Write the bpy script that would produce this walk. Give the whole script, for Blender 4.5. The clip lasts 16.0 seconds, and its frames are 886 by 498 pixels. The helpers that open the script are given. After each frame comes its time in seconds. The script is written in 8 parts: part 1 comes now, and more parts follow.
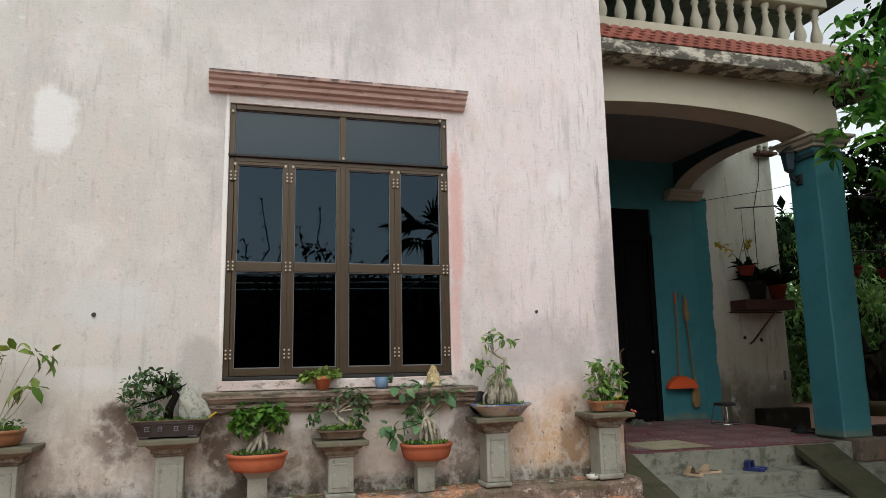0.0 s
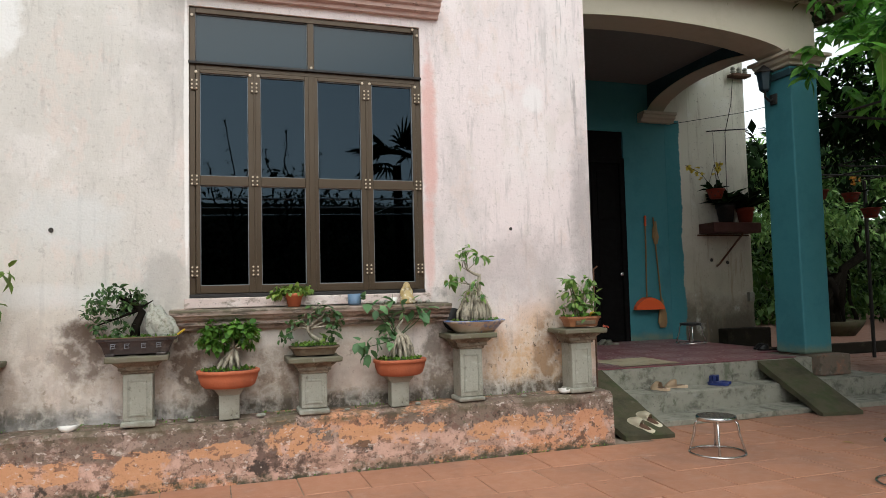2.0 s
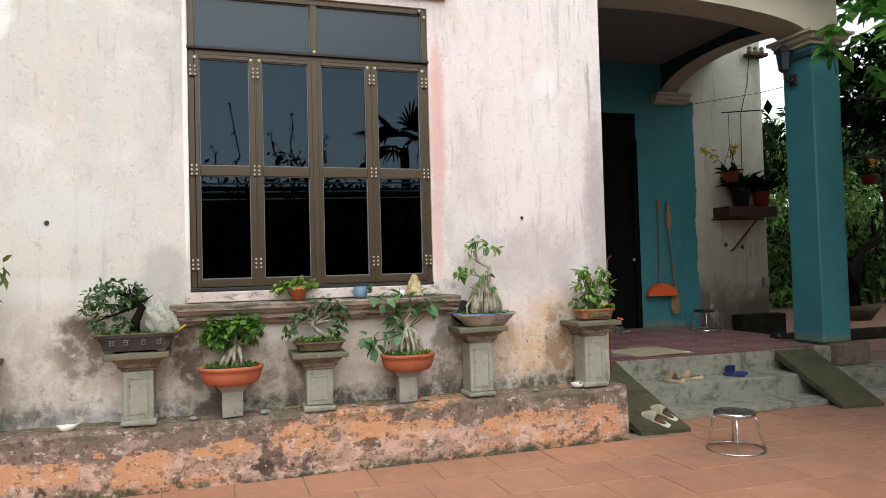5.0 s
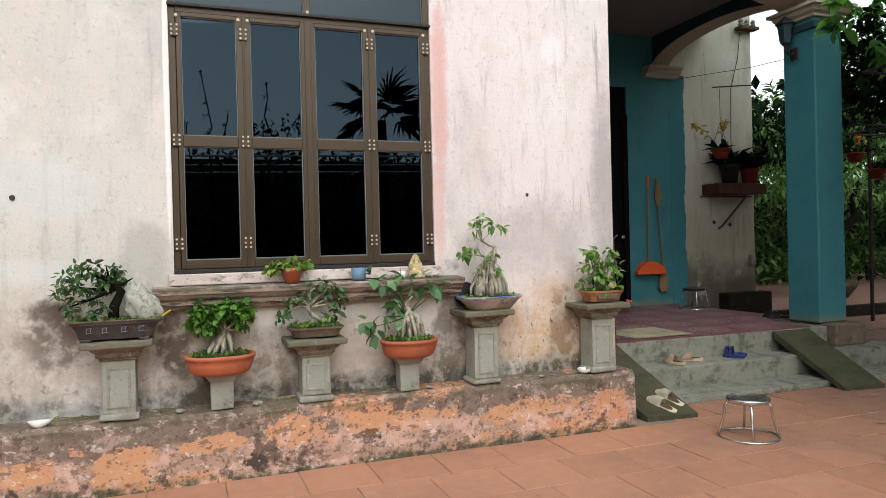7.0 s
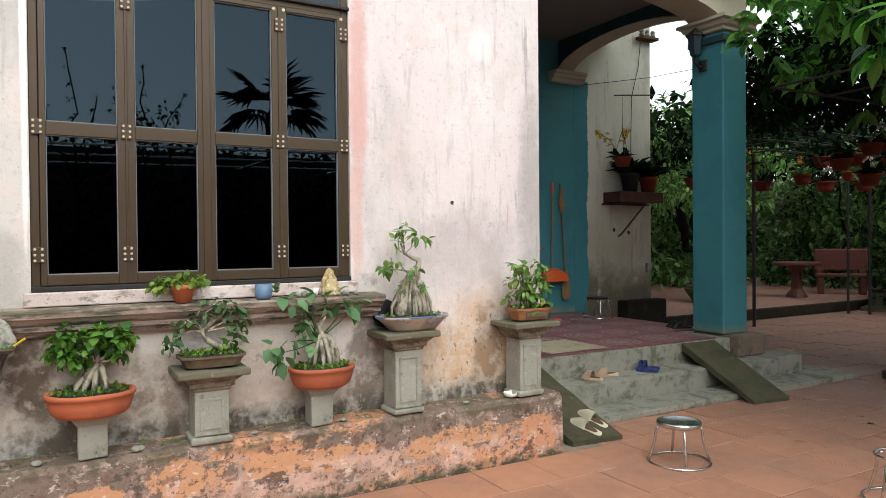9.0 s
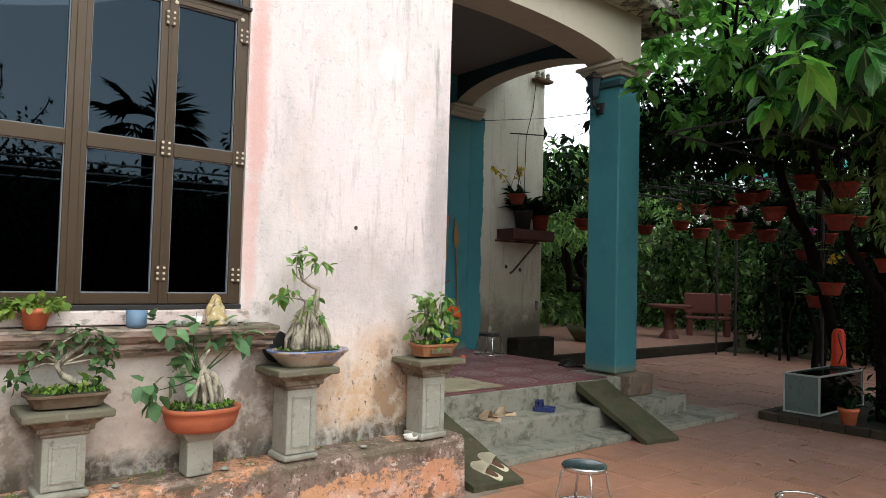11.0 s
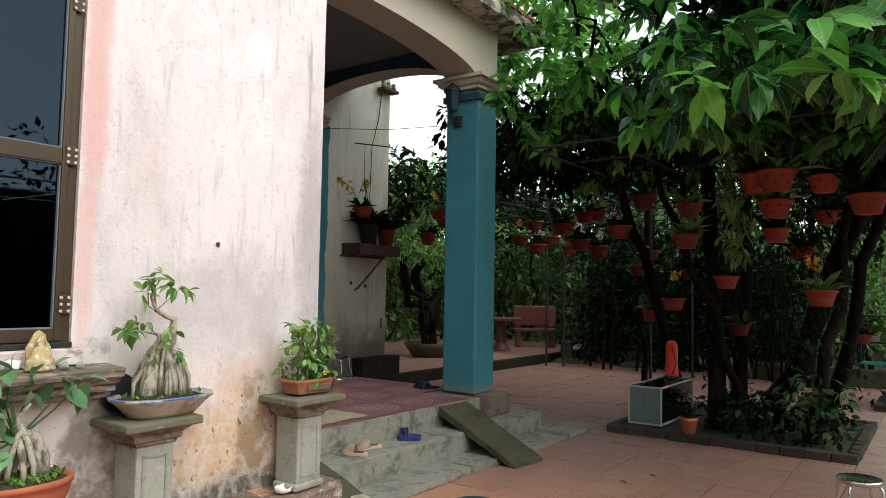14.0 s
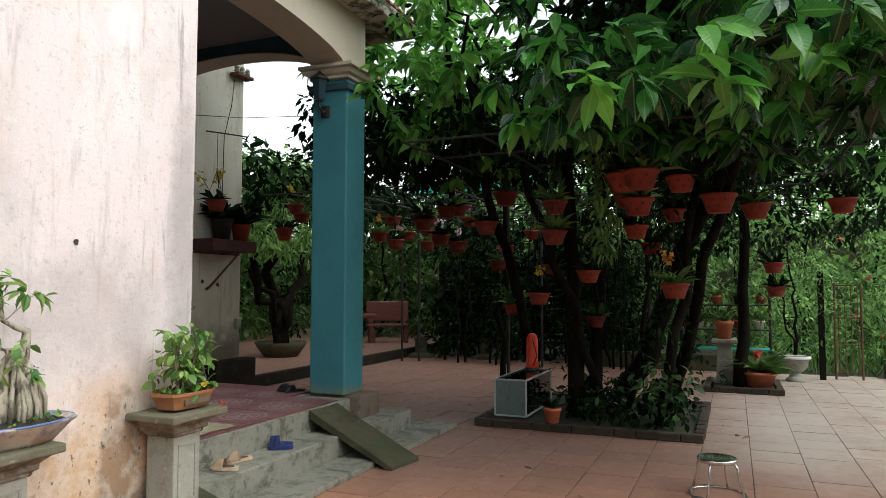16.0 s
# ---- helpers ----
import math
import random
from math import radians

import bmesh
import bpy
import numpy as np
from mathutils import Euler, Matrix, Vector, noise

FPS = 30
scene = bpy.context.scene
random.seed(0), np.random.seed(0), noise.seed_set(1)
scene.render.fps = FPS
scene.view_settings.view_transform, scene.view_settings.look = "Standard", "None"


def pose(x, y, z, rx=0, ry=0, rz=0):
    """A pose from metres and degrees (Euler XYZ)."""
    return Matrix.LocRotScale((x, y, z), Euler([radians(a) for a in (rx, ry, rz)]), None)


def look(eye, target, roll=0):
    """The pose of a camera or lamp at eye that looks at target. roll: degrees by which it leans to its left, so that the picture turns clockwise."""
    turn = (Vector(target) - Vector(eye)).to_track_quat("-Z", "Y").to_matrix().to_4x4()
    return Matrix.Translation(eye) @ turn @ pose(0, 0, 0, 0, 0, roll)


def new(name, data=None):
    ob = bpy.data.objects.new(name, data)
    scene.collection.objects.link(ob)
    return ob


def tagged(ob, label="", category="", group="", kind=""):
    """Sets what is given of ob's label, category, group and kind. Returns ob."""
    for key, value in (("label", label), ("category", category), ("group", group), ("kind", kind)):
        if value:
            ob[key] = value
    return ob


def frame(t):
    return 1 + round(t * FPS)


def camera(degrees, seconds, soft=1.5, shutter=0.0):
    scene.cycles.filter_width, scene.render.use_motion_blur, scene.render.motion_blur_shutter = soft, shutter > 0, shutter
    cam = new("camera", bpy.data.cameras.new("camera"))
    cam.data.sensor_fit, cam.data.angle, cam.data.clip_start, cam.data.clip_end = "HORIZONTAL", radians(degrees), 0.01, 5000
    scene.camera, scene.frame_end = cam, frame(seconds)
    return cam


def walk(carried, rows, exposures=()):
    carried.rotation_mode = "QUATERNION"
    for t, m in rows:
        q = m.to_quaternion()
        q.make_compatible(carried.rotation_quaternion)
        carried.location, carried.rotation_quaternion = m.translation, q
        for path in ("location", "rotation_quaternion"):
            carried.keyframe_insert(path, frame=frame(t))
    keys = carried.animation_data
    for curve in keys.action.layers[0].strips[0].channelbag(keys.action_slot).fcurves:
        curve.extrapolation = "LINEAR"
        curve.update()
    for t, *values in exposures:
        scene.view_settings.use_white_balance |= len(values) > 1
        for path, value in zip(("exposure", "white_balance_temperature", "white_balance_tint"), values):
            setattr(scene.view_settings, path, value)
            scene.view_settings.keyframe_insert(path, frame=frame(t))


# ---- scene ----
cam = camera(64.8, 16.0, soft=0.8)
PATH = [
    (0, (0.499, -0.036, 1.418), (1.037, 1.864, 1.736), -1.1),
    (0.5, (0.486, -0.027, 1.356), (1.034, 1.876, 1.636), -1.3),
    (1, (0.482, -0.003, 1.353), (1.08, 1.893, 1.572), -1.7),
    (1.5, (0.473, 0.033, 1.347), (1.133, 1.912, 1.525), -1.9),
    (2, (0.496, 0.109, 1.315), (1.123, 2.004, 1.434), -1.4),
    (2.5, (0.553, 0.189, 1.339), (1.104, 2.11, 1.418), -0.6),
    (3, (0.571, 0.253, 1.328), (1.116, 2.176, 1.401), -1.3),
    (3.5, (0.561, 0.274, 1.341), (1.107, 2.197, 1.4), -1.0),
    (4, (0.547, 0.226, 1.353), (1.088, 2.151, 1.409), -0.6),
    (4.2, (0.554, 0.225, 1.362), (1.148, 2.134, 1.432), -1.3),
    (6.3, (0.484, 0.544, 1.478), (1.099, 2.447, 1.49), -1.6),
    (6.5, (0.453, 0.591, 1.484), (1.121, 2.476, 1.477), -1.7),
    (7, (0.412, 0.683, 1.453), (1.102, 2.56, 1.441), -1.4),
    (7.5, (0.451, 0.869, 1.503), (1.146, 2.744, 1.448), -0.8),
    (8, (0.479, 0.995, 1.509), (1.226, 2.85, 1.464), 0.0),
    (8.5, (0.462, 1.129, 1.514), (1.303, 2.944, 1.498), 0.6),
    (9, (0.394, 1.294, 1.558), (1.388, 3.03, 1.534), -0.5),
    (9.2, (0.368, 1.341, 1.555), (1.411, 3.048, 1.546), -0.6),
    (11.3, (0.454, 1.749, 1.522), (1.789, 3.237, 1.598), 1.4),
    (11.5, (0.451, 1.813, 1.535), (1.843, 3.249, 1.596), 1.2),
    (12, (0.407, 1.937, 1.563), (1.921, 3.241, 1.638), 0.8),
    (12.5, (0.362, 2.031, 1.554), (1.964, 3.224, 1.639), 0.5),
    (13, (0.393, 2.121, 1.555), (1.992, 3.318, 1.64), 1.0),
    (13.5, (0.466, 2.225, 1.571), (2.092, 3.387, 1.66), 1.1),
    (14, (0.513, 2.308, 1.583), (2.136, 3.471, 1.708), 1.0),
    (14.5, (0.539, 2.416, 1.579), (2.237, 3.465, 1.709), 1.2),
    (15, (0.567, 2.554, 1.604), (2.327, 3.496, 1.731), 0.4),
    (15.5, (0.549, 2.645, 1.607), (2.344, 3.516, 1.751), 0.2),
    (16, (0.534, 2.679, 1.607), (2.377, 3.447, 1.721), 0.1),
]
walk(cam, [(t, look(eye, target, roll)) for t, eye, target, roll in PATH], exposures=[(0.0, 0.53, 6450, 5), (3.5, 0.97, 6450, 5), (6.5, 0.98, 6450, 5), (9.0, 1.1, 6450, 5), (12.5, 1.18, 6450, 5), (16.0, 1.15, 6450, 4)])
# world: an overcast sky, with a weak wide sun
world = bpy.data.worlds.new("overcast_sky")
scene.world = world
world.use_nodes = True
wn = world.node_tree
wn.nodes.clear()
w_out = wn.nodes.new("ShaderNodeOutputWorld")
w_bg = wn.nodes.new("ShaderNodeBackground")
w_sky = wn.nodes.new("ShaderNodeTexSky")
w_sky.sky_type = "NISHITA"
w_sky.sun_disc = False
w_sky.sun_elevation, w_sky.sun_rotation = radians(50), radians(200)
w_sky.air_density, w_sky.dust_density, w_sky.ozone_density = 1.0, 1.5, 1.0
w_hue = wn.nodes.new("ShaderNodeHueSaturation")
w_hue.inputs["Saturation"].default_value = 0.2
wn.links.new(w_sky.outputs[0], w_hue.inputs["Color"])
wn.links.new(w_hue.outputs[0], w_bg.inputs["Color"])
w_bg.inputs["Strength"].default_value = 0.15
wn.links.new(w_bg.outputs[0], w_out.inputs["Surface"])

sun = new("sun", bpy.data.lights.new("sun", "SUN"))
sun.data.energy, sun.data.angle, sun.data.color = 0.8, radians(60), (1.0, 0.98, 0.95)
sun.matrix_world = look((3, -9, 14), (3, 4, 0))
# ---- materials ----
def node(nt, kind, **values):
    n = nt.nodes.new(kind)
    for key, value in values.items():
        n.inputs[key].default_value = value
    return n


def coords(nt, scale=(1, 1, 1), world_space=False):
    if world_space:
        src = nt.nodes.new("ShaderNodeNewGeometry").outputs["Position"]
    else:
        src = nt.nodes.new("ShaderNodeTexCoord").outputs["Object"]
    m = nt.nodes.new("ShaderNodeMapping")
    m.inputs["Scale"].default_value = scale
    nt.links.new(src, m.inputs["Vector"])
    return m.outputs["Vector"]


def noise_mask(nt, vec, scale, lo, hi, detail=9.0, rough=0.66):
    t = node(nt, "ShaderNodeTexNoise", Scale=scale, Detail=detail, Roughness=rough)
    nt.links.new(vec, t.inputs["Vector"])
    r = node(nt, "ShaderNodeMapRange")
    r.inputs["From Min"].default_value, r.inputs["From Max"].default_value = lo, hi
    r.interpolation_type = "SMOOTHSTEP"
    nt.links.new(t.outputs["Fac"], r.inputs["Value"])
    return r.outputs["Result"]


def vein_mask(nt, vec, scale, width):
    """1 on thin wandering lines, 0 between them."""
    t = node(nt, "ShaderNodeTexNoise", Scale=scale, Detail=6.0, Roughness=0.6)
    nt.links.new(vec, t.inputs["Vector"])
    a = nt.nodes.new("ShaderNodeMath")
    a.operation = "SUBTRACT"
    a.inputs[1].default_value = 0.5
    nt.links.new(t.outputs["Fac"], a.inputs[0])
    b = nt.nodes.new("ShaderNodeMath")
    b.operation = "ABSOLUTE"
    nt.links.new(a.outputs[0], b.inputs[0])
    r = node(nt, "ShaderNodeMapRange")
    r.inputs["From Min"].default_value, r.inputs["From Max"].default_value = width, 0.0
    nt.links.new(b.outputs[0], r.inputs["Value"])
    return r.outputs["Result"]


def times(nt, a, b):
    m = nt.nodes.new("ShaderNodeMath")
    m.operation = "MULTIPLY"
    nt.links.new(a, m.inputs[0])
    if isinstance(b, (int, float)):
        m.inputs[1].default_value = b
    else:
        nt.links.new(b, m.inputs[1])
    return m.outputs[0]


def blend(nt, fac, a, b):
    m = nt.nodes.new("ShaderNodeMix")
    m.data_type = "RGBA"
    for socket, value in ((m.inputs["Factor"], fac), (m.inputs["A"], a), (m.inputs["B"], b)):
        if isinstance(value, tuple):
            socket.default_value = (*value, 1)
        elif isinstance(value, (int, float)):
            socket.default_value = value
        else:
            nt.links.new(value, socket)
    return m.outputs["Result"]


def axis_band(nt, axis, edge, width, wobble, vec, wobble_scale=2.2):
    """1 below the edge along a world axis, 0 above it, with an uneven border."""
    sep = nt.nodes.new("ShaderNodeSeparateXYZ")
    nt.links.new(nt.nodes.new("ShaderNodeNewGeometry").outputs["Position"], sep.inputs[0])
    t = node(nt, "ShaderNodeTexNoise", Scale=wobble_scale, Detail=10.0, Roughness=0.72)
    nt.links.new(vec, t.inputs["Vector"])
    a = nt.nodes.new("ShaderNodeMath")
    a.operation = "MULTIPLY_ADD"
    a.inputs[1].default_value, a.inputs[2].default_value = wobble * 2, -wobble
    nt.links.new(t.outputs["Fac"], a.inputs[0])
    b = nt.nodes.new("ShaderNodeMath")
    nt.links.new(sep.outputs[axis], b.inputs[0])
    nt.links.new(a.outputs[0], b.inputs[1])
    r = node(nt, "ShaderNodeMapRange")
    r.inputs["From Min"].default_value, r.inputs["From Max"].default_value = edge + width / 2, edge - width / 2
    r.interpolation_type = "SMOOTHSTEP"
    nt.links.new(b.outputs[0], r.inputs["Value"])
    return r.outputs["Result"]


def spot_mask(nt, cx, cz, rx, rz, soft):
    """1 inside an uneven oval on a wall along x, 0 outside."""
    sep = nt.nodes.new("ShaderNodeSeparateXYZ")
    geo = nt.nodes.new("ShaderNodeNewGeometry").outputs["Position"]
    nt.links.new(geo, sep.inputs[0])
    squares = []
    for axis, c, r in ((0, cx, rx), (2, cz, rz)):
        a = nt.nodes.new("ShaderNodeMath")
        a.operation = "MULTIPLY_ADD"
        a.inputs[1].default_value, a.inputs[2].default_value = 1 / r, -c / r
        nt.links.new(sep.outputs[axis], a.inputs[0])
        squares.append(times(nt, a.outputs[0], a.outputs[0]))
    add = nt.nodes.new("ShaderNodeMath")
    nt.links.new(squares[0], add.inputs[0])
    nt.links.new(squares[1], add.inputs[1])
    t = node(nt, "ShaderNodeTexNoise", Scale=5.0, Detail=9.0, Roughness=0.7)
    nt.links.new(geo, t.inputs["Vector"])
    w = nt.nodes.new("ShaderNodeMath")
    w.operation = "MULTIPLY_ADD"
    ragged = 7.0 if soft < 0.2 else 3.0
    w.inputs[1].default_value, w.inputs[2].default_value = ragged, -ragged / 2
    nt.links.new(t.outputs["Fac"], w.inputs[0])
    both = nt.nodes.new("ShaderNodeMath")
    nt.links.new(add.outputs[0], both.inputs[0])
    nt.links.new(w.outputs[0], both.inputs[1])
    r = node(nt, "ShaderNodeMapRange")
    r.inputs["From Min"].default_value, r.inputs["From Max"].default_value = 1 + soft / 2, 1 - soft
    r.interpolation_type = "SMOOTHSTEP"
    nt.links.new(both.outputs[0], r.inputs["Value"])
    return r.outputs["Result"]


def surface(name, base, layers=(), rough=0.8, metal=0.0, bump=0.2, bump_scale=60.0, world_space=False, spread=0.0, island=False, spec=0.4, bands=(), spots=(), over=()):
    """layers: (colour, mapping scale, noise scale, lo, hi, strength); bands: (colour, axis, edge, width, wobble, strength)."""
    m = bpy.data.materials.new(name)
    m.use_nodes = True
    nt = m.node_tree
    bsdf = nt.nodes["Principled BSDF"]
    col = base
    for colour, axis, edge, width, wobble, strength, *side in bands:
        vec = coords(nt, (1, 1, 1), True)
        fac = times(nt, axis_band(nt, axis, edge, width, wobble, vec), strength)
        if side:
            fac = times(nt, fac, axis_band(nt, *side, vec))
        col = blend(nt, fac, col, colour)
    for colour, mapping, scale, lo, hi, strength in layers:
        vec = coords(nt, mapping, world_space)
        col = blend(nt, times(nt, noise_mask(nt, vec, scale, lo, hi), strength), col, colour)
    for colour, cx, cz, rx, rz, soft, strength in spots:
        col = blend(nt, times(nt, spot_mask(nt, cx, cz, rx, rz, soft), strength), col, colour)
    for colour, mapping, scale, lo, hi, strength, *band in over:
        vec = coords(nt, mapping, world_space)
        fac = vein_mask(nt, vec, scale, hi) if lo is None else noise_mask(nt, vec, scale, lo, hi)
        fac = times(nt, fac, strength)
        for limit in band:
            fac = times(nt, fac, axis_band(nt, *limit, coords(nt, (1, 1, 1), True)))
        col = blend(nt, fac, col, colour)
    if isinstance(col, tuple):
        col = blend(nt, 0.0, col, col)
    if spread:
        src = nt.nodes.new("ShaderNodeNewGeometry").outputs["Random Per Island"] if island else nt.nodes.new("ShaderNodeObjectInfo").outputs["Random"]
        r = node(nt, "ShaderNodeMapRange")
        r.inputs["To Min"].default_value, r.inputs["To Max"].default_value = 1 - spread, 1 + spread
        nt.links.new(src, r.inputs["Value"])
        h = node(nt, "ShaderNodeHueSaturation")
        nt.links.new(r.outputs[0], h.inputs["Value"])
        nt.links.new(col, h.inputs["Color"])
        col = h.outputs[0]
    nt.links.new(col, bsdf.inputs["Base Color"])
    bsdf.inputs["Roughness"].default_value, bsdf.inputs["Metallic"].default_value = rough, metal
    bsdf.inputs["Specular IOR Level"].default_value = spec
    if bump:
        vec = coords(nt, (1, 1, 1), world_space)
        t = node(nt, "ShaderNodeTexNoise", Scale=bump_scale, Detail=6.0, Roughness=0.65)
        nt.links.new(vec, t.inputs["Vector"])
        b = node(nt, "ShaderNodeBump", Strength=bump, Distance=0.01)
        nt.links.new(t.outputs["Fac"], b.inputs["Height"])
        nt.links.new(b.outputs[0], bsdf.inputs["Normal"])
        v = noise_mask(nt, vec, bump_scale * 0.2, 0.3, 0.7)
        r = node(nt, "ShaderNodeMapRange")
        r.inputs["To Min"].default_value, r.inputs["To Max"].default_value = rough * 0.85, min(1.0, rough * 1.15)
        nt.links.new(v, r.inputs["Value"])
        nt.links.new(r.outputs[0], bsdf.inputs["Roughness"])
    return m


def leaf_surface(name, dark, light, rough=0.45, through_light=0.25, skew=1.0, spec=0.35, veins=False):
    """Leaves of one plant: each leaf its own shade, with some light through the blade."""
    m = bpy.data.materials.new(name)
    m.use_nodes = True
    nt = m.node_tree
    bsdf = nt.nodes["Principled BSDF"]
    rnd = nt.nodes.new("ShaderNodeNewGeometry").outputs["Random Per Island"]
    power = nt.nodes.new("ShaderNodeMath")
    power.operation = "POWER"
    power.inputs[1].default_value = skew
    nt.links.new(rnd, power.inputs[0])
    col = blend(nt, power.outputs[0], dark, light)
    vec = coords(nt, (1, 1, 1), True)
    col = blend(nt, times(nt, noise_mask(nt, vec, 30.0, 0.4, 0.75), 0.35), col, dark)
    if veins:
        sep = nt.nodes.new("ShaderNodeSeparateXYZ")
        nt.links.new(nt.nodes.new("ShaderNodeTexCoord").outputs["UV"], sep.inputs[0])
        rib = node(nt, "ShaderNodeMapRange")
        rib.inputs["From Min"].default_value, rib.inputs["From Max"].default_value = 0.035, 0.008
        nt.links.new(sep.outputs[1], rib.inputs["Value"])
        slant = nt.nodes.new("ShaderNodeMath")
        slant.operation = "MULTIPLY_ADD"
        slant.inputs[1].default_value = -0.7
        nt.links.new(sep.outputs[1], slant.inputs[0])
        nt.links.new(sep.outputs[0], slant.inputs[2])
        wave = nt.nodes.new("ShaderNodeMath")
        wave.operation = "SINE"
        nt.links.new(times(nt, slant.outputs[0], 62.0), wave.inputs[0])
        side = node(nt, "ShaderNodeMapRange")
        side.inputs["From Min"].default_value, side.inputs["From Max"].default_value = 0.75, 1.0
        nt.links.new(wave.outputs[0], side.inputs["Value"])
        pale = blend(nt, 0.45, col, (0.30, 0.45, 0.16))
        col = blend(nt, times(nt, side.outputs[0], 0.16), col, pale)
        col = blend(nt, times(nt, rib.outputs[0], 0.8), col, pale)
        relief = node(nt, "ShaderNodeBump", Strength=0.12, Distance=0.01)
        nt.links.new(wave.outputs[0], relief.inputs["Height"])
        nt.links.new(relief.outputs[0], bsdf.inputs["Normal"])
    nt.links.new(col, bsdf.inputs["Base Color"])
    bsdf.inputs["Roughness"].default_value = rough
    bsdf.inputs["Specular IOR Level"].default_value = spec
    tr = nt.nodes.new("ShaderNodeBsdfTranslucent")
    nt.links.new(col, tr.inputs["Color"])
    mix = nt.nodes.new("ShaderNodeMixShader")
    mix.inputs[0].default_value = through_light
    nt.links.new(bsdf.outputs[0], mix.inputs[1])
    nt.links.new(tr.outputs[0], mix.inputs[2])
    nt.links.new(mix.outputs[0], nt.nodes["Material Output"].inputs["Surface"])
    return m


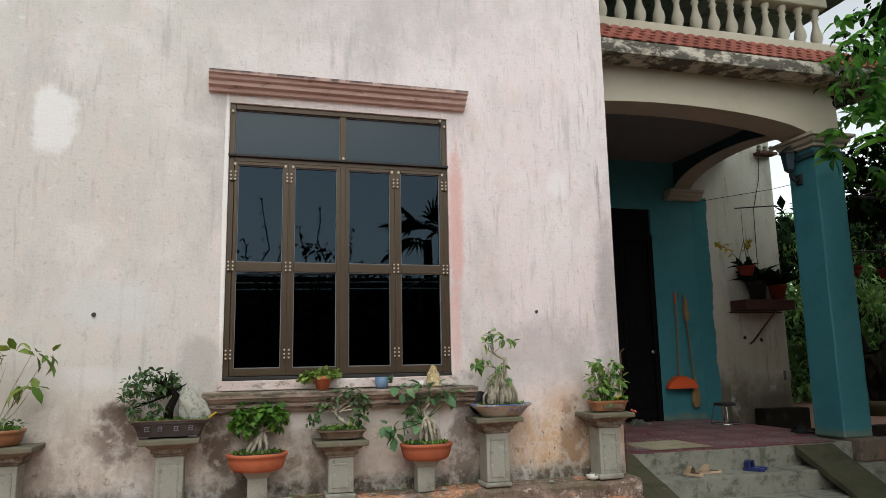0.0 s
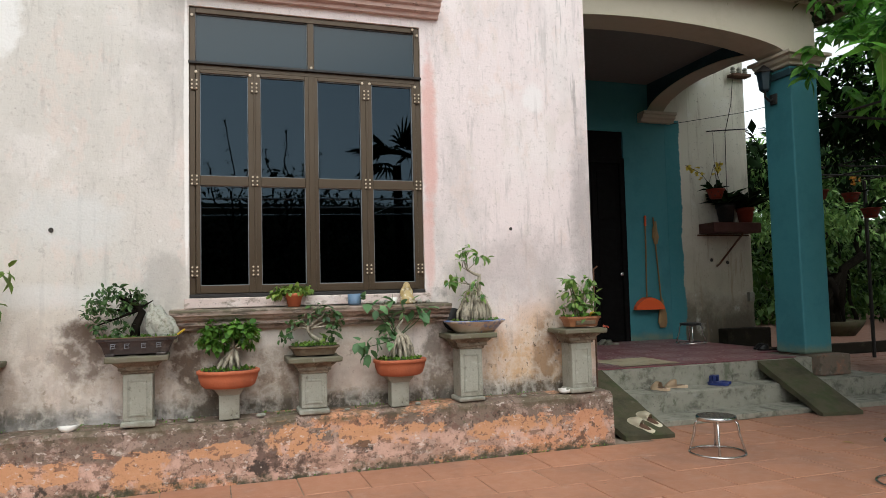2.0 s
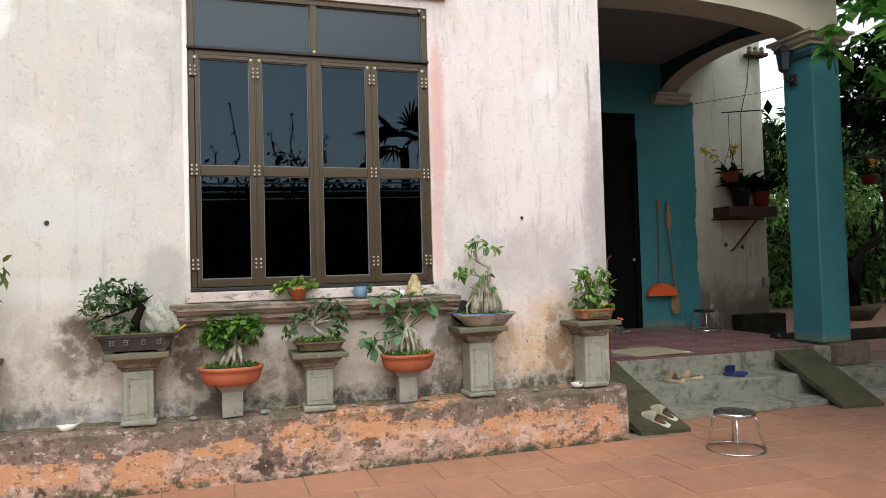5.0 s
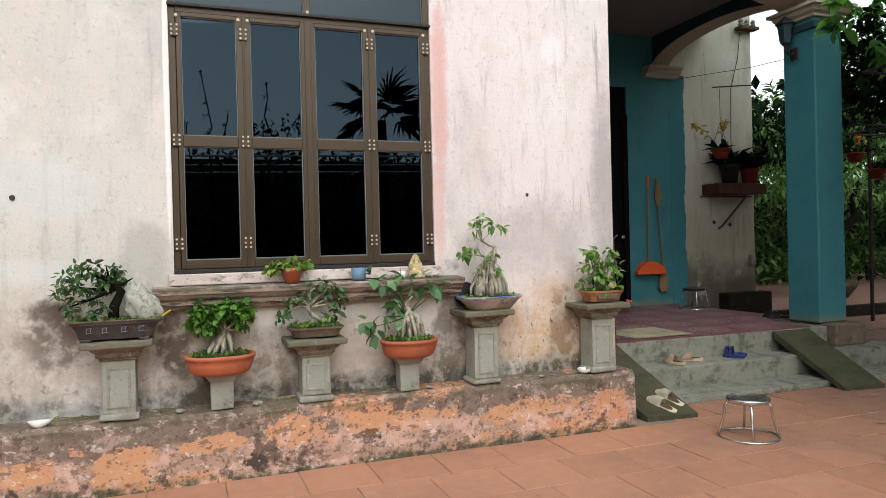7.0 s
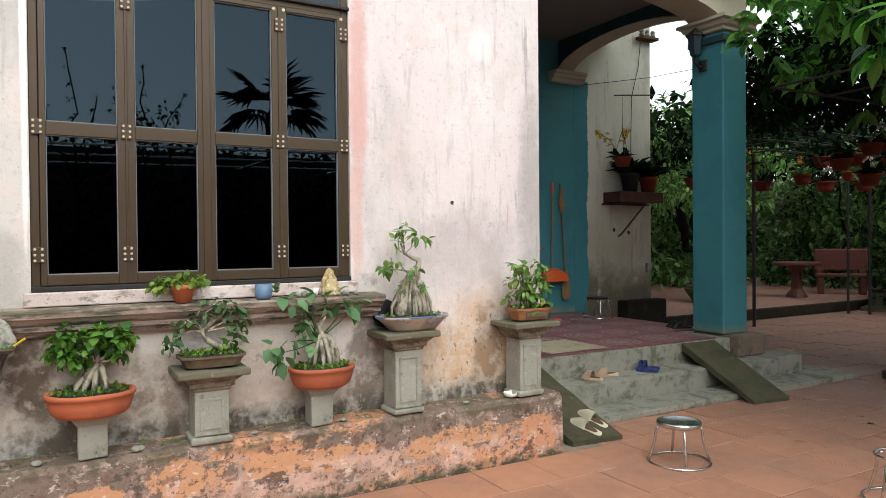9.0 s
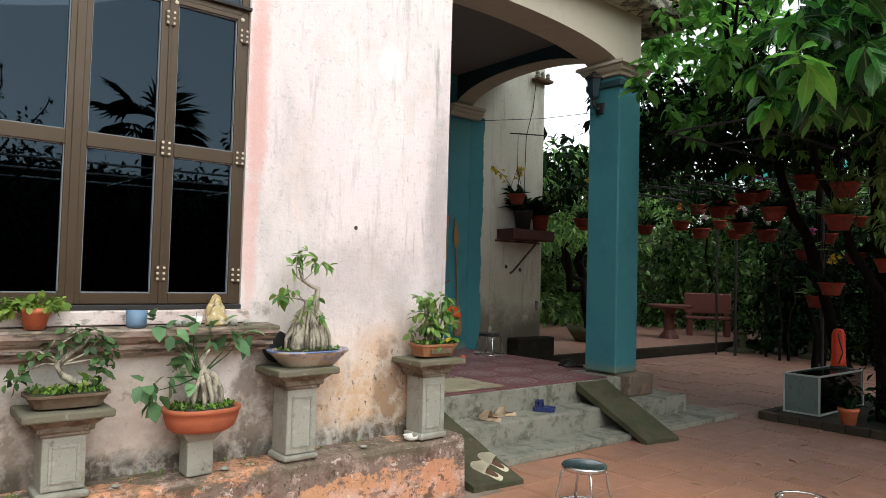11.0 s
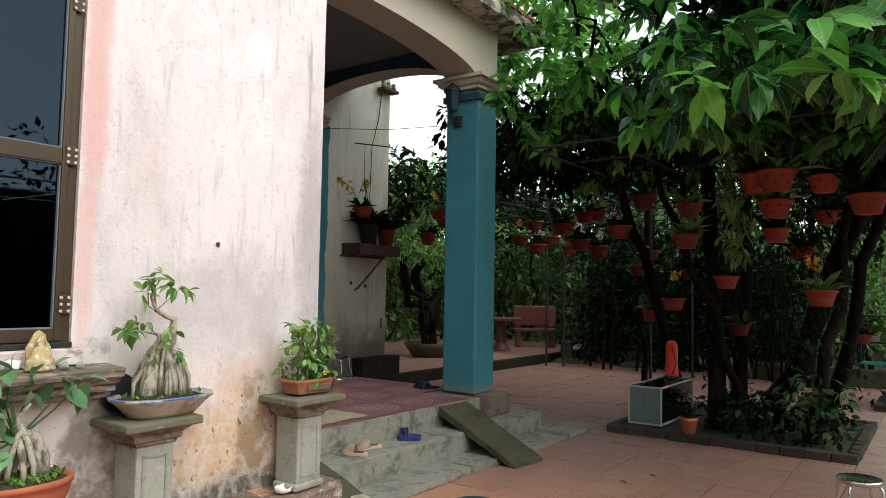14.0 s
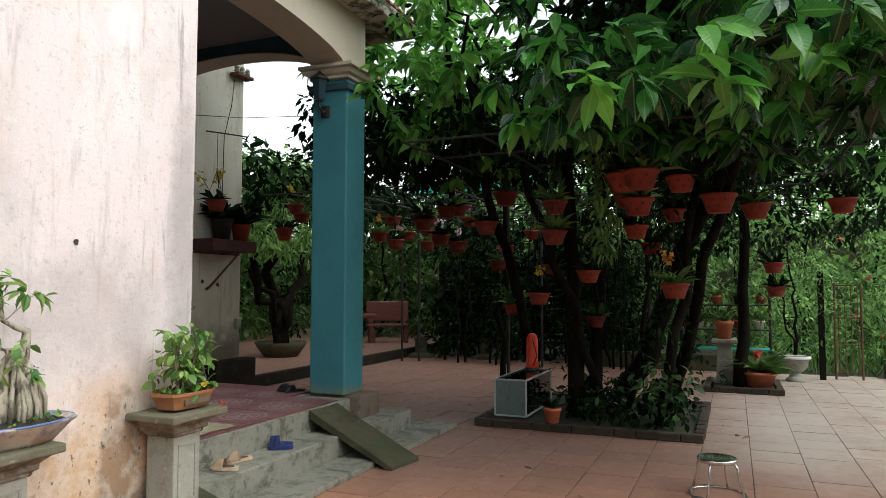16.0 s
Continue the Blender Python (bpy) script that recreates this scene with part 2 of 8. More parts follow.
ONE = (1, 1, 1)
M_WALL = surface("weathered_limewash", (0.76, 0.675, 0.67), world_space=True, rough=0.9, bump=0.5, bump_scale=40, bands=(
    ((0.60, 0.58, 0.535), 0, 0.8, 2.4, 0.7, 0.9),
    ((0.52, 0.44, 0.355), 2, 1.22, 0.75, 0.35, 0.75, 0, 2.6, 0.9, 0.4),
    ((0.55, 0.355, 0.20), 2, 1.12, 0.60, 0.30, 0.95, 0, 2.5, -0.7, 0.3),
    ((0.33, 0.235, 0.165), 2, 0.80, 0.40, 0.45, 0.55, 0, 2.5, 0.6, 0.3),
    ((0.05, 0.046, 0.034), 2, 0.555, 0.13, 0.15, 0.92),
    ((0.44, 0.39, 0.385), 0, 3.5, -0.3, 0.35, 0.35, 2, 2.7, 1.2, 0.6),
), layers=(
    ((0.40, 0.385, 0.37), (1, 1, 0.35), 1.7, 0.48, 0.72, 0.55),
    ((0.80, 0.76, 0.745), ONE, 1.1, 0.5, 0.68, 0.5),
    ((0.66, 0.60, 0.55), (1.6, 1, 0.8), 3.0, 0.56, 0.64, 0.4),
    ((0.32, 0.30, 0.29), (7, 7, 0.8), 2.0, 0.54, 0.72, 0.42),
    ((0.22, 0.20, 0.185), (13, 13, 1.8), 1.6, 0.66, 0.74, 0.22),
    ((0.11, 0.095, 0.085), (17, 17, 7), 1.3, 0.70, 0.73, 0.4),
    ((0.33, 0.30, 0.28), ONE, 28.0, 0.55, 0.70, 0.38),
    ((0.20, 0.16, 0.14), ONE, 75.0, 0.62, 0.68, 0.5),
    ((0.72, 0.58, 0.52), (1, 1, 0.6), 5.0, 0.55, 0.62, 0.3),
    ((0.82, 0.80, 0.78), ONE, 13.0, 0.60, 0.72, 0.4),
), spots=(
    ((0.40, 0.385, 0.375), 1.4, 4.75, 1.7, 0.75, 1.4, 0.5),
    ((0.80, 0.79, 0.775), -0.92, 3.26, 0.17, 0.27, 0.5, 0.85),
    ((0.80, 0.77, 0.765), 3.16, 2.96, 0.11, 0.14, 0.6, 0.8),
    ((0.80, 0.79, 0.775), -1.36, 3.2, 0.07, 0.10, 0.6, 0.8),
    ((0.64, 0.655, 0.65), -0.45, 1.85, 0.38, 0.22, 0.9, 0.6),
    ((0.68, 0.675, 0.665), -0.55, 1.34, 0.45, 0.10, 0.9, 0.55),
    ((0.27, 0.255, 0.24), 0.18, 1.40, 0.20, 0.24, 0.6, 0.4),
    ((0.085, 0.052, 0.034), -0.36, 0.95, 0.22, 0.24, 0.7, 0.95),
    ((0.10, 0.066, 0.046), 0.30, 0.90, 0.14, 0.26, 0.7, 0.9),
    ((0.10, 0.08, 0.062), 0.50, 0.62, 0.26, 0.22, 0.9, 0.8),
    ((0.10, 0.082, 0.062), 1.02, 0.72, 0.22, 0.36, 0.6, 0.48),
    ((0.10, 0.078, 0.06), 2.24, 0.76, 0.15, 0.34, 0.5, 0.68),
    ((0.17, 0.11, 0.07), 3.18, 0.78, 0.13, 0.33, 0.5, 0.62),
    ((0.66, 0.61, 0.57), 1.05, 0.98, 0.55, 0.07, 0.8, 0.75),
    ((0.60, 0.53, 0.48), 1.5, 0.74, 0.30, 0.16, 0.8, 0.6),
    ((0.86, 0.84, 0.82), 0.315, 2.5, 0.018, 1.15, 0.5, 0.8),
    ((0.42, 0.37, 0.33), -0.75, 0.85, 0.6, 0.25, 1.3, 0.5),
    ((0.66, 0.37, 0.33), 2.205, 2.62, 0.07, 0.70, 0.9, 0.75),
    ((0.66, 0.40, 0.36), 2.18, 1.72, 0.05, 0.42, 0.9, 0.6),
    ((0.30, 0.275, 0.27), 3.60, 1.85, 0.12, 0.95, 1.0, 0.5),
    ((0.33, 0.285, 0.28), 3.0, 1.5, 0.5, 0.34, 1.3, 0.5),
), over=(
    ((0.72, 0.68, 0.62), ONE, 2.6, None, 0.055, 0.35, (2, 1.30, 0.5, 0.3)),
    ((0.66, 0.58, 0.50), ONE, 9.0, 0.54, 0.66, 0.5, (2, 1.15, 0.5, 0.3)),
    ((0.16, 0.11, 0.075), ONE, 11.0, 0.56, 0.66, 0.55, (2, 1.0, 0.5, 0.4)),
    ((0.07, 0.055, 0.04), (30, 30, 22), 1.0, 0.61, 0.66, 0.8, (2, 1.15, 0.7, 0.3), (0, 2.35, -0.5, 0.1)),
    ((0.08, 0.07, 0.06), ONE, 2.0, 0.66, 0.72, 0.5, (2, 1.35, 0.4, 0.3)),
    ((0.24, 0.22, 0.21), (9, 9, 0.7), 2.2, 0.56, 0.72, 0.65, (0, 3.05, -0.6, 0.2)),
    ((0.86, 0.84, 0.82), (60, 60, 14), 1.0, 0.66, 0.72, 0.5, (0, 3.60, -0.1, 0.05)),
))
M_PLINTH = surface("flaking_plinth_paint", (0.20, 0.145, 0.115), world_space=True, rough=0.92, bump=0.9, bump_scale=28, bands=(
    ((0.44, 0.27, 0.205), 2, 0.24, 0.06, 0.22, 0.85), ((0.06, 0.055, 0.038), 2, 0.02, 0.03, 0.04, 0.8),), layers=(
    ((0.60, 0.29, 0.16), (0.7, 1, 2.2), 1.5, 0.555, 0.563, 0.84),
    ((0.44, 0.32, 0.27), ONE, 7.0, 0.53, 0.60, 0.65),
    ((0.55, 0.49, 0.43), (1, 1, 2), 6.0, 0.60, 0.64, 0.6),
    ((0.13, 0.08, 0.06), ONE, 16.0, 0.54, 0.60, 0.7),
    ((0.03, 0.027, 0.024), ONE, 2.6, 0.62, 0.66, 0.9),
    ((0.09, 0.07, 0.055), ONE, 45.0, 0.55, 0.63, 0.6),
    ((0.10, 0.115, 0.05), (1, 1, 2), 11.0, 0.60, 0.70, 0.7),
), spots=(
    ((0.56, 0.29, 0.155), -0.65, 0.19, 0.38, 0.075, 0.12, 0.92),
    ((0.56, 0.29, 0.155), 0.05, 0.15, 0.19, 0.13, 0.12, 0.92),
    ((0.56, 0.29, 0.155), 0.55, 0.24, 0.26, 0.05, 0.12, 0.9),
    ((0.56, 0.29, 0.155), 1.02, 0.26, 0.26, 0.10, 0.12, 0.92),
    ((0.56, 0.29, 0.155), 1.75, 0.25, 0.48, 0.085, 0.14, 0.9),
    ((0.56, 0.29, 0.155), 2.75, 0.22, 0.42, 0.08, 0.14, 0.88),
    ((0.56, 0.27, 0.15), 3.45, 0.20, 0.20, 0.12, 0.14, 0.85),
    ((0.035, 0.028, 0.025), 0.86, 0.10, 0.15, 0.085, 0.19, 0.9),
    ((0.05, 0.04, 0.034), 1.55, 0.17, 0.12, 0.05, 0.19, 0.75),
), over=(
    ((0.62, 0.40, 0.32), ONE, 5.0, 0.52, 0.60, 0.7, (2, 0.23, 0.08, 0.16)),
    ((0.17, 0.10, 0.075), (1, 1, 1.6), 13.0, 0.56, 0.60, 0.75),
    ((0.66, 0.56, 0.50), (1, 1, 1.5), 19.0, 0.60, 0.64, 0.65),
    ((0.05, 0.04, 0.032), ONE, 32.0, 0.60, 0.64, 0.7),
    ((0.075, 0.05, 0.04), ONE, 4.2, 0.585, 0.63, 0.8),
    ((0.10, 0.085, 0.05), ONE, 6.0, 0.44, 0.60, 0.75, (2, 0.37, -0.05, 0.05)),
    ((0.045, 0.05, 0.025), ONE, 8.0, 0.42, 0.60, 0.85, (2, 0.05, 0.06, 0.06)),
))
M_CONCRETE = surface("grey_concrete", (0.27, 0.26, 0.215), world_space=True, rough=0.9, bump=0.3, bump_scale=60, layers=(
    ((0.12, 0.125, 0.095), ONE, 3.0, 0.45, 0.7, 0.7), ((0.32, 0.32, 0.29), ONE, 7.0, 0.55, 0.7, 0.5), ((0.09, 0.10, 0.06), (2, 2, 1), 4.0, 0.55, 0.68, 0.75), ((0.045, 0.042, 0.03), (1.2, 0.3, 1.6), 3.2, 0.52, 0.66, 0.7), ((0.08, 0.072, 0.05), ONE, 12.0, 0.55, 0.66, 0.5), ((0.36, 0.34, 0.29), ONE, 24.0, 0.58, 0.68, 0.5), ((0.035, 0.032, 0.022), ONE, 45.0, 0.60, 0.68, 0.6)))
M_MOSS = surface("mossy_concrete", (0.072, 0.064, 0.036), world_space=True, rough=0.95, bump=0.5, bump_scale=50, layers=(
    ((0.05, 0.065, 0.025), ONE, 5.0, 0.45, 0.65, 0.8), ((0.15, 0.13, 0.09), ONE, 8.0, 0.6, 0.72, 0.5), ((0.03, 0.027, 0.017), ONE, 2.4, 0.5, 0.66, 0.6)))
M_KERB = surface("black_damp_kerb", (0.024, 0.02, 0.015), world_space=True, rough=0.95, bump=0.5, bump_scale=40, spec=0.1, layers=(((0.05, 0.05, 0.03), ONE, 6.0, 0.55, 0.68, 0.6),))
M_TEAL = surface("teal_wall_paint", (0.052, 0.21, 0.245), world_space=True, rough=0.6, bump=0.12, bump_scale=40, bands=(
    ((0.20, 0.22, 0.15), 2, 0.56, 0.12, 0.14, 0.75),), layers=(
    ((0.04, 0.165, 0.20), ONE, 2.0, 0.45, 0.7, 0.6), ((0.45, 0.50, 0.48), (6, 6, 2), 3.0, 0.73, 0.75, 0.6)))
# darker teal copy: shade coloured into the side arch, and the dark column band
M_DARKTEAL = surface("dark_teal_arch_shade_and_band", (0.022, 0.055, 0.068), world_space=True, rough=0.7, bump=0.12, layers=(((0.04, 0.10, 0.12), ONE, 2.0, 0.5, 0.7, 0.6),))
M_LIME = surface("bare_limewashed_render", (0.70, 0.68, 0.58), world_space=True, rough=0.9, bump=0.35, bump_scale=40, bands=(
    ((0.36, 0.31, 0.23), 2, 2.1, 1.6, 0.6, 0.75), ((0.10, 0.08, 0.055), 2, 1.0, 0.7, 0.6, 0.9),), layers=(
    ((0.34, 0.32, 0.25), (2, 2, 0.5), 1.6, 0.48, 0.72, 0.65), ((0.78, 0.77, 0.72), ONE, 2.0, 0.55, 0.7, 0.6), ((0.24, 0.17, 0.10), (5, 5, 0.5), 1.6, 0.56, 0.72, 0.7), ((0.20, 0.18, 0.14), ONE, 25.0, 0.58, 0.68, 0.5)))
M_LIMEPAINT = surface("lime_render_with_teal_edge", (0.70, 0.68, 0.58), world_space=True, rough=0.85, bump=0.3, bump_scale=40, bands=(
    ((0.36, 0.31, 0.23), 2, 2.1, 1.6, 0.6, 0.75), ((0.10, 0.08, 0.055), 2, 1.0, 0.7, 0.6, 0.9), ((0.052, 0.21, 0.245), 0, 7.62, 0.02, 0.10, 1.0, 2, 3.95, 0.02, 0.02)), layers=(
    ((0.31, 0.29, 0.23), (2, 2, 0.5), 1.6, 0.56, 0.75, 0.3),))
M_CREAM = surface("cream_painted_render", (0.47, 0.425, 0.335), world_space=True, rough=0.85, bump=0.2, bump_scale=50, layers=(
    ((0.40, 0.36, 0.28), ONE, 2.5, 0.5, 0.72, 0.6), ((0.20, 0.18, 0.13), (3, 3, 1), 4.0, 0.64, 0.74, 0.6)))
M_STAINED = surface("black_stained_render", (0.50, 0.46, 0.38), world_space=True, rough=0.9, bump=0.4, bump_scale=40, layers=(
    ((0.05, 0.045, 0.035), (1, 1, 2), 4.5, 0.42, 0.55, 0.9), ((0.6, 0.56, 0.48), ONE, 8.0, 0.58, 0.66, 0.6)))
M_CEIL = surface("porch_ceiling_paint", (0.17, 0.17, 0.165), world_space=True, rough=0.9, bump=0.1, layers=(((0.18, 0.18, 0.17), ONE, 1.5, 0.45, 0.7, 0.6),))
M_PINKTRIM = surface("pink_moulding_paint", (0.54, 0.385, 0.345), world_space=True, rough=0.85, bump=0.3, bump_scale=50, layers=(
    ((0.66, 0.50, 0.45), ONE, 4.0, 0.48, 0.66, 0.7), ((0.10, 0.085, 0.07), (2, 2, 8), 4.0, 0.55, 0.70, 0.8)), over=(((0.05, 0.043, 0.034), (3, 3, 1), 3.0, 0.40, 0.56, 0.9, (2, 3.69, -0.03, 0.03)),))
M_SILL = surface("stained_sill_render", (0.34, 0.27, 0.23), world_space=True, rough=0.9, bump=0.5, bump_scale=40, layers=(
    ((0.52, 0.42, 0.37), ONE, 5.0, 0.48, 0.64, 0.7), ((0.07, 0.06, 0.045), (2, 2, 12), 3.0, 0.46, 0.60, 0.85), ((0.14, 0.15, 0.07), ONE, 16.0, 0.58, 0.68, 0.7)), over=(((0.10, 0.09, 0.055), ONE, 7.0, 0.40, 0.58, 0.85, (2, 1.195, -0.02, 0.02)), ((0.44, 0.33, 0.25), (1, 1, 6), 4.0, 0.52, 0.62, 0.5)))
# paler band (high x, low y) paints the daylight outside the tree shade
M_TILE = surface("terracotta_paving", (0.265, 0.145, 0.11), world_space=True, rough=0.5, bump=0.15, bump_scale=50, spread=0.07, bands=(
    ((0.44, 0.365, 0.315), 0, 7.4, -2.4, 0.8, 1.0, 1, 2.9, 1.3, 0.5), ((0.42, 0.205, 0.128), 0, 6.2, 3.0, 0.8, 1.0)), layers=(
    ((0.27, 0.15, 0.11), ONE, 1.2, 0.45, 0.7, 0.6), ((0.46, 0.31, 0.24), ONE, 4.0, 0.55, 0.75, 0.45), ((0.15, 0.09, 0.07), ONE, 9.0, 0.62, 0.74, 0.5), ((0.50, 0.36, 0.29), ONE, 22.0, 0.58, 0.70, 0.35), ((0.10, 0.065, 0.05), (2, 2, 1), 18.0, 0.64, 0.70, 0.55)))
# carries the same painted lit area as the near tiles
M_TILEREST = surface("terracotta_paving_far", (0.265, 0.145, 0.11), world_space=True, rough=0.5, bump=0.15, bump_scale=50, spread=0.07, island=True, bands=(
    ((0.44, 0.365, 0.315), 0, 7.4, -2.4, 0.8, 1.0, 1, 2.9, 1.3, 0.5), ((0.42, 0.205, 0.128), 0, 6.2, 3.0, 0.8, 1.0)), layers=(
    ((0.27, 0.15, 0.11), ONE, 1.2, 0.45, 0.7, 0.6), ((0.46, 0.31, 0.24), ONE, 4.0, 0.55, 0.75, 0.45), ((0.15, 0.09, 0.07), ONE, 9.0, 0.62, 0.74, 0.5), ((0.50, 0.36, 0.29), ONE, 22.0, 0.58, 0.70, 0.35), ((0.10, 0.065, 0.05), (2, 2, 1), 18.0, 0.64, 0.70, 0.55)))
M_JOINT = surface("joint_mortar", (0.30, 0.235, 0.18), world_space=True, rough=0.95, bump=0.3, bands=(((0.10, 0.075, 0.06), 0, 4.2, -1.5, 0.6, 0.9),), layers=(((0.05, 0.04, 0.032), ONE, 1.6, 0.5, 0.6, 0.9),))
M_SOIL = surface("garden_soil", (0.028, 0.022, 0.016), world_space=True, rough=0.95, bump=0.7, bump_scale=25, layers=(
    ((0.05, 0.07, 0.025), ONE, 2.0, 0.45, 0.65, 0.7), ((0.08, 0.06, 0.042), ONE, 10.0, 0.57, 0.7, 0.6)))
M_PORCH = surface("dark_red_porch_tile", (0.20, 0.075, 0.085), world_space=True, rough=0.35, bump=0.05, spread=0.1, layers=(
    ((0.28, 0.13, 0.13), ONE, 2.0, 0.5, 0.72, 0.6), ((0.14, 0.05, 0.06), ONE, 6.0, 0.55, 0.7, 0.6)))
M_PATTERN = surface("pale_tile_ornament", (0.38, 0.28, 0.27), rough=0.4, bump=0.05)
M_ROOF = surface("red_roof_tile", (0.27, 0.085, 0.06), rough=0.75, bump=0.3, spread=0.25, layers=(((0.12, 0.05, 0.04), ONE, 20.0, 0.5, 0.7, 0.7),))
M_FRAME = surface("bronze_aluminium", (0.068, 0.047, 0.028), rough=0.38, metal=0.35, bump=0.04, bump_scale=80, layers=(((0.075, 0.055, 0.038), ONE, 3.0, 0.45, 0.7, 0.5),))
M_GASKET = surface("grey_gasket", (0.17, 0.19, 0.21), rough=0.5, bump=0)
M_RIVET = surface("pale_rivet_cap", (0.55, 0.47, 0.36), rough=0.5, bump=0)
M_STEEL = surface("worn_stainless_steel", (0.62, 0.62, 0.60), rough=0.22, metal=1.0, bump=0.05, layers=(((0.35, 0.33, 0.30), ONE, 12.0, 0.55, 0.7, 0.6),))
M_IRON = surface("dark_painted_iron", (0.03, 0.028, 0.027), rough=0.6, metal=0.4, bump=0.2)
M_RUST = surface("rusty_steel", (0.12, 0.06, 0.035), rough=0.85, bump=0.4, layers=(((0.05, 0.035, 0.03), ONE, 14.0, 0.45, 0.65, 0.8),))
M_BLACKDOOR = surface("near_black_door_paint", (0.006, 0.0055, 0.0055), rough=0.85, bump=0.1, spec=0.08)
M_STONE = surface("cast_stone_pedestal", (0.30, 0.30, 0.255), rough=0.92, bump=0.5, bump_scale=50, spread=0.1, layers=(
    ((0.19, 0.185, 0.145), ONE, 5.0, 0.45, 0.66, 0.75), ((0.41, 0.41, 0.37), ONE, 11.0, 0.56, 0.68, 0.6), ((0.075, 0.065, 0.045), (1.5, 1.5, 1), 7.0, 0.60, 0.68, 0.75), ((0.12, 0.11, 0.085), ONE, 60.0, 0.58, 0.66, 0.5)))
M_STONEHEAD = surface("brown_stained_stone", (0.19, 0.165, 0.125), rough=0.95, bump=0.6, bump_scale=50, spread=0.12, layers=(
    ((0.075, 0.055, 0.035), (1, 1, 2), 7.0, 0.45, 0.62, 0.8), ((0.34, 0.32, 0.27), ONE, 13.0, 0.56, 0.66, 0.6), ((0.04, 0.034, 0.022), ONE, 24.0, 0.58, 0.66, 0.7)))
M_STONETOP = surface("mossy_stone_slab", (0.145, 0.13, 0.095), rough=0.95, bump=0.5, bump_scale=40, layers=(
    ((0.12, 0.12, 0.07), ONE, 6.0, 0.42, 0.62, 0.8), ((0.40, 0.39, 0.34), ONE, 11.0, 0.58, 0.7, 0.6)))
M_CLAY = surface("terracotta_pot_clay", (0.46, 0.13, 0.06), rough=0.75, bump=0.25, bump_scale=40, spread=0.2, layers=(
    ((0.30, 0.09, 0.045), ONE, 5.0, 0.45, 0.7, 0.6), ((0.50, 0.30, 0.22), ONE, 9.0, 0.62, 0.74, 0.5)))
M_HANGCLAY = surface("orange_orchid_pot_clay", (0.18, 0.025, 0.012), rough=0.8, bump=0.2, bump_scale=40, spread=0.3, layers=(((0.15, 0.03, 0.016), ONE, 7.0, 0.5, 0.7, 0.6),))
M_HOLE = surface("dark_hole", (0.05, 0.045, 0.04), rough=0.95, bump=0)
M_BROWNPOT = surface("dark_brown_glazed_tray", (0.045, 0.035, 0.033), rough=0.4, bump=0.15, layers=(((0.16, 0.13, 0.11), ONE, 8.0, 0.55, 0.72, 0.6),))
M_TRAY = surface("weathered_brown_tray", (0.11, 0.075, 0.045), rough=0.8, bump=0.3, layers=(((0.20, 0.17, 0.12), ONE, 8.0, 0.5, 0.7, 0.6),))
M_OCHREPOT = surface("ochre_glazed_pot", (0.30, 0.13, 0.06), rough=0.45, bump=0.15, layers=(((0.17, 0.08, 0.05), ONE, 6.0, 0.5, 0.7, 0.6),))
M_CERAMIC = surface("blue_white_ceramic", (0.44, 0.36, 0.28), rough=0.3, bump=0.08, layers=(
    ((0.30, 0.15, 0.08), (1, 1, 2), 5.0, 0.52, 0.62, 0.7), ((0.12, 0.17, 0.30), ONE, 9.0, 0.55, 0.62, 0.8)))
M_BLUEGLAZE = surface("blue_glazed_rim", (0.10, 0.17, 0.36), rough=0.3, bump=0.05)
M_WHITE = surface("off_white_paint", (0.72, 0.70, 0.66), rough=0.6, bump=0.1, layers=(((0.5, 0.47, 0.42), ONE, 8.0, 0.55, 0.72, 0.5),))
M_BARK = surface("dark_bark", (0.013, 0.011, 0.008), rough=0.95, spec=0.05, bump=1.0, bump_scale=30, layers=(
    ((0.006, 0.005, 0.004), (1, 1, 0.3), 10.0, 0.42, 0.62, 0.9), ((0.03, 0.03, 0.02), ONE, 6.0, 0.62, 0.72, 0.5)))
M_PALEBARK = surface("grey_fig_roots", (0.40, 0.36, 0.28), rough=0.9, bump=0.8, bump_scale=60, layers=(
    ((0.06, 0.05, 0.035), (1, 1, 0.4), 22.0, 0.47, 0.62, 0.85), ((0.52, 0.49, 0.42), ONE, 18.0, 0.58, 0.7, 0.7)))
M_ROCK = surface("pale_pitted_rock", (0.42, 0.42, 0.36), rough=0.95, bump=1.0, bump_scale=70, layers=(
    ((0.22, 0.22, 0.17), ONE, 40.0, 0.5, 0.62, 0.8), ((0.20, 0.22, 0.12), ONE, 9.0, 0.58, 0.7, 0.6)))
M_LEAF_BONSAI = leaf_surface("bonsai_leaf", (0.022, 0.058, 0.018), (0.095, 0.185, 0.055))
M_LEAF_BRIGHT = leaf_surface("bright_bonsai_leaf", (0.03, 0.10, 0.012), (0.13, 0.27, 0.035))
M_LEAF_YOUNG = leaf_surface("young_yellow_green_leaf", (0.07, 0.15, 0.02), (0.27, 0.36, 0.07))
M_LEAF_BIG = leaf_surface("glossy_tree_leaf", (0.008, 0.042, 0.016), (0.11, 0.44, 0.06), rough=0.27, through_light=0.34, skew=2.2, spec=0.5, veins=True)
M_LEAF_FINE = leaf_surface("fine_tree_leaf", (0.03, 0.13, 0.025), (0.26, 0.62, 0.10), 0.3, 0.6, 1.1, 0.5, True)
# one garden leaf in shade and sun copies; light level is in the colours
M_LEAF_SHADE = leaf_surface("shade_dark_garden_leaf", (0.004, 0.011, 0.004), (0.014, 0.036, 0.009), 0.7, 0.1, 1.4, 0.05)
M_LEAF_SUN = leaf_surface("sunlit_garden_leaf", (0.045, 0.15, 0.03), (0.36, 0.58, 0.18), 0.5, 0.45)
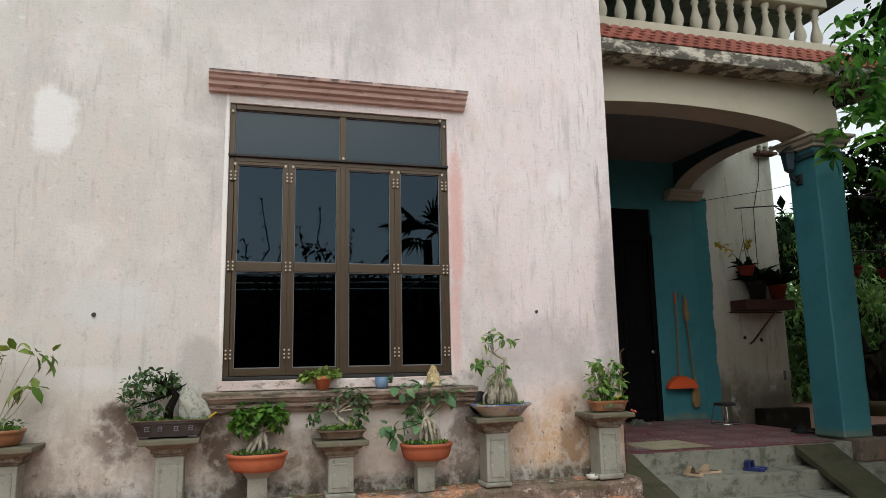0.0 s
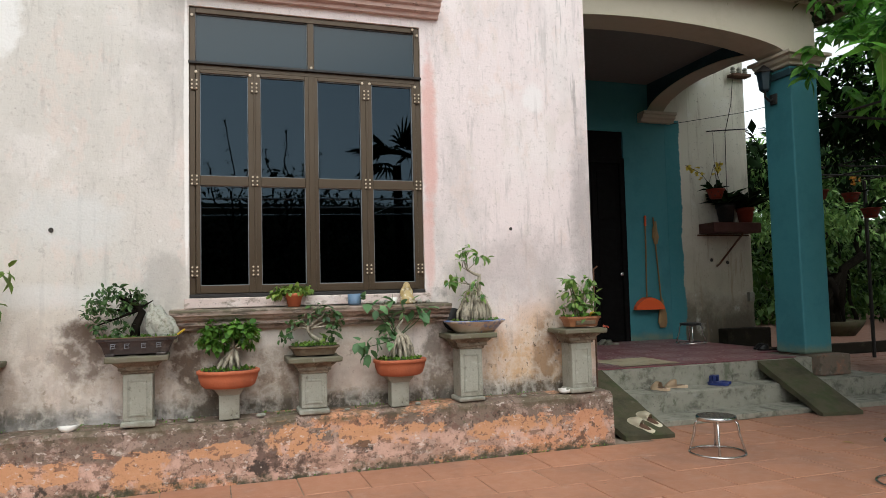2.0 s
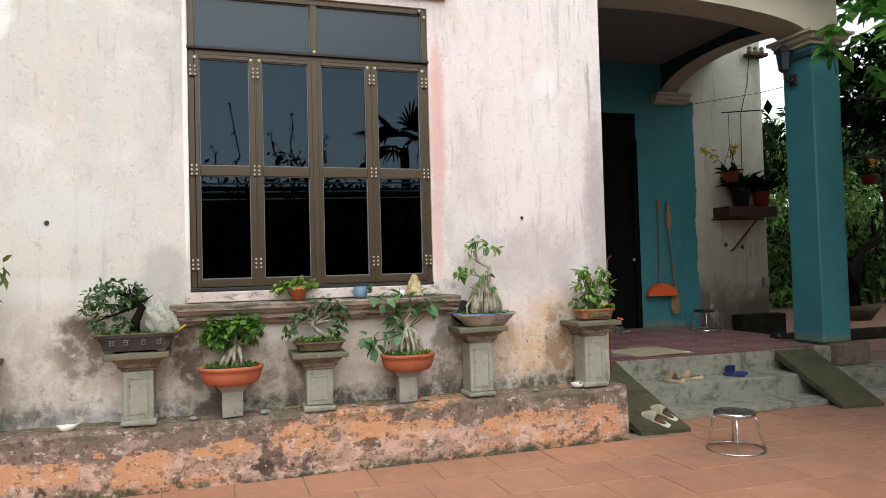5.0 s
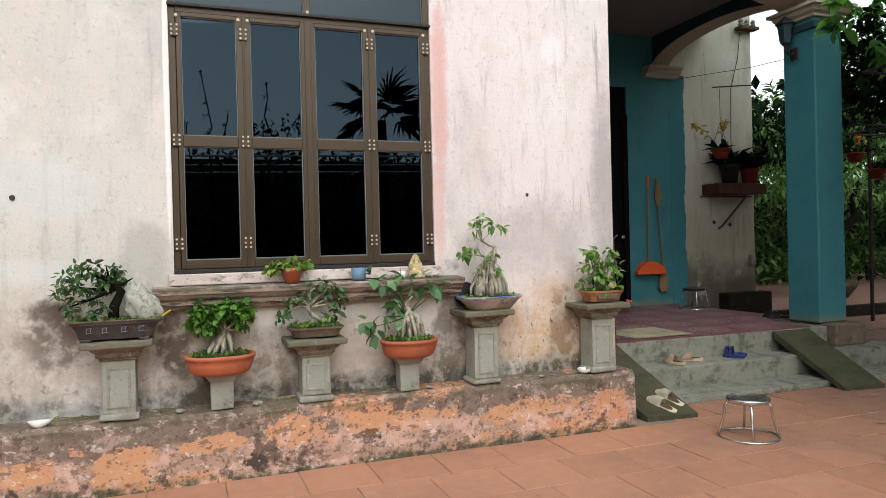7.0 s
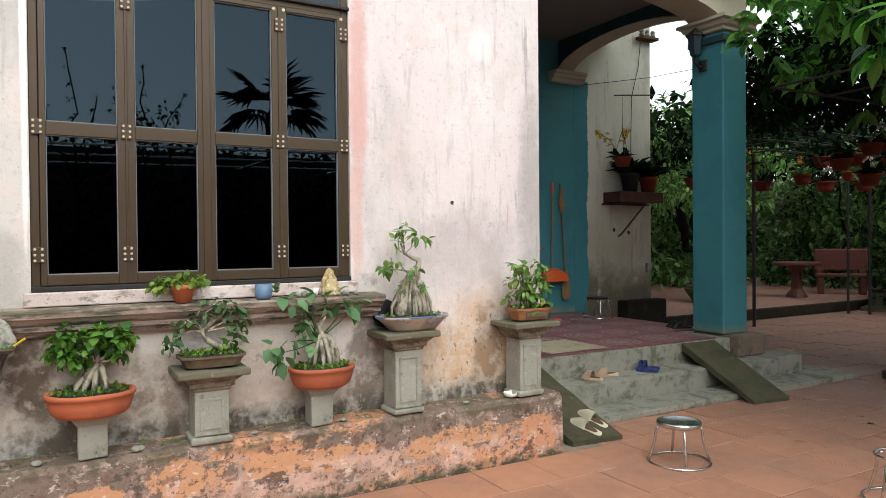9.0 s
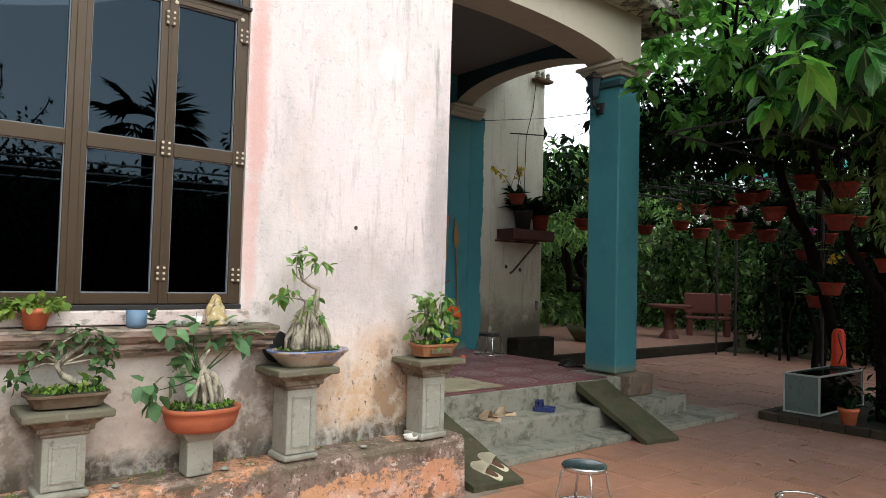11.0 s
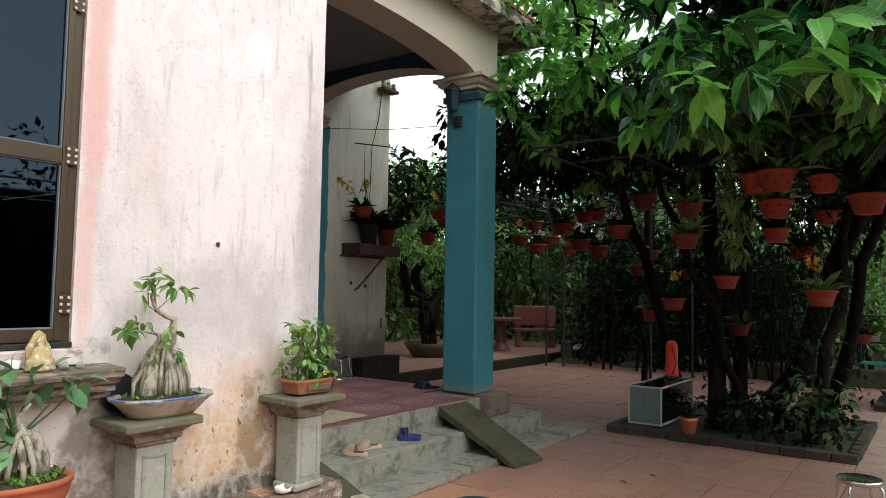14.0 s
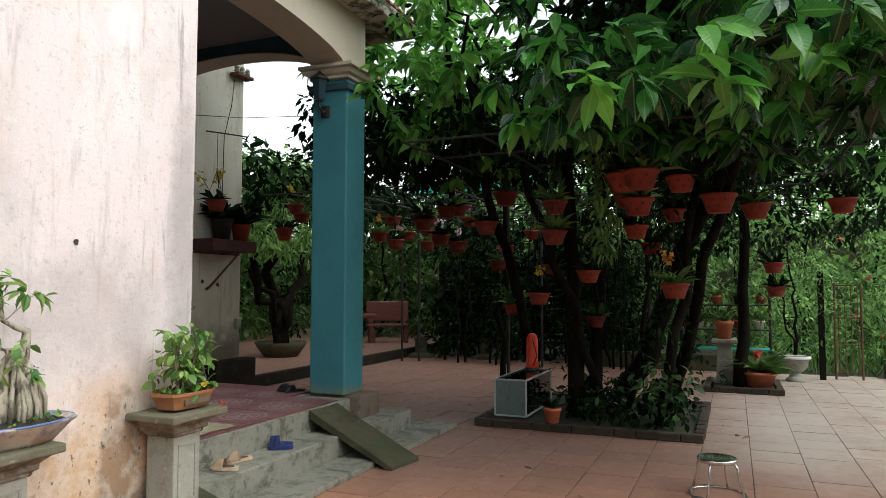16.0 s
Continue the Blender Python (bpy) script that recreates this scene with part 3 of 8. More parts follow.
M_LEAF_VINE = leaf_surface("blue_green_fig_leaf", (0.05, 0.13, 0.05), (0.20, 0.36, 0.16), 0.5, 0.3)
M_LEAF_DROOP = leaf_surface("pale_edged_fig_leaf", (0.05, 0.16, 0.03), (0.30, 0.44, 0.12), 0.4, 0.3)
M_LEAF_SHRUB = leaf_surface("garden_shrub_leaf", (0.035, 0.095, 0.02), (0.16, 0.29, 0.07))
M_MOSSCARPET = leaf_surface("pot_moss", (0.045, 0.11, 0.015), (0.18, 0.32, 0.05))
M_LEAF_TIP = leaf_surface("fresh_green_shoot_leaf", (0.05, 0.20, 0.025), (0.16, 0.45, 0.06), 0.27, 0.38, 1.0, 0.5, True)
M_YELLOW = leaf_surface("yellow_petal", (0.55, 0.38, 0.02), (0.75, 0.6, 0.08))
M_PINK = leaf_surface("magenta_petal", (0.45, 0.04, 0.25), (0.65, 0.15, 0.45))
M_PALEPETAL = leaf_surface("pale_petal", (0.55, 0.42, 0.42), (0.75, 0.68, 0.66))
M_ORANGEPETAL = leaf_surface("orange_petal", (0.60, 0.25, 0.03), (0.75, 0.42, 0.10))
M_REDPETAL = leaf_surface("coral_petal", (0.55, 0.06, 0.04), (0.75, 0.20, 0.12))
M_ORANGE = surface("orange_plastic", (0.85, 0.06, 0.015), rough=0.4, bump=0.03)
M_REDORANGE = surface("faded_orange_plastic", (0.72, 0.11, 0.03), rough=0.5, bump=0.03)
M_BLACKPLASTIC = surface("black_plastic", (0.015, 0.015, 0.016), rough=0.4, bump=0.03)
M_WOODPOLE = surface("bamboo_pole", (0.24, 0.14, 0.06), rough=0.7, bump=0.2)
M_STRAW = surface("straw_bristle", (0.30, 0.19, 0.09), rough=0.95, bump=0.8, bump_scale=90)
M_MAT = surface("pale_woven_mat", (0.62, 0.56, 0.40), rough=0.95, bump=0.6, bump_scale=120, layers=(((0.36, 0.30, 0.17), ONE, 7.0, 0.5, 0.68, 0.6), ((0.6, 0.56, 0.44), ONE, 14.0, 0.58, 0.7, 0.6)))
M_CLOGS = surface("cream_rubber", (0.66, 0.60, 0.46), rough=0.6, bump=0.05)
M_INSOLE = surface("brown_insole", (0.10, 0.05, 0.03), rough=0.8, bump=0.1)
M_TAN = surface("tan_rubber", (0.60, 0.45, 0.31), rough=0.6, bump=0.05)
M_NAVY = surface("navy_rubber", (0.025, 0.04, 0.16), rough=0.5, bump=0.05)
M_BENCH = surface("red_terrazzo", (0.09, 0.025, 0.018), rough=0.5, bump=0.1, layers=(((0.22, 0.09, 0.065), ONE, 30.0, 0.55, 0.7, 0.6),))
M_SHELF = surface("brown_shelf_trough", (0.075, 0.028, 0.022), rough=0.8, bump=0.2, layers=(((0.08, 0.03, 0.025), ONE, 8.0, 0.5, 0.7, 0.6),))
M_NET = surface("turquoise_shade_net", (0.03, 0.36, 0.30), rough=0.8, bump=0.2, layers=(((0.02, 0.24, 0.2), ONE, 3.0, 0.45, 0.7, 0.6),))
M_BRICK = surface("mossy_border_brick", (0.042, 0.028, 0.02), rough=0.95, bump=0.5, bump_scale=40, spread=0.3, layers=(((0.055, 0.06, 0.03), ONE, 9.0, 0.45, 0.65, 0.8),))
M_BLUE = surface("blue_plastic", (0.12, 0.20, 0.30), rough=0.5, bump=0.05)
M_GOLD = surface("yellowed_figurine", (0.40, 0.30, 0.13), rough=0.5, bump=0.2, layers=(((0.7, 0.66, 0.55), ONE, 30.0, 0.5, 0.6, 0.7),))
M_DARKROOM = surface("dim_room_wall", (0.16, 0.16, 0.16), rough=0.9, bump=0.05)
M_TRANSOM = surface("dark_film_pane", (0.024, 0.042, 0.055), rough=0.15, bump=0.0, spec=0.3)
M_TANKFRAME = surface("dull_aluminium_edge", (0.42, 0.45, 0.44), rough=0.5, bump=0.05)


def glass_surface(name, tint, gloss_rough=0.02, clear=0.5, sheen=(1, 1, 1)):
    m = bpy.data.materials.new(name)
    m.use_nodes = True
    nt = m.node_tree
    nt.nodes.remove(nt.nodes["Principled BSDF"])
    tr = nt.nodes.new("ShaderNodeBsdfTransparent")
    tr.inputs["Color"].default_value = (*tint, 1)
    gl = nt.nodes.new("ShaderNodeBsdfGlossy")
    gl.inputs["Roughness"].default_value = gloss_rough
    gl.inputs["Color"].default_value = (*sheen, 1)
    fr = nt.nodes.new("ShaderNodeFresnel")
    fr.inputs["IOR"].default_value = clear
    mix = nt.nodes.new("ShaderNodeMixShader")
    nt.links.new(fr.outputs[0], mix.inputs[0])
    nt.links.new(tr.outputs[0], mix.inputs[1])
    nt.links.new(gl.outputs[0], mix.inputs[2])
    nt.links.new(mix.outputs[0], nt.nodes["Material Output"].inputs["Surface"])
    return m


M_GLASS = glass_surface("tinted_window_glass", (0.06, 0.065, 0.07), 0.01, 1.5, (0.52, 0.74, 0.93))
M_TANK = glass_surface("dusty_tank_glass", (0.72, 0.84, 0.80), 0.05, 1.5)

M_UPSTAND = surface("crumbling_pale_render", (0.60, 0.49, 0.455), world_space=True, rough=0.9, bump=0.6, bump_scale=40, layers=(((0.70, 0.64, 0.61), ONE, 5.0, 0.48, 0.62, 0.7), ((0.24, 0.20, 0.16), (2, 2, 4), 6.0, 0.52, 0.62, 0.75), ((0.09, 0.08, 0.06), ONE, 18.0, 0.58, 0.66, 0.7)))
M_DUSTY = surface("dusty_greenish_pane", (0.13, 0.17, 0.155), rough=0.3, bump=0.1, layers=(((0.14, 0.19, 0.17), ONE, 4.0, 0.45, 0.7, 0.7),))
M_BLOCK = surface("reddish_stained_block", (0.17, 0.13, 0.10), world_space=True, rough=0.95, bump=0.6, bump_scale=30, layers=(((0.30, 0.15, 0.10), ONE, 6.0, 0.5, 0.62, 0.7), ((0.07, 0.07, 0.045), ONE, 9.0, 0.52, 0.64, 0.7), ((0.33, 0.32, 0.28), ONE, 14.0, 0.6, 0.68, 0.6)))
# ---- mesh helpers ----
def mesh_from(name, verts, faces, material=None, smooth=False):
    me = bpy.data.meshes.new(name)
    me.from_pydata([tuple(v) for v in verts], [], [tuple(f) for f in faces])
    me.update()
    if material:
        me.materials.append(material)
    if smooth:
        me.polygons.foreach_set("use_smooth", [True] * len(me.polygons))
    return me


def mesh_of(name, bm, material, smooth=False):
    bmesh.ops.recalc_face_normals(bm, faces=bm.faces[:])
    me = bpy.data.meshes.new(name)
    bm.to_mesh(me)
    bm.free()
    me.materials.append(material)
    if smooth:
        me.polygons.foreach_set("use_smooth", [True] * len(me.polygons))
    return me


def part(name, bm, material, parent, label="", smooth=False):
    """Links a bmesh (or a ready mesh) as one mesh object under a thing or a part."""
    me = bm if isinstance(bm, bpy.types.Mesh) else mesh_of(name, bm, material, smooth)
    ob = new(name, me)
    ob.parent = parent
    if label:
        ob["label"] = label
    return ob


def thing(name, at=(0, 0, 0), rz=0.0, label="", category="", group="", kind=""):
    ob = new(name)
    ob.empty_display_size = 0.1
    ob.matrix_world = pose(*at, 0, 0, rz)
    return tagged(ob, label, category, group, kind)


def solid(name, bm, material, label="", category="", group="", kind="structure", smooth=False):
    ob = new(name, mesh_of(name, bm, material, smooth))
    return tagged(ob, label, category, group, kind)


def add_box(bm, lo, hi, bevel=0.0):
    vs = [bm.verts.new((x, y, z)) for x in (lo[0], hi[0]) for y in (lo[1], hi[1]) for z in (lo[2], hi[2])]
    fs = [bm.faces.new([vs[i] for i in f]) for f in ((0, 1, 3, 2), (4, 6, 7, 5), (0, 4, 5, 1), (2, 3, 7, 6), (0, 2, 6, 4), (1, 5, 7, 3))]
    if bevel:
        es = list({e for f in fs for e in f.edges})
        bmesh.ops.bevel(bm, geom=es, offset=bevel, segments=2, affect="EDGES", profile=0.5)
    return bm


def box(lo, hi, bevel=0.0):
    return add_box(bmesh.new(), lo, hi, bevel)


def add_ring(bm, profile, sides=20, scale=(1, 1), square=0.0, centre=(0, 0)):
    """Turns a profile of (radius, z) about z. square 0..1 pulls the outline towards a rectangle."""
    loops = []
    for r, z in profile:
        loop = []
        for k in range(sides):
            a = 2 * math.pi * (k + 0.5) / sides
            c, s = math.cos(a), math.sin(a)
            g = (1 - square) + square / max(abs(c), abs(s))
            loop.append(bm.verts.new((centre[0] + r * c * g * scale[0], centre[1] + r * s * g * scale[1], z)))
        loops.append(loop)
    for a, b in zip(loops, loops[1:]):
        for k in range(sides):
            bm.faces.new((a[k], a[(k + 1) % sides], b[(k + 1) % sides], b[k]))
    for loop in (loops[0], loops[-1]):
        bm.faces.new(loop)
    return bm


def ring(profile, sides=20, scale=(1, 1), square=0.0, centre=(0, 0)):
    return add_ring(bmesh.new(), profile, sides, scale, square, centre)


def add_tube(bm, path, radii, sides=8, closed=False):
    """A tube along points; radii is a number or one per point."""
    pts = [Vector(p) for p in path]
    if isinstance(radii, (int, float)):
        radii = [radii] * len(pts)
    n = len(pts)
    loops, up = [], None
    for i, p in enumerate(pts):
        d = pts[(i + 1) % n] - pts[i - 1] if closed else pts[min(i + 1, n - 1)] - pts[max(i - 1, 0)]
        d = d.normalized() if d.length > 1e-9 else Vector((0, 0, 1))
        if up is None:
            up = d.orthogonal().normalized()
        up = (up - d * up.dot(d))
        up = up.normalized() if up.length > 1e-6 else d.orthogonal().normalized()
        side = d.cross(up)
        loops.append([bm.verts.new(p + (up * math.cos(2 * math.pi * k / sides) + side * math.sin(2 * math.pi * k / sides)) * radii[i]) for k in range(sides)])
    for a, b in list(zip(loops, loops[1:])) + ([(loops[-1], loops[0])] if closed else []):
        for k in range(sides):
            bm.faces.new((a[k], a[(k + 1) % sides], b[(k + 1) % sides], b[k]))
    if not closed:
        bm.faces.new(loops[0])
        bm.faces.new(loops[-1])
    return bm


def tube(path, radii, sides=8, closed=False):
    return add_tube(bmesh.new(), path, radii, sides, closed)


def circle(r, z=0.0, n=24, centre=(0, 0)):
    return [(centre[0] + r * math.cos(2 * math.pi * k / n), centre[1] + r * math.sin(2 * math.pi * k / n), z) for k in range(n)]


def extrude_x(profile, x0, x1):
    """A prism along x of a closed (y, z) outline."""
    bm = bmesh.new()
    a = [bm.verts.new((x0, y, z)) for y, z in profile]
    b = [bm.verts.new((x1, y, z)) for y, z in profile]
    n = len(profile)
    for k in range(n):
        bm.faces.new((a[k], a[(k + 1) % n], b[(k + 1) % n], b[k]))
    bm.faces.new(a)
    bm.faces.new(b)
    return bm


def wobble(bm, amount, scale=3.0, seed=0.0):
    for v in bm.verts:
        v.co += noise.noise_vector(v.co * scale + Vector((seed, seed * 0.7, 0))) * amount
    return bm


def bent(path, amount, rng):
    return [tuple(c + rng.uniform(-amount, amount) for c in p) for p in path]


# a leaf blade, 1 long, folded along the midrib and drooping to the tip
LEAF_V = np.array([(0, 0, 0), (0.28, 0.30, 0.06), (0.30, 0, -0.01), (0.28, -0.30, 0.06), (0.68, 0.26, 0.0), (0.70, 0, -0.07), (0.68, -0.26, 0.0), (1, 0, -0.20)])
LEAF_F = [(0, 2, 1), (0, 3, 2), (1, 2, 5, 4), (2, 3, 6, 5), (4, 5, 7), (5, 6, 7)]
# broad glossy leaf: wavy edge, sunk midrib, drooping tip
BROAD_V = np.array([(0, 0, 0), (0.13, 0.15, 0.05), (0.13, 0, 0.015), (0.13, -0.15, 0.05), (0.32, 0.29, 0.07), (0.32, 0, 0.0), (0.32, -0.29, 0.055), (0.54, 0.31, 0.015), (0.54, 0, -0.035), (0.54, -0.31, 0.04),
                    (0.75, 0.23, -0.045), (0.75, 0, -0.09), (0.75, -0.23, -0.06), (0.90, 0.10, -0.13), (0.90, 0, -0.15), (0.90, -0.10, -0.135), (1.02, 0, -0.24)])
BROAD_F = [(0, 2, 1), (0, 3, 2)] + [q for k in (1, 4, 7, 10) for q in ((k, k + 1, k + 4, k + 3), (k + 1, k + 2, k + 5, k + 4))] + [(13, 14, 16), (14, 15, 16)]
CARD_V = np.array([(0, 0, 0), (0.45, 0.27, 0.05), (0.5, 0, -0.03), (0.45, -0.27, 0.05), (1, 0, -0.12)])
CARD_F = [(0, 2, 1), (0, 3, 2), (1, 2, 4), (2, 3, 4)]


def leaf_mesh(name, spots, directions, sizes, material, width=1.0, rng=None, small=False, broad=False):
    """Many leaves in one mesh: base point, pointing direction and length of each."""
    rng = rng or np.random.default_rng(1)
    verts, quads = (BROAD_V, BROAD_F) if broad else (CARD_V, CARD_F) if small else (LEAF_V, LEAF_F)
    d = np.asarray(directions, float)
    d = d / np.maximum(np.linalg.norm(d, axis=1, keepdims=True), 1e-6)
    ref = np.zeros_like(d)
    ref[:, 2] = 1
    ref += rng.normal(0, 0.35, d.shape)
    side = np.cross(ref, d)
    side /= np.maximum(np.linalg.norm(side, axis=1, keepdims=True), 1e-6)
    up = np.cross(d, side)
    s = np.asarray(sizes, float)[:, None, None]
    v = (verts[None, :, 0:1] * d[:, None, :] + verts[None, :, 1:2] * width * side[:, None, :] + verts[None, :, 2:3] * up[:, None, :]) * s + np.asarray(spots, float)[:, None, :]
    n = len(verts)
    faces = [tuple(i + k * n for i in f) for k in range(len(d)) for f in quads]
    me = bpy.data.meshes.new(name)
    me.from_pydata(v.reshape(-1, 3).tolist(), [], faces)
    me.polygons.foreach_set("use_smooth", [True] * len(me.polygons))
    if broad:
        corner = np.zeros(len(me.loops), dtype=np.int32)
        me.loops.foreach_get("vertex_index", corner)
        blade = np.column_stack([verts[:, 0], np.abs(verts[:, 1])])[corner % n]
        me.uv_layers.new(name="blade").data.foreach_set("uv", blade.ravel().astype(np.float32))
    me.update()
    me.materials.append(material)
    return me


def cloud(rng, centre, radii, count, shell=0.5):
    """Points in an uneven ellipsoid, denser near its skin."""
    p = rng.normal(size=(count, 3))
    p /= np.linalg.norm(p, axis=1, keepdims=True)
    r = (shell + (1 - shell) * rng.random((count, 1))) * (0.8 + 0.4 * rng.random((count, 1)))
    return np.asarray(centre) + p * r * np.asarray(radii), p


def droop(rng, p, down=0.4, spread=0.6):
    d = p + rng.normal(0, spread, p.shape)
    d[:, 2] -= down
    return d


def clumps(rng, centres, radius, per, size, flat=0.7):
    """Leaves gathered in many small clumps."""
    spots, ways, sizes = [], [], []
    for c in centres:
        q, n = cloud(rng, c, (radius, radius, radius * flat), per, 0.3)
        spots.append(q)
        ways.append(droop(rng, n, 0.6))
        sizes.append(size * rng.uniform(0.6, 1.2, per))
    return np.concatenate(spots), np.concatenate(ways), np.concatenate(sizes)
# ---- the house front, porch, steps and ground ----
WALL_Y, CORNER_X, BACK_Y, PORCH_Z = 5.55, 3.68, 9.45, 0.47
WIN = (0.335, 2.135, 1.305, 3.50)

ground = solid("ground", box((-150, -150, -0.35), (200, 200, -0.045)), M_SOIL, "dark garden soil and leaf litter", "ground")

wall = bmesh.new()
for lo, hi in (((-7, WALL_Y, -0.05), (WIN[0], WALL_Y + 0.24, 6.6)), ((WIN[1], WALL_Y, -0.05), (CORNER_X, WALL_Y + 0.24, 6.6)),
               ((WIN[0], WALL_Y, -0.05), (WIN[1], WALL_Y + 0.24, WIN[2])), ((WIN[0], WALL_Y, WIN[3]), (WIN[1], WALL_Y + 0.24, 6.6))):
    add_box(wall, lo, hi)
bmesh.ops.remove_doubles(wall, verts=wall.verts[:], dist=0.0005)
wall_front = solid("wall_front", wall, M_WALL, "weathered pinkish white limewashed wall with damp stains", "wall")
solid("wall_side", box((CORNER_X - 0.24, WALL_Y + 0.243, -0.05), (CORNER_X, BACK_Y - 0.003, 6.6)), M_TEAL, "teal painted side wall of the porch", "wall")
back = bmesh.new()
add_box(back, (CORNER_X - 0.24, BACK_Y, -0.05), (5.45, BACK_Y + 0.24, 6.6))
add_box(back, (5.45, BACK_Y, 3.72), (6.58, BACK_Y + 0.24, 6.6))
add_box(back, (6.58, BACK_Y, -0.05), (7.35, BACK_Y + 0.24, 6.6))
solid("wall_back", back, M_TEAL, "teal painted porch wall with flaking spots", "wall")
solid("wall_paint_edge", box((7.353, BACK_Y, -0.05), (7.80, BACK_Y + 0.24, 6.6)), M_LIMEPAINT, "render where the teal paint ends unevenly", "wall")
solid("wall_bare", box((7.803, BACK_Y, -0.05), (8.95, BACK_Y + 0.24, 6.6)), M_LIME, "bare stained lime rendered wall", "wall")
solid("wall_bare_side", box((8.71, BACK_Y + 0.243, -0.05), (8.95, BACK_Y + 5, 6.6)), M_LIME, "bare stained lime rendered wall", "wall")
solid("wall_base", box((8.2, BACK_Y - 0.24, 0.0), (9.05, BACK_Y - 0.009, 0.60), 0.02), M_KERB, "dark mossy foot of the bare wall", "wall")
solid("wall_house_left", box((-7.24, WALL_Y, -0.05), (-7, 14.5, 6.6)), M_WALL, "weathered house wall", "wall")
solid("wall_house_rear", box((-7, 14.26, -0.05), (8.70, 14.5, 6.6)), M_WALL, "weathered house wall", "wall")
solid("ceiling_house", box((-7.24, WALL_Y, 6.603), (8.95, 14.5, 6.75)), M_CONCRETE, "flat concrete roof", "roof")
solid("floor_house", box((-6.9, WALL_Y + 0.25, 0.3), (CORNER_X - 0.25, 14.2, PORCH_Z)), M_DARKROOM, "dim room floor", "floor")
solid("wall_room", box((-6.9, 9.7, PORCH_Z), (CORNER_X - 0.25, 9.8, 6.5)), M_DARKROOM, "dim room wall", "wall")

# plinth ledge along the foot of the wall
pl = bmesh.new()
nx = 120
rows_ = []
for i in range(nx + 1):
    x = -7 + (CORNER_X + 0.0 + 7) * i / nx
    w = 0.014 * noise.noise(Vector((x * 3.1, 0, 0)))
    t = 0.012 * noise.noise(Vector((x * 4.3, 5, 0)))
    rows_.append([pl.verts.new(p) for p in ((x, WALL_Y - 0.002, -0.05), (x, WALL_Y - 0.002, 0.44 + t), (x, 5.325 + w, 0.435 + t), (x, 5.295 + w, 0.405 + t), (x, 5.285 + w * 0.6, 0.2), (x, 5.275 + w, -0.05))])
for a, b in zip(rows_, rows_[1:]):
    for k in range(6):
        pl.faces.new((a[k], a[(k + 1) % 6], b[(k + 1) % 6], b[k]))
pl.faces.new(rows_[0])
pl.faces.new(rows_[-1])
solid("plinth", pl, M_PLINTH, "rough plinth ledge with flaking orange paint and mould", "plinth")

# moulded sill under the window and cornice above it
sill = [(5.548, 1.07), (5.50, 1.07), (5.48, 1.10), (5.45, 1.105), (5.45, 1.13), (5.42, 1.145), (5.40, 1.17), (5.38, 1.175), (5.37, 1.205), (5.375, 1.215), (5.548, 1.225)]
solid("window_sill_moulding", wobble(extrude_x(sill, 0.20, 2.30), 0.004, 4), M_SILL, "stained moulded sill below the window", "sill")
solid("trim_sill_upstand", wobble(box((0.30, 5.50, 1.227), (2.17, 5.548, 1.303), 0.006), 0.008, 9), M_UPSTAND, "crumbling pink render under the window", "sill")
cor = [(5.548, 3.575), (5.505, 3.575), (5.50, 3.60), (5.46, 3.61), (5.455, 3.64), (5.425, 3.65), (5.415, 3.675), (5.39, 3.68), (5.385, 3.705), (5.548, 3.735)]
solid("window_cornice", wobble(extrude_x(cor, 0.17, 2.29), 0.003, 4), M_PINKTRIM, "pink moulded cornice above the window, streaked black", "cornice")

# porch floor, steps and their wrapped ends
solid("porch_floor", box((CORNER_X + 0.003, 6.42, 0.0), (7.33, BACK_Y - 0.003, PORCH_Z - 0.012), 0.008), M_CONCRETE, "raised porch floor", "floor")
solid("step_upper", wobble(box((CORNER_X + 0.003, 6.08, 0.0), (7.76, 6.417, 0.25), 0.012), 0.004, 3), M_CONCRETE, "worn grey concrete step", "step")
solid("step_upper_end", box((7.333, 6.42, 0.0), (7.76, 6.75, 0.249), 0.012), M_CONCRETE, "worn grey concrete step", "step")
solid("step_lower", wobble(box((CORNER_X + 0.003, 5.70, 0.0), (8.22, 6.077, 0.055), 0.008), 0.003, 3), M_CONCRETE, "low grey concrete step", "step")
solid("step_lower_end", box((7.763, 6.08, 0.0), (8.22, 6.75, 0.054), 0.008), M_CONCRETE, "low grey concrete step", "step")


def ramp(x_top, x_low, wide, y_low, top_z):
    bm = bmesh.new()
    th = 0.05
    pts = [(x_top, 6.40, top_z), (x_top + wide, 6.40, top_z), (x_low + wide * 0.9, y_low - 0.05, 0.03), (x_low, y_low, 0.03)]
    top = [bm.verts.new(p) for p in pts]
    bot = [bm.verts.new((p[0], p[1], max(p[2] - th - 0.03, -0.02))) for p in pts]
    bm.faces.new(top)
    bm.faces.new(bot)
    for k in range(4):
        bm.faces.new((top[k], top[(k + 1) % 4], bot[(k + 1) % 4], bot[k]))
    bmesh.ops.subdivide_edges(bm, edges=bm.edges[:], cuts=5, use_grid_fill=True)
    wobble(bm, 0.01, 5)
    return bm


solid("ramp_right", ramp(6.20, 6.14, 0.50, 5.50, PORCH_Z - 0.012), M_MOSS, "mossy concrete ramp laid over the steps", "ramp")
solid("ramp_left", ramp(3.74, 3.84, 0.50, 5.36, PORCH_Z + 0.0), M_MOSS, "mossy concrete ramp laid over the steps", "ramp")

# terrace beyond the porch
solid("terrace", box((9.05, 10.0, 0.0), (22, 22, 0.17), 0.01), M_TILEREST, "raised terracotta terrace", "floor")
solid("terrace_kerb", box((9.0, 9.86, 0.0), (22, 9.997, 0.19), 0.015), M_KERB, "dark mossy terrace kerb", "kerb")

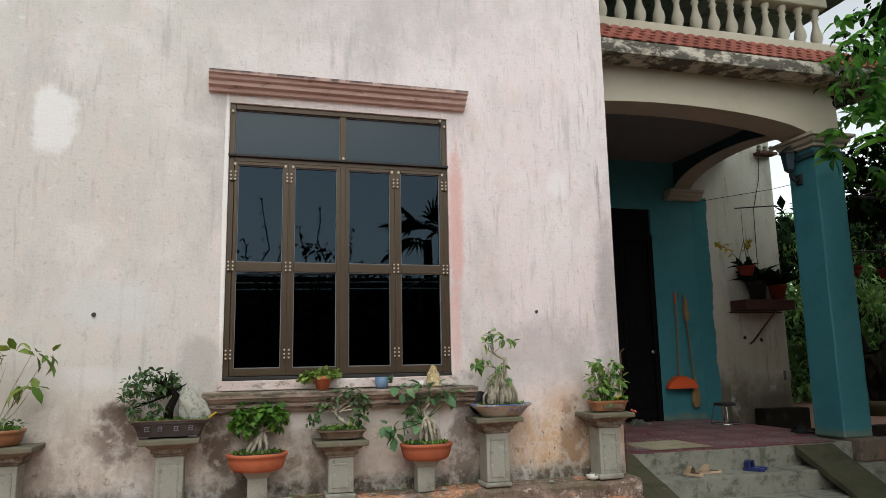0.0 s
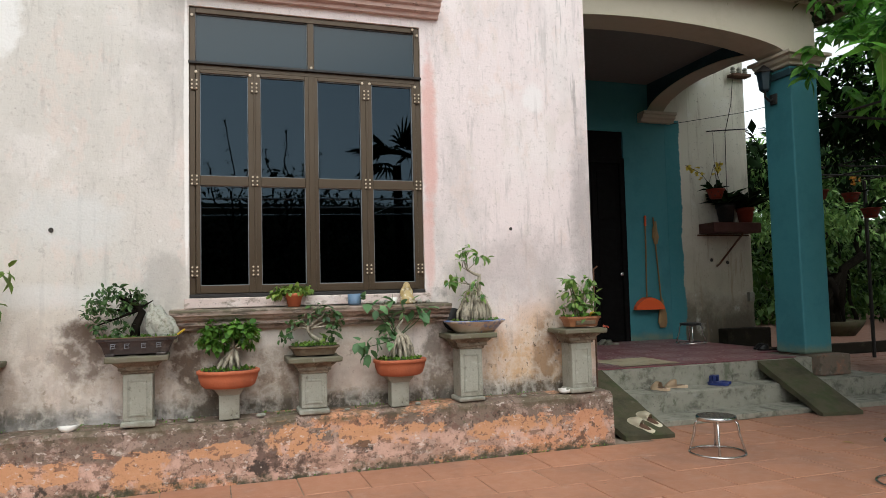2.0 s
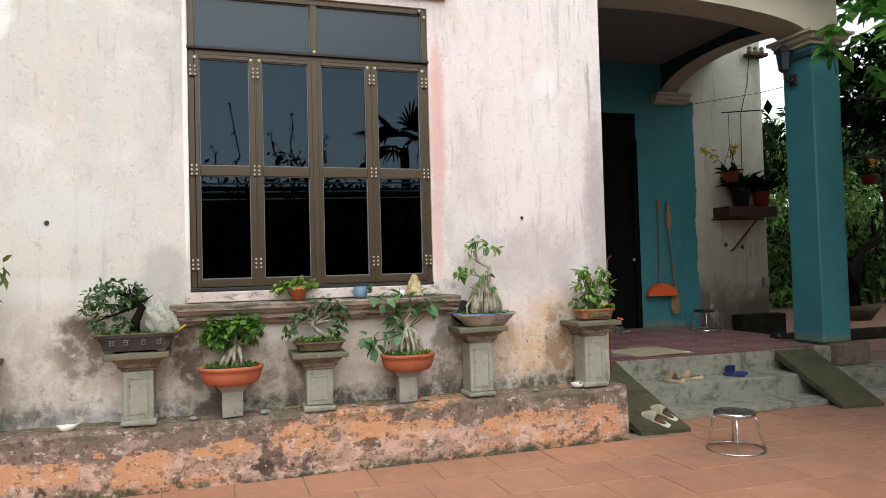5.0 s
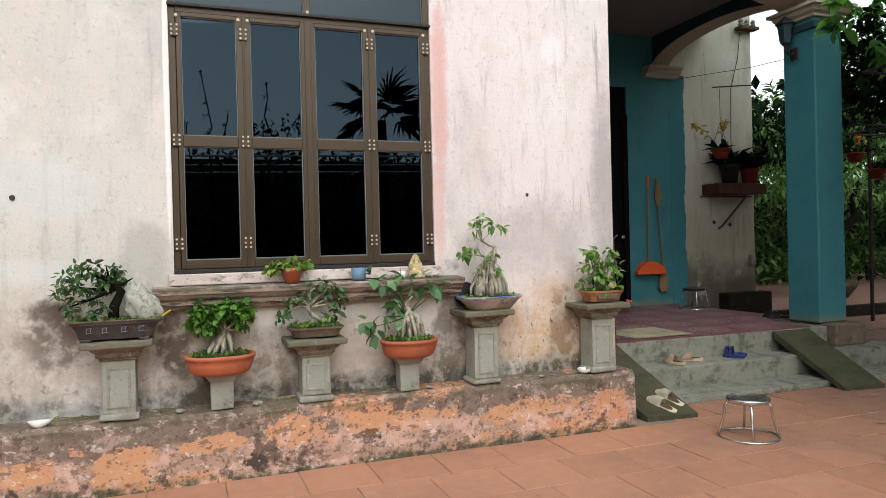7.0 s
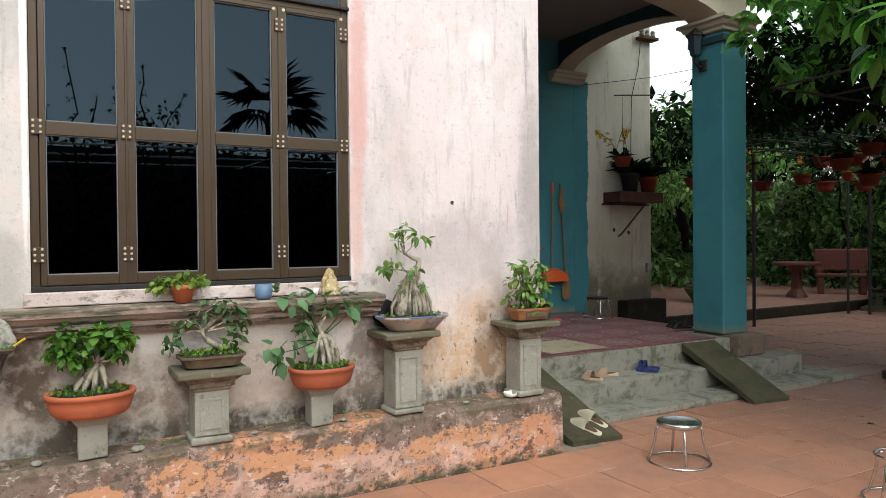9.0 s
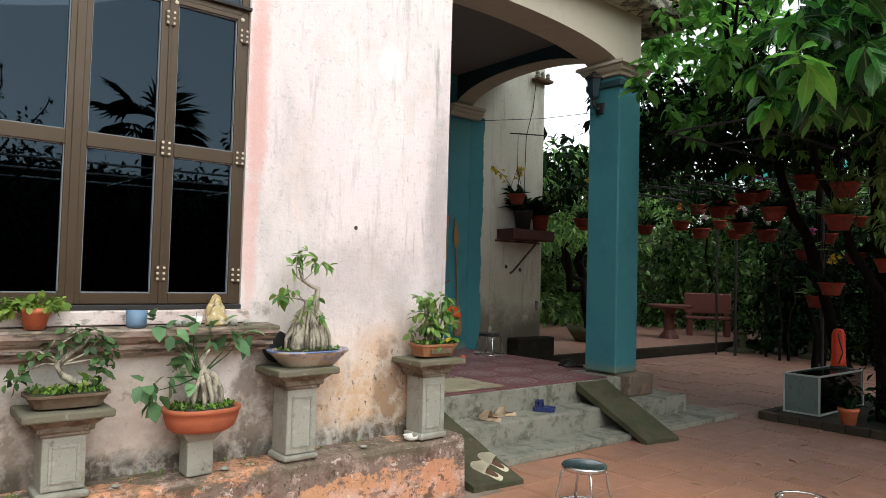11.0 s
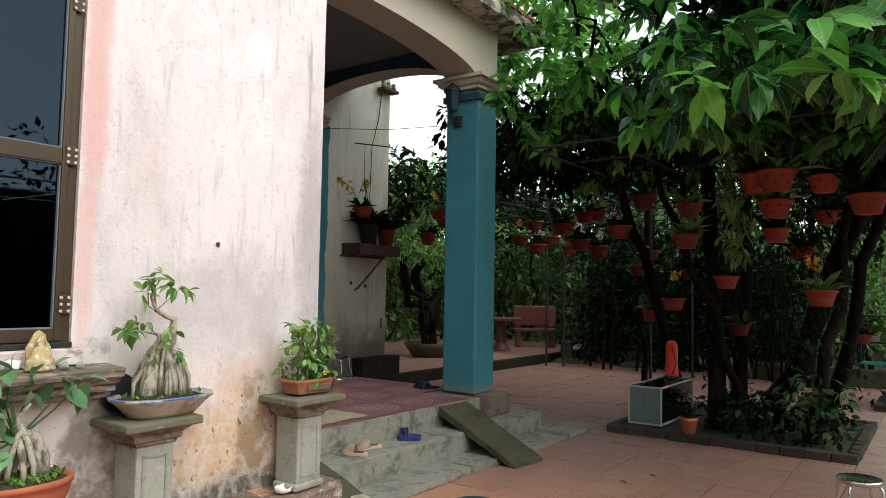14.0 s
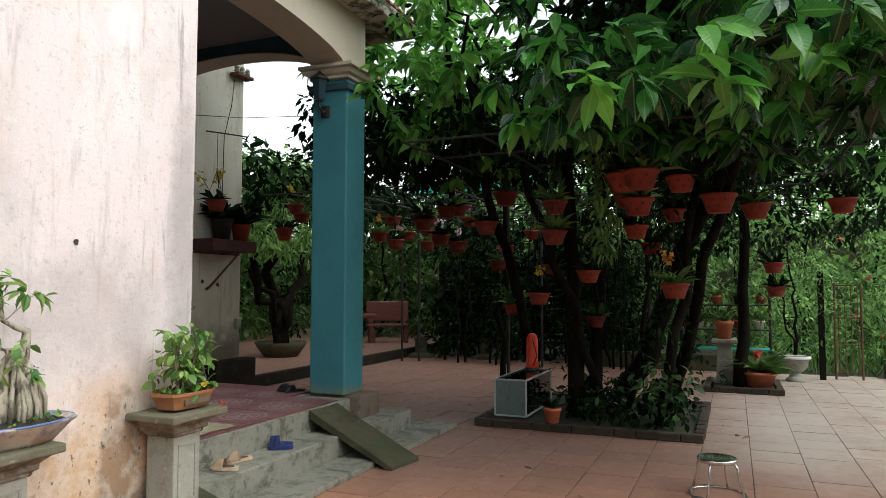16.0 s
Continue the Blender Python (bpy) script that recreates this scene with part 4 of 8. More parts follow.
# porch column with its block, capital and neck
col = thing("porch_column", (7.14, 6.68, 0), label="teal painted square porch column with moulded capital", category="column")
part("block", wobble(box((-0.16, -0.38, 0.251), (0.29, 0.24, 0.485), 0.02), 0.008, 5), M_BLOCK, col, "rough concrete block")
part("shaft", box((-0.20, -0.215, 0.487), (0.20, 0.215, 3.86), 0.018), M_TEAL, col)
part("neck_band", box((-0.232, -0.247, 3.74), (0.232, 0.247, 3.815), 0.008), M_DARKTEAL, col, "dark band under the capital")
part("capital", ring([(0.20, 3.862), (0.235, 3.87), (0.235, 3.90), (0.27, 3.92), (0.285, 3.95), (0.285, 3.965), (0.325, 3.975), (0.325, 4.01), (0.21, 4.02)], 4, (1.0, 1.05), 0.0), M_CREAM, col, "cream moulded capital")
for ob in col.children:
    if ob.name.startswith("capital"):
        for v in ob.data.vertices:
            v.co.x *= 1.414 * 0.98
            v.co.y *= 1.414 * 0.98


def arch_beam(axis, lo, hi, near, far, spring, rise, centre, half, top, clip=None):
    """A beam with a segmental arch cut from its underside, along x or y."""
    bm = bmesh.new()
    n = 28
    loops = []
    for i in range(n + 1):
        u = lo + (hi - lo) * i / n
        k = max(0.0, 1 - ((u - centre) / half) ** 2)
        z = spring + rise * math.sqrt(k)
        pts = [(near, z), (far, z), (far, top), (near, top)]
        loops.append([bm.verts.new((u, p, q) if axis == "x" else (p, u, q)) for p, q in pts])
    for a, b in zip(loops, loops[1:]):
        for k in range(4):
            bm.faces.new((a[k], a[(k + 1) % 4], b[(k + 1) % 4], b[k]))
    bm.faces.new(loops[0])
    bm.faces.new(loops[-1])
    return bm


solid("arch_front", arch_beam("x", CORNER_X + 0.003, 7.34, 6.47, 6.88, 3.94, 0.29, 5.1, 1.87, 4.62), M_CREAM, "cream front arch of the porch", "arch")
# porch shade is put into this arch's colour
solid("arch_side", arch_beam("y", 6.883, BACK_Y - 0.003, 7.06, 7.34, 4.02, 0.34, 8.18, 1.30, 4.62), M_DARKTEAL, "teal side arch of the porch, coloured dark as in shade", "arch")
pil = thing("pilaster_capital", (7.16, BACK_Y, 0), label="cream moulded capital carrying the arch on the wall", category="capital", kind="structure")
part("moulding", extrude_x([(-0.004, 3.88), (-0.10, 3.88), (-0.12, 3.92), (-0.16, 3.94), (-0.16, 3.98), (-0.20, 3.99), (-0.20, 4.03), (-0.004, 4.03)], -0.30, 0.30), M_CREAM, pil)
def arch_soffit(lo, hi, near, far, spring, rise, centre, half):
    bm = bmesh.new()
    loops = []
    for i in range(29):
        u = lo + (hi - lo) * i / 28
        z = spring + rise * math.sqrt(max(0.0, 1 - ((u - centre) / half) ** 2))
        loops.append([bm.verts.new((p, u, q)) for p, q in ((near, z - 0.014), (far, z - 0.014), (far, z - 0.003), (near, z - 0.003))])
    for a, b in zip(loops, loops[1:]):
        for k in range(4):
            bm.faces.new((a[k], a[(k + 1) % 4], b[(k + 1) % 4], b[k]))
    bm.faces.new(loops[0])
    bm.faces.new(loops[-1])
    return bm


solid("arch_side_soffit", arch_soffit(6.884, BACK_Y - 0.004, 7.045, 7.35, 4.02, 0.34, 8.18, 1.30), M_CREAM, "cream rendered underside of the side arch", "arch")
solid("ceiling_porch", box((CORNER_X + 0.003, 6.883, 4.50), (7.057, BACK_Y - 0.003, 4.62)), M_CEIL, "grey porch ceiling", "ceiling")

# pent roof above the porch, its tiles, and the balcony with balusters
eave = [(6.90, 4.623), (6.16, 4.623), (6.15, 4.66), (6.15, 4.76), (6.17, 4.775), (6.46, 5.06), (6.90, 5.06)]
solid("eave", wobble(extrude_x(eave, CORNER_X + 0.003, 8.05), 0.006, 3), M_STAINED, "cream porch eave with black mould", "eave")
solid("eave_side", box((7.35, 6.903, 4.64), (8.05, BACK_Y, 4.76), 0.01), M_STAINED, "cream porch eave with black mould", "eave")
solid("balcony_floor", box((CORNER_X + 0.003, 6.903, 4.70), (7.60, BACK_Y - 0.003, 5.0)), M_CONCRETE, "balcony floor slab", "floor")
solid("balcony_kerb", wobble(box((CORNER_X + 0.003, 6.48, 5.063), (7.55, 6.80, 5.20), 0.01), 0.004, 3), M_CREAM, "cream balcony kerb", "kerb")
rail = thing("balustrade", (0, 0, 0), label="cream balcony balustrade with turned balusters", category="balustrade")
part("handrail", box((CORNER_X + 0.003, 6.62, 5.78), (7.55, 6.83, 5.90), 0.02), M_CREAM, rail)
bal = mesh_of("baluster", ring([(0.055, 5.202), (0.055, 5.24), (0.03, 5.26), (0.045, 5.30), (0.075, 5.38), (0.07, 5.44), (0.04, 5.54), (0.032, 5.62), (0.05, 5.66), (0.03, 5.69), (0.055, 5.73), (0.055, 5.78)], 12), M_CREAM, True)
for i in range(15):
    ob = part("baluster", bal, M_CREAM, rail)
    ob.location = (3.86 + i * 0.255, 6.725, 0)


# added walls, not known from the place: they close sky gaps and block light
# unseen; keeps low western sky light off the garden
solid("boundary_wall_west", box((-9.3, -14.0, -0.05), (-9.0, WALL_Y - 0.01, 6.4)), M_MOSS, "tall unseen wall added to block low western light", "wall")
solid("boundary_wall_south", box((-20, -14.2, -0.05), (26.5, -14.0, 4.5)), M_MOSS, "dark mossy wall added to close sky gaps", "wall")
solid("boundary_wall_east", box((26.5, -20, -0.05), (26.7, 30, 3.8)), M_MOSS, "dark mossy wall added to close sky gaps", "wall")
solid("boundary_wall_north", box((8.96, 21.5, -0.05), (26.45, 21.7, 3.4)), M_MOSS, "dark mossy wall added to close sky gaps", "wall")
# ---- the window: transom with two panes, four casements with riveted hinges ----
win = thing("window_1", (0, WALL_Y + 0.02, 0), label="bronze aluminium window with dark tinted panes", category="window", kind="structure")
X0, X1, Z0, Z1 = WIN
ZT = 3.045
fr = bmesh.new()
for lo, hi in (((X0, 0, Z0), (X0 + 0.045, 0.09, Z1)), ((X1 - 0.045, 0, Z0), (X1, 0.09, Z1)), ((X0 + 0.045, 0, Z1 - 0.045), (X1 - 0.045, 0.09, Z1)),
               ((X0 + 0.045, 0, Z0), (X1 - 0.045, 0.09, Z0 + 0.03)), ((X0 + 0.045, -0.004, ZT - 0.025), (X1 - 0.045, 0.09, ZT + 0.03)),
               ((1.215, 0.0, ZT + 0.03), (1.265, 0.09, Z1 - 0.045))):
    add_box(fr, lo, hi, 0.004)
part("window_frame", fr, M_FRAME, win)
part("drip_bar", box((X0 - 0.005, -0.03, ZT + 0.012), (X1 + 0.005, -0.006, ZT + 0.032), 0.003), M_IRON, win)
for a, b in ((X0 + 0.045, 1.215), (1.265, X1 - 0.045)):
    pane = part("pane", box((a, 0.03, ZT + 0.03), (b, 0.036, Z1 - 0.045)), M_TRANSOM, win, "dark film covered pane")
    g = bmesh.new()
    for lo, hi in (((a, 0.018, ZT + 0.03), (a + 0.005, 0.03, Z1 - 0.045)), ((b - 0.005, 0.018, ZT + 0.03), (b, 0.03, Z1 - 0.045)), ((a, 0.018, ZT + 0.03), (b, 0.03, ZT + 0.035)), ((a, 0.018, Z1 - 0.050), (b, 0.03, Z1 - 0.045))):
        add_box(g, lo, hi)
    part("gasket", g, M_GASKET, pane)
rivet_bm = ring([(0.0075, 0.0), (0.0075, 0.004), (0.004, 0.006)], 8)
bmesh.ops.rotate(rivet_bm, verts=rivet_bm.verts[:], matrix=Matrix.Rotation(radians(90), 3, "X"))
rivet_mesh = mesh_of("rivet", rivet_bm, M_RIVET)
plate_mesh = mesh_of("hinge", box((-0.026, -0.004, -0.042), (0.026, 0, 0.042), 0.002), M_FRAME)
edges = [X0 + 0.045, 0.805, 1.237, 1.675, X1 - 0.045]
zm, zb, zt = 2.18, Z0 + 0.03, ZT - 0.028
for i in range(4):
    a, b = edges[i] + 0.002, edges[i + 1] - 0.002
    leaf = bmesh.new()
    r = 0.040
    s, q = ((0.030, 0.044), (0.044, 0.048), (0.048, 0.044), (0.044, 0.030))[i]
    for lo, hi in (((a, -0.016, zb), (a + s, 0.04, zt)), ((b - q, -0.016, zb), (b, 0.04, zt)), ((a + s, -0.016, zb), (b - q, 0.04, zb + 0.058)),
                   ((a + s, -0.016, zt - 0.026), (b - q, 0.04, zt)), ((a + s, -0.016, zm - r), (b - q, 0.04, zm + r * 0.8))):
        add_box(leaf, lo, hi, 0.003)
    casement = part("casement", leaf, M_FRAME, win)
    for lo_z, hi_z in ((zb + 0.058, zm - r), (zm + r * 0.8, zt - 0.026)):
        p = part("pane", box((a + s, 0.010, lo_z), (b - q, 0.015, hi_z)), M_GLASS, casement)
        p.visible_shadow = False
        g = bmesh.new()
        u, v = a + s, b - q
        for lo, hi in (((u, -0.006, lo_z), (u + 0.005, 0.010, hi_z)), ((v - 0.005, -0.006, lo_z), (v, 0.010, hi_z)), ((u, -0.006, lo_z), (v, 0.010, lo_z + 0.005)), ((u, -0.006, hi_z - 0.005), (v, 0.010, hi_z))):
            add_box(g, lo, hi)
        part("gasket", g, M_GASKET, casement)
# hinges with six pale rivets each, at the jambs and between paired casements
for x in (edges[0] - 0.008, edges[1], edges[3], edges[4] + 0.008):
    for z in (1.50, 2.18, 2.90):
        h = part("hinge", plate_mesh, M_FRAME, win)
        h.location = (x, -0.0245 if x in edges[1:4] else -0.017, z)
        for dx in (-0.017, 0.017):
            for dz in (-0.03, 0.0, 0.03):
                q = part("rivet", rivet_mesh, M_RIVET, h)
                q.location = (dx, -0.004, dz)
for k, x in enumerate(edges[1:4]):
    part("cover_strip", box((x - (0.022 if k == 1 else 0.007), -0.024, zb), (x + (0.022 if k == 1 else 0.007), -0.0165, zt), 0.003), M_FRAME, win)
# dark bar added to draw the shadow along the bottom rail
part("bottom_shadow_bar", box((X0, -0.034, Z0 - 0.001), (X1, -0.002, Z0 + 0.026), 0.004), M_IRON, win, "dark bar drawn for the shadow at the window foot")
for x, z in ((X0 + 0.05, 2.995), (0.775, 2.995), (0.835, 2.995), (1.645, 2.995), (1.705, 2.995), (X1 - 0.05, 2.995), (1.24, ZT + 0.045), (X0 + 0.022, 3.43), (X1 - 0.022, 3.43), (X1 - 0.06, 3.478)):
    q = part("screw_cap", rivet_mesh, M_RIVET, win)
    q.location, q.scale = (x, -0.017, z), (1.5, 1, 1.5)

# ---- the porch door, nearly black ----
door = thing("door_1", (0, BACK_Y, 0), label="tall near-black panelled door in shadow", category="door", kind="structure")
dframe = bmesh.new()
add_box(dframe, (5.45, -0.02, PORCH_Z), (5.53, 0.12, 3.715))
add_box(dframe, (6.50, -0.02, PORCH_Z), (6.578, 0.12, 3.30))
add_box(dframe, (5.53, -0.02, 3.22), (6.50, 0.12, 3.30))
add_box(dframe, (5.53, -0.01, 3.303), (6.55, 0.12, 3.715))
part("door_frame", dframe, M_BLACKDOOR, door)
for a, b in ((5.53, 6.013), (6.017, 6.50)):
    leaf = box((a + 0.003, 0.03, PORCH_Z + 0.01), (b - 0.003, 0.08, 3.217), 0.004)
    for z0, z1 in ((0.65, 1.25), (1.4, 2.2), (2.35, 3.1)):
        add_box(leaf, (a + 0.09, 0.018, z0), (b - 0.09, 0.03, z1), 0.006)
    dl = part("door_leaf", leaf, M_BLACKDOOR, door)
    if b > 6.2:
        kn = ring([(0.012, 0), (0.012, 0.03), (0.03, 0.04), (0.034, 0.06), (0.02, 0.075)], 12)
        bmesh.ops.rotate(kn, verts=kn.verts[:], matrix=Matrix.Rotation(radians(90), 3, "X"))
        bmesh.ops.translate(kn, verts=kn.verts[:], vec=(6.46, 0.03, 1.50))
        part("door_handle", kn, M_STEEL, dl, "round steel knob", True)
# ---- pedestals along the plinth ----
PLINTH_Z, PED_Y = 0.44, 5.40


def pedestal(x, top, label):
    """Cast stone pedestal with a panelled shaft, flared head and slab."""
    p = thing("pedestal", (x, PED_Y, PLINTH_Z), label=label, category="pedestal", group="pedestals along the wall")
    h = top - PLINTH_Z
    part("base", wobble(box((-0.112, -0.104, 0.0), (0.112, 0.104, 0.042), 0.014), 0.012, 14, x), M_STONE, p, "crumbled mortar foot")
    part("shaft", box((-0.094, -0.09, 0.040), (0.094, 0.09, h - 0.124), 0.007), M_STONE, p)
    panel = bmesh.new()
    for lo, hi in (((-0.066, -0.0965, 0.075), (-0.052, -0.089, h - 0.165)), ((0.052, -0.0965, 0.075), (0.066, -0.089, h - 0.165)), ((-0.052, -0.0965, 0.075), (0.052, -0.089, 0.089)), ((-0.052, -0.0965, h - 0.179), (0.052, -0.089, h - 0.165))):
        add_box(panel, lo, hi, 0.003)
    part("panel_moulding", panel, M_STONE, p)
    part("neck", ring([(0.140, h - 0.123), (0.148, h - 0.116), (0.148, h - 0.108), (0.156, h - 0.102)], 4, (1, 0.95)), M_STONEHEAD, p)
    part("head", ring([(0.166, h - 0.100), (0.172, h - 0.094), (0.174, h - 0.074), (0.19, h - 0.064), (0.215, h - 0.048), (0.222, h - 0.042)], 4, (1, 0.95)), M_STONEHEAD, p, "brown stained stepped head")
    slab = box((-0.196, -0.182, h - 0.04), (0.196, 0.14, h), 0.009)
    bmesh.ops.subdivide_edges(slab, edges=[e for e in slab.edges if e.calc_length() > 0.1], cuts=4, use_grid_fill=True)
    part("slab", wobble(slab, 0.007, 11, x), M_STONETOP, p, "mossy slab")
    return p


for x, top in ((-1.02, 0.915), (0.01, 0.925), (1.20, 0.855), (2.43, 0.975), (3.41, 0.975)):
    pedestal(x, top, "grey cast stone pedestal with a panelled shaft and mossy slab")


def post(x, top):
    p = thing("post_stand", (x, PED_Y, PLINTH_Z), label="plain grey concrete post carrying a round pot", category="post", group="pot posts")
    h = top - PLINTH_Z
    part("post", wobble(box((-0.07, -0.065, 0.0), (0.07, 0.065, h - 0.05), 0.008), 0.004, 8), M_STONE, p)
    part("head", ring([(0.10, h - 0.052), (0.15, h)], 4, (1, 0.95)), M_STONE, p)


post(0.605, 0.665)
post(1.855, 0.675)


# ---- bonsai ----
def soil_moss(name, parent, rng, rx, ry, z, leaves=160, square=0.0):
    part("soil", wobble(ring([(1.0, z - 0.01), (0.75, z + 0.006), (0.3, z + 0.012)], 18, (rx, ry), square), 0.006, 25), M_SOIL, parent)
    q = rng.uniform(-1, 1, (leaves * 2, 2))
    q = q[(np.hypot(q[:, 0], q[:, 1]) < 0.97) | (square > 0.5)][:leaves] * (rx, ry)
    spots = np.column_stack([q, np.full(len(q), z + 0.004)])
    ways = rng.normal(0, 0.6, spots.shape)
    ways[:, 2] = np.abs(ways[:, 2]) + 0.5
    part(name, leaf_mesh(name, spots, ways, rng.uniform(0.012, 0.035, len(q)), M_MOSSCARPET, 1.3, rng, True), None, parent, "green moss and weeds")["kind"] = "stuff"


def crown(name, parent, rng, centres, radius, per, size, material, width=1.0):
    s, w, z = clumps(rng, centres, radius, per, size)
    return part(name, leaf_mesh(name, s, w, z, material, width, rng), None, parent)


def twigs(parent, rng, start, ends, r0, material=None):
    for e in ends:
        a, b = Vector(start), Vector(e)
        mid = (a + b) / 2 + Vector(rng.normal(0, 0.025, 3))
        part("branch", tube([a, a.lerp(mid, 0.5), mid, mid.lerp(b, 0.6), b], [r0, r0 * 0.8, r0 * 0.6, r0 * 0.45, r0 * 0.25], 6), material or M_PALEBARK, parent, "", True)


def roots(parent, rng, top, spread, z, n, r=0.012, material=None):
    for k in range(n):
        a = 2 * math.pi * k / n + rng.normal(0, 0.2)
        s = spread * rng.uniform(0.75, 1.1)
        foot = Vector((s * math.cos(a), s * 0.7 * math.sin(a), z - 0.01))
        t = Vector(top) + Vector((rng.normal(0, 0.01), rng.normal(0, 0.01), rng.normal(0, 0.02)))
        m1, m2 = t.lerp(foot, 0.3), t.lerp(foot, 0.7)
        m1 += Vector((0.15 * foot.x, 0.15 * foot.y, 0.01))
        m2 += Vector((0.28 * foot.x, 0.28 * foot.y, 0.0))
        part("root", tube([t, m1, m2, foot], [r * 0.9, r * rng.uniform(0.8, 1.3), r, r * 0.8], 6), material or M_PALEBARK, parent, "", True)


def round_pot(parent, r, h, material, scale=(1, 0.8)):
    return part("pot", wobble(ring([(r * 0.74, 0), (r * 0.86, h * 0.16), (r * 0.95, h * 0.55), (r * 0.97, h * 0.78), (r * 1.01, h * 0.80), (r * 1.02, h * 0.97), (r * 0.98, h), (r * 0.91, h * 0.98), (r * 0.89, h * 0.86)], 30, scale), 0.003, 14, r), material, parent, "", True)


def tray(parent, rx, ry, h, material, name="pot"):
    return part(name, ring([(0.80, 0.012), (0.86, h * 0.5), (0.95, h * 0.82), (1.0, h * 0.84), (1.0, h), (0.94, h), (0.92, h * 0.9)], 24, (rx, ry), 0.75), material, parent)


rg = np.random.default_rng(11)
# brown rectangular tray with a rock and a dense dark crown
b = thing("bonsai", (0.0, PED_Y - 0.02, 0.926), label="dark green bonsai beside a pale rock in a brown tray", category="bonsai", group="bonsai along the wall")
tray(b, 0.26, 0.13, 0.12, M_BROWNPOT)
part("rim", tube([(x * 0.26, y * 0.13, 0.122) for x, y in ((-1, -1), (1, -1), (1, 1), (-1, 1))], 0.005, 6, True), M_TRAY, b, "worn rim")
for x in (-0.19, 0.13):
    part("foot", box((x, -0.115, 0.0), (x + 0.06, 0.09, 0.016), 0.003), M_BROWNPOT, b)
marks = bmesh.new()
for cx in (-0.14, -0.055, 0.05, 0.145):
    for dx, dz, w, h in ((0.002, 0.015, 0.03, 0.004), (-0.004, 0.003, 0.022, 0.003), (0.003, -0.013, 0.028, 0.003), (-0.012, -0.002, 0.003, 0.03), (0.010, 0.004, 0.003, 0.026)):
        add_box(marks, (cx + dx - w / 2, -0.128, 0.068 + dz - h / 2), (cx + dx + w / 2, -0.120, 0.068 + dz + h / 2))
part("marks", marks, M_GASKET, b, "worn pale characters")["kind"] = "stuff"
soil_moss("moss", b, rg, 0.25, 0.10, 0.115, 190, 0.7)
rock = bmesh.new()
bmesh.ops.create_icosphere(rock, subdivisions=4, radius=1)
for v in rock.verts:
    d = 1 + 0.22 * noise.noise(v.co * 2.2) + 0.10 * noise.noise(v.co * 6) + 0.05 * noise.noise(v.co * 14)
    v.co = Vector((v.co.x * 0.086 * d * (1.15 - 0.35 * v.co.z) + 0.15 - 0.05 * v.co.z, v.co.y * 0.07 * d, 0.20 + v.co.z * 0.14 * d))
part("rock", rock, M_ROCK, b, "pale pitted rock", True)
part("trunk", tube([(-0.02, 0, 0.10), (-0.01, 0.0, 0.20), (0.03, 0, 0.29), (-0.02, -0.01, 0.36), (-0.12, 0, 0.40)], [0.035, 0.03, 0.026, 0.02, 0.012], 9), M_BARK, b, "", True)
twigs(b, rg, (-0.01, 0, 0.30), [(-0.25, 0, 0.33), (-0.2, -0.03, 0.24), (-0.05, 0, 0.45), (0.1, 0.02, 0.37), (-0.28, 0.0, 0.2)], 0.012, M_BARK)
cs = [(-0.14 + 0.15 * math.cos(a) * s, rg.normal(0, 0.05), 0.36 + 0.10 * math.sin(a) * s + rg.normal(0, 0.01)) for a in np.linspace(0, 6.28, 10) for s in (0.55, 1)]
cs += [(-0.27, 0, 0.22), (-0.24, -0.03, 0.18), (-0.31, 0, 0.28), (-0.05, -0.02, 0.2), (-0.12, -0.05, 0.16), (0.02, 0, 0.42)]
crown("leaves", b, rg, cs, 0.042, 22, 0.045, M_LEAF_BONSAI, 0.75)
part("tag", tube([(0.262, -0.05, 0.13), (0.31, -0.06, 0.165)], 0.007, 6), M_YELLOW, b, "yellow plastic stake")

# round clay pot, bright crown
b = thing("bonsai", (0.60, PED_Y - 0.03, 0.667), label="bright green bonsai with pale roots in a round terracotta pot", category="bonsai", group="bonsai along the wall")
round_pot(b, 0.215, 0.125, M_CLAY)
soil_moss("moss", b, rg, 0.19, 0.15, 0.118, 260)
roots(b, rg, (0.03, 0, 0.26), 0.085, 0.12, 9, 0.014)
part("trunk", tube([(0.03, 0, 0.22), (0.035, 0, 0.29), (0.02, 0, 0.36)], [0.022, 0.018, 0.012], 8), M_PALEBARK, b, "", True)
twigs(b, rg, (0.03, 0, 0.27), [(-0.14, 0, 0.38), (-0.05, -0.03, 0.45), (0.05, 0, 0.48), (0.14, 0, 0.40), (-0.16, 0, 0.30), (0.13, -0.03, 0.29)], 0.01)
cs = [(rg.uniform(-0.19, 0.19), rg.normal(0, 0.07), 0.0) for _ in range(46)]
cs = [(x, y, 0.37 + 0.10 * rg.uniform(-1, 1) * math.sqrt(max(0.05, 1 - (x / 0.22) ** 2))) for x, y, z in cs]
crown("leaves", b, rg, cs, 0.045, 14, 0.055, M_LEAF_BRIGHT, 1.15)

# shallow brown tray, sparse curved trunk
b = thing("bonsai", (1.21, PED_Y - 0.03, 0.856), label="sparse bonsai with a bent pale trunk in a shallow brown tray", category="bonsai", group="bonsai along the wall")
tray(b, 0.185, 0.12, 0.075, M_TRAY)
soil_moss("moss", b, rg, 0.16, 0.10, 0.072, 240, 0.7)
part("trunk", tube([(0.08, 0, 0.06), (0.05, 0, 0.11), (-0.02, 0, 0.15), (-0.05, -0.01, 0.20), (0.0, 0, 0.25), (0.06, 0, 0.29), (0.09, 0, 0.33)], [0.02, 0.018, 0.016, 0.015, 0.013, 0.01, 0.006], 8), M_PALEBARK, b, "", True)
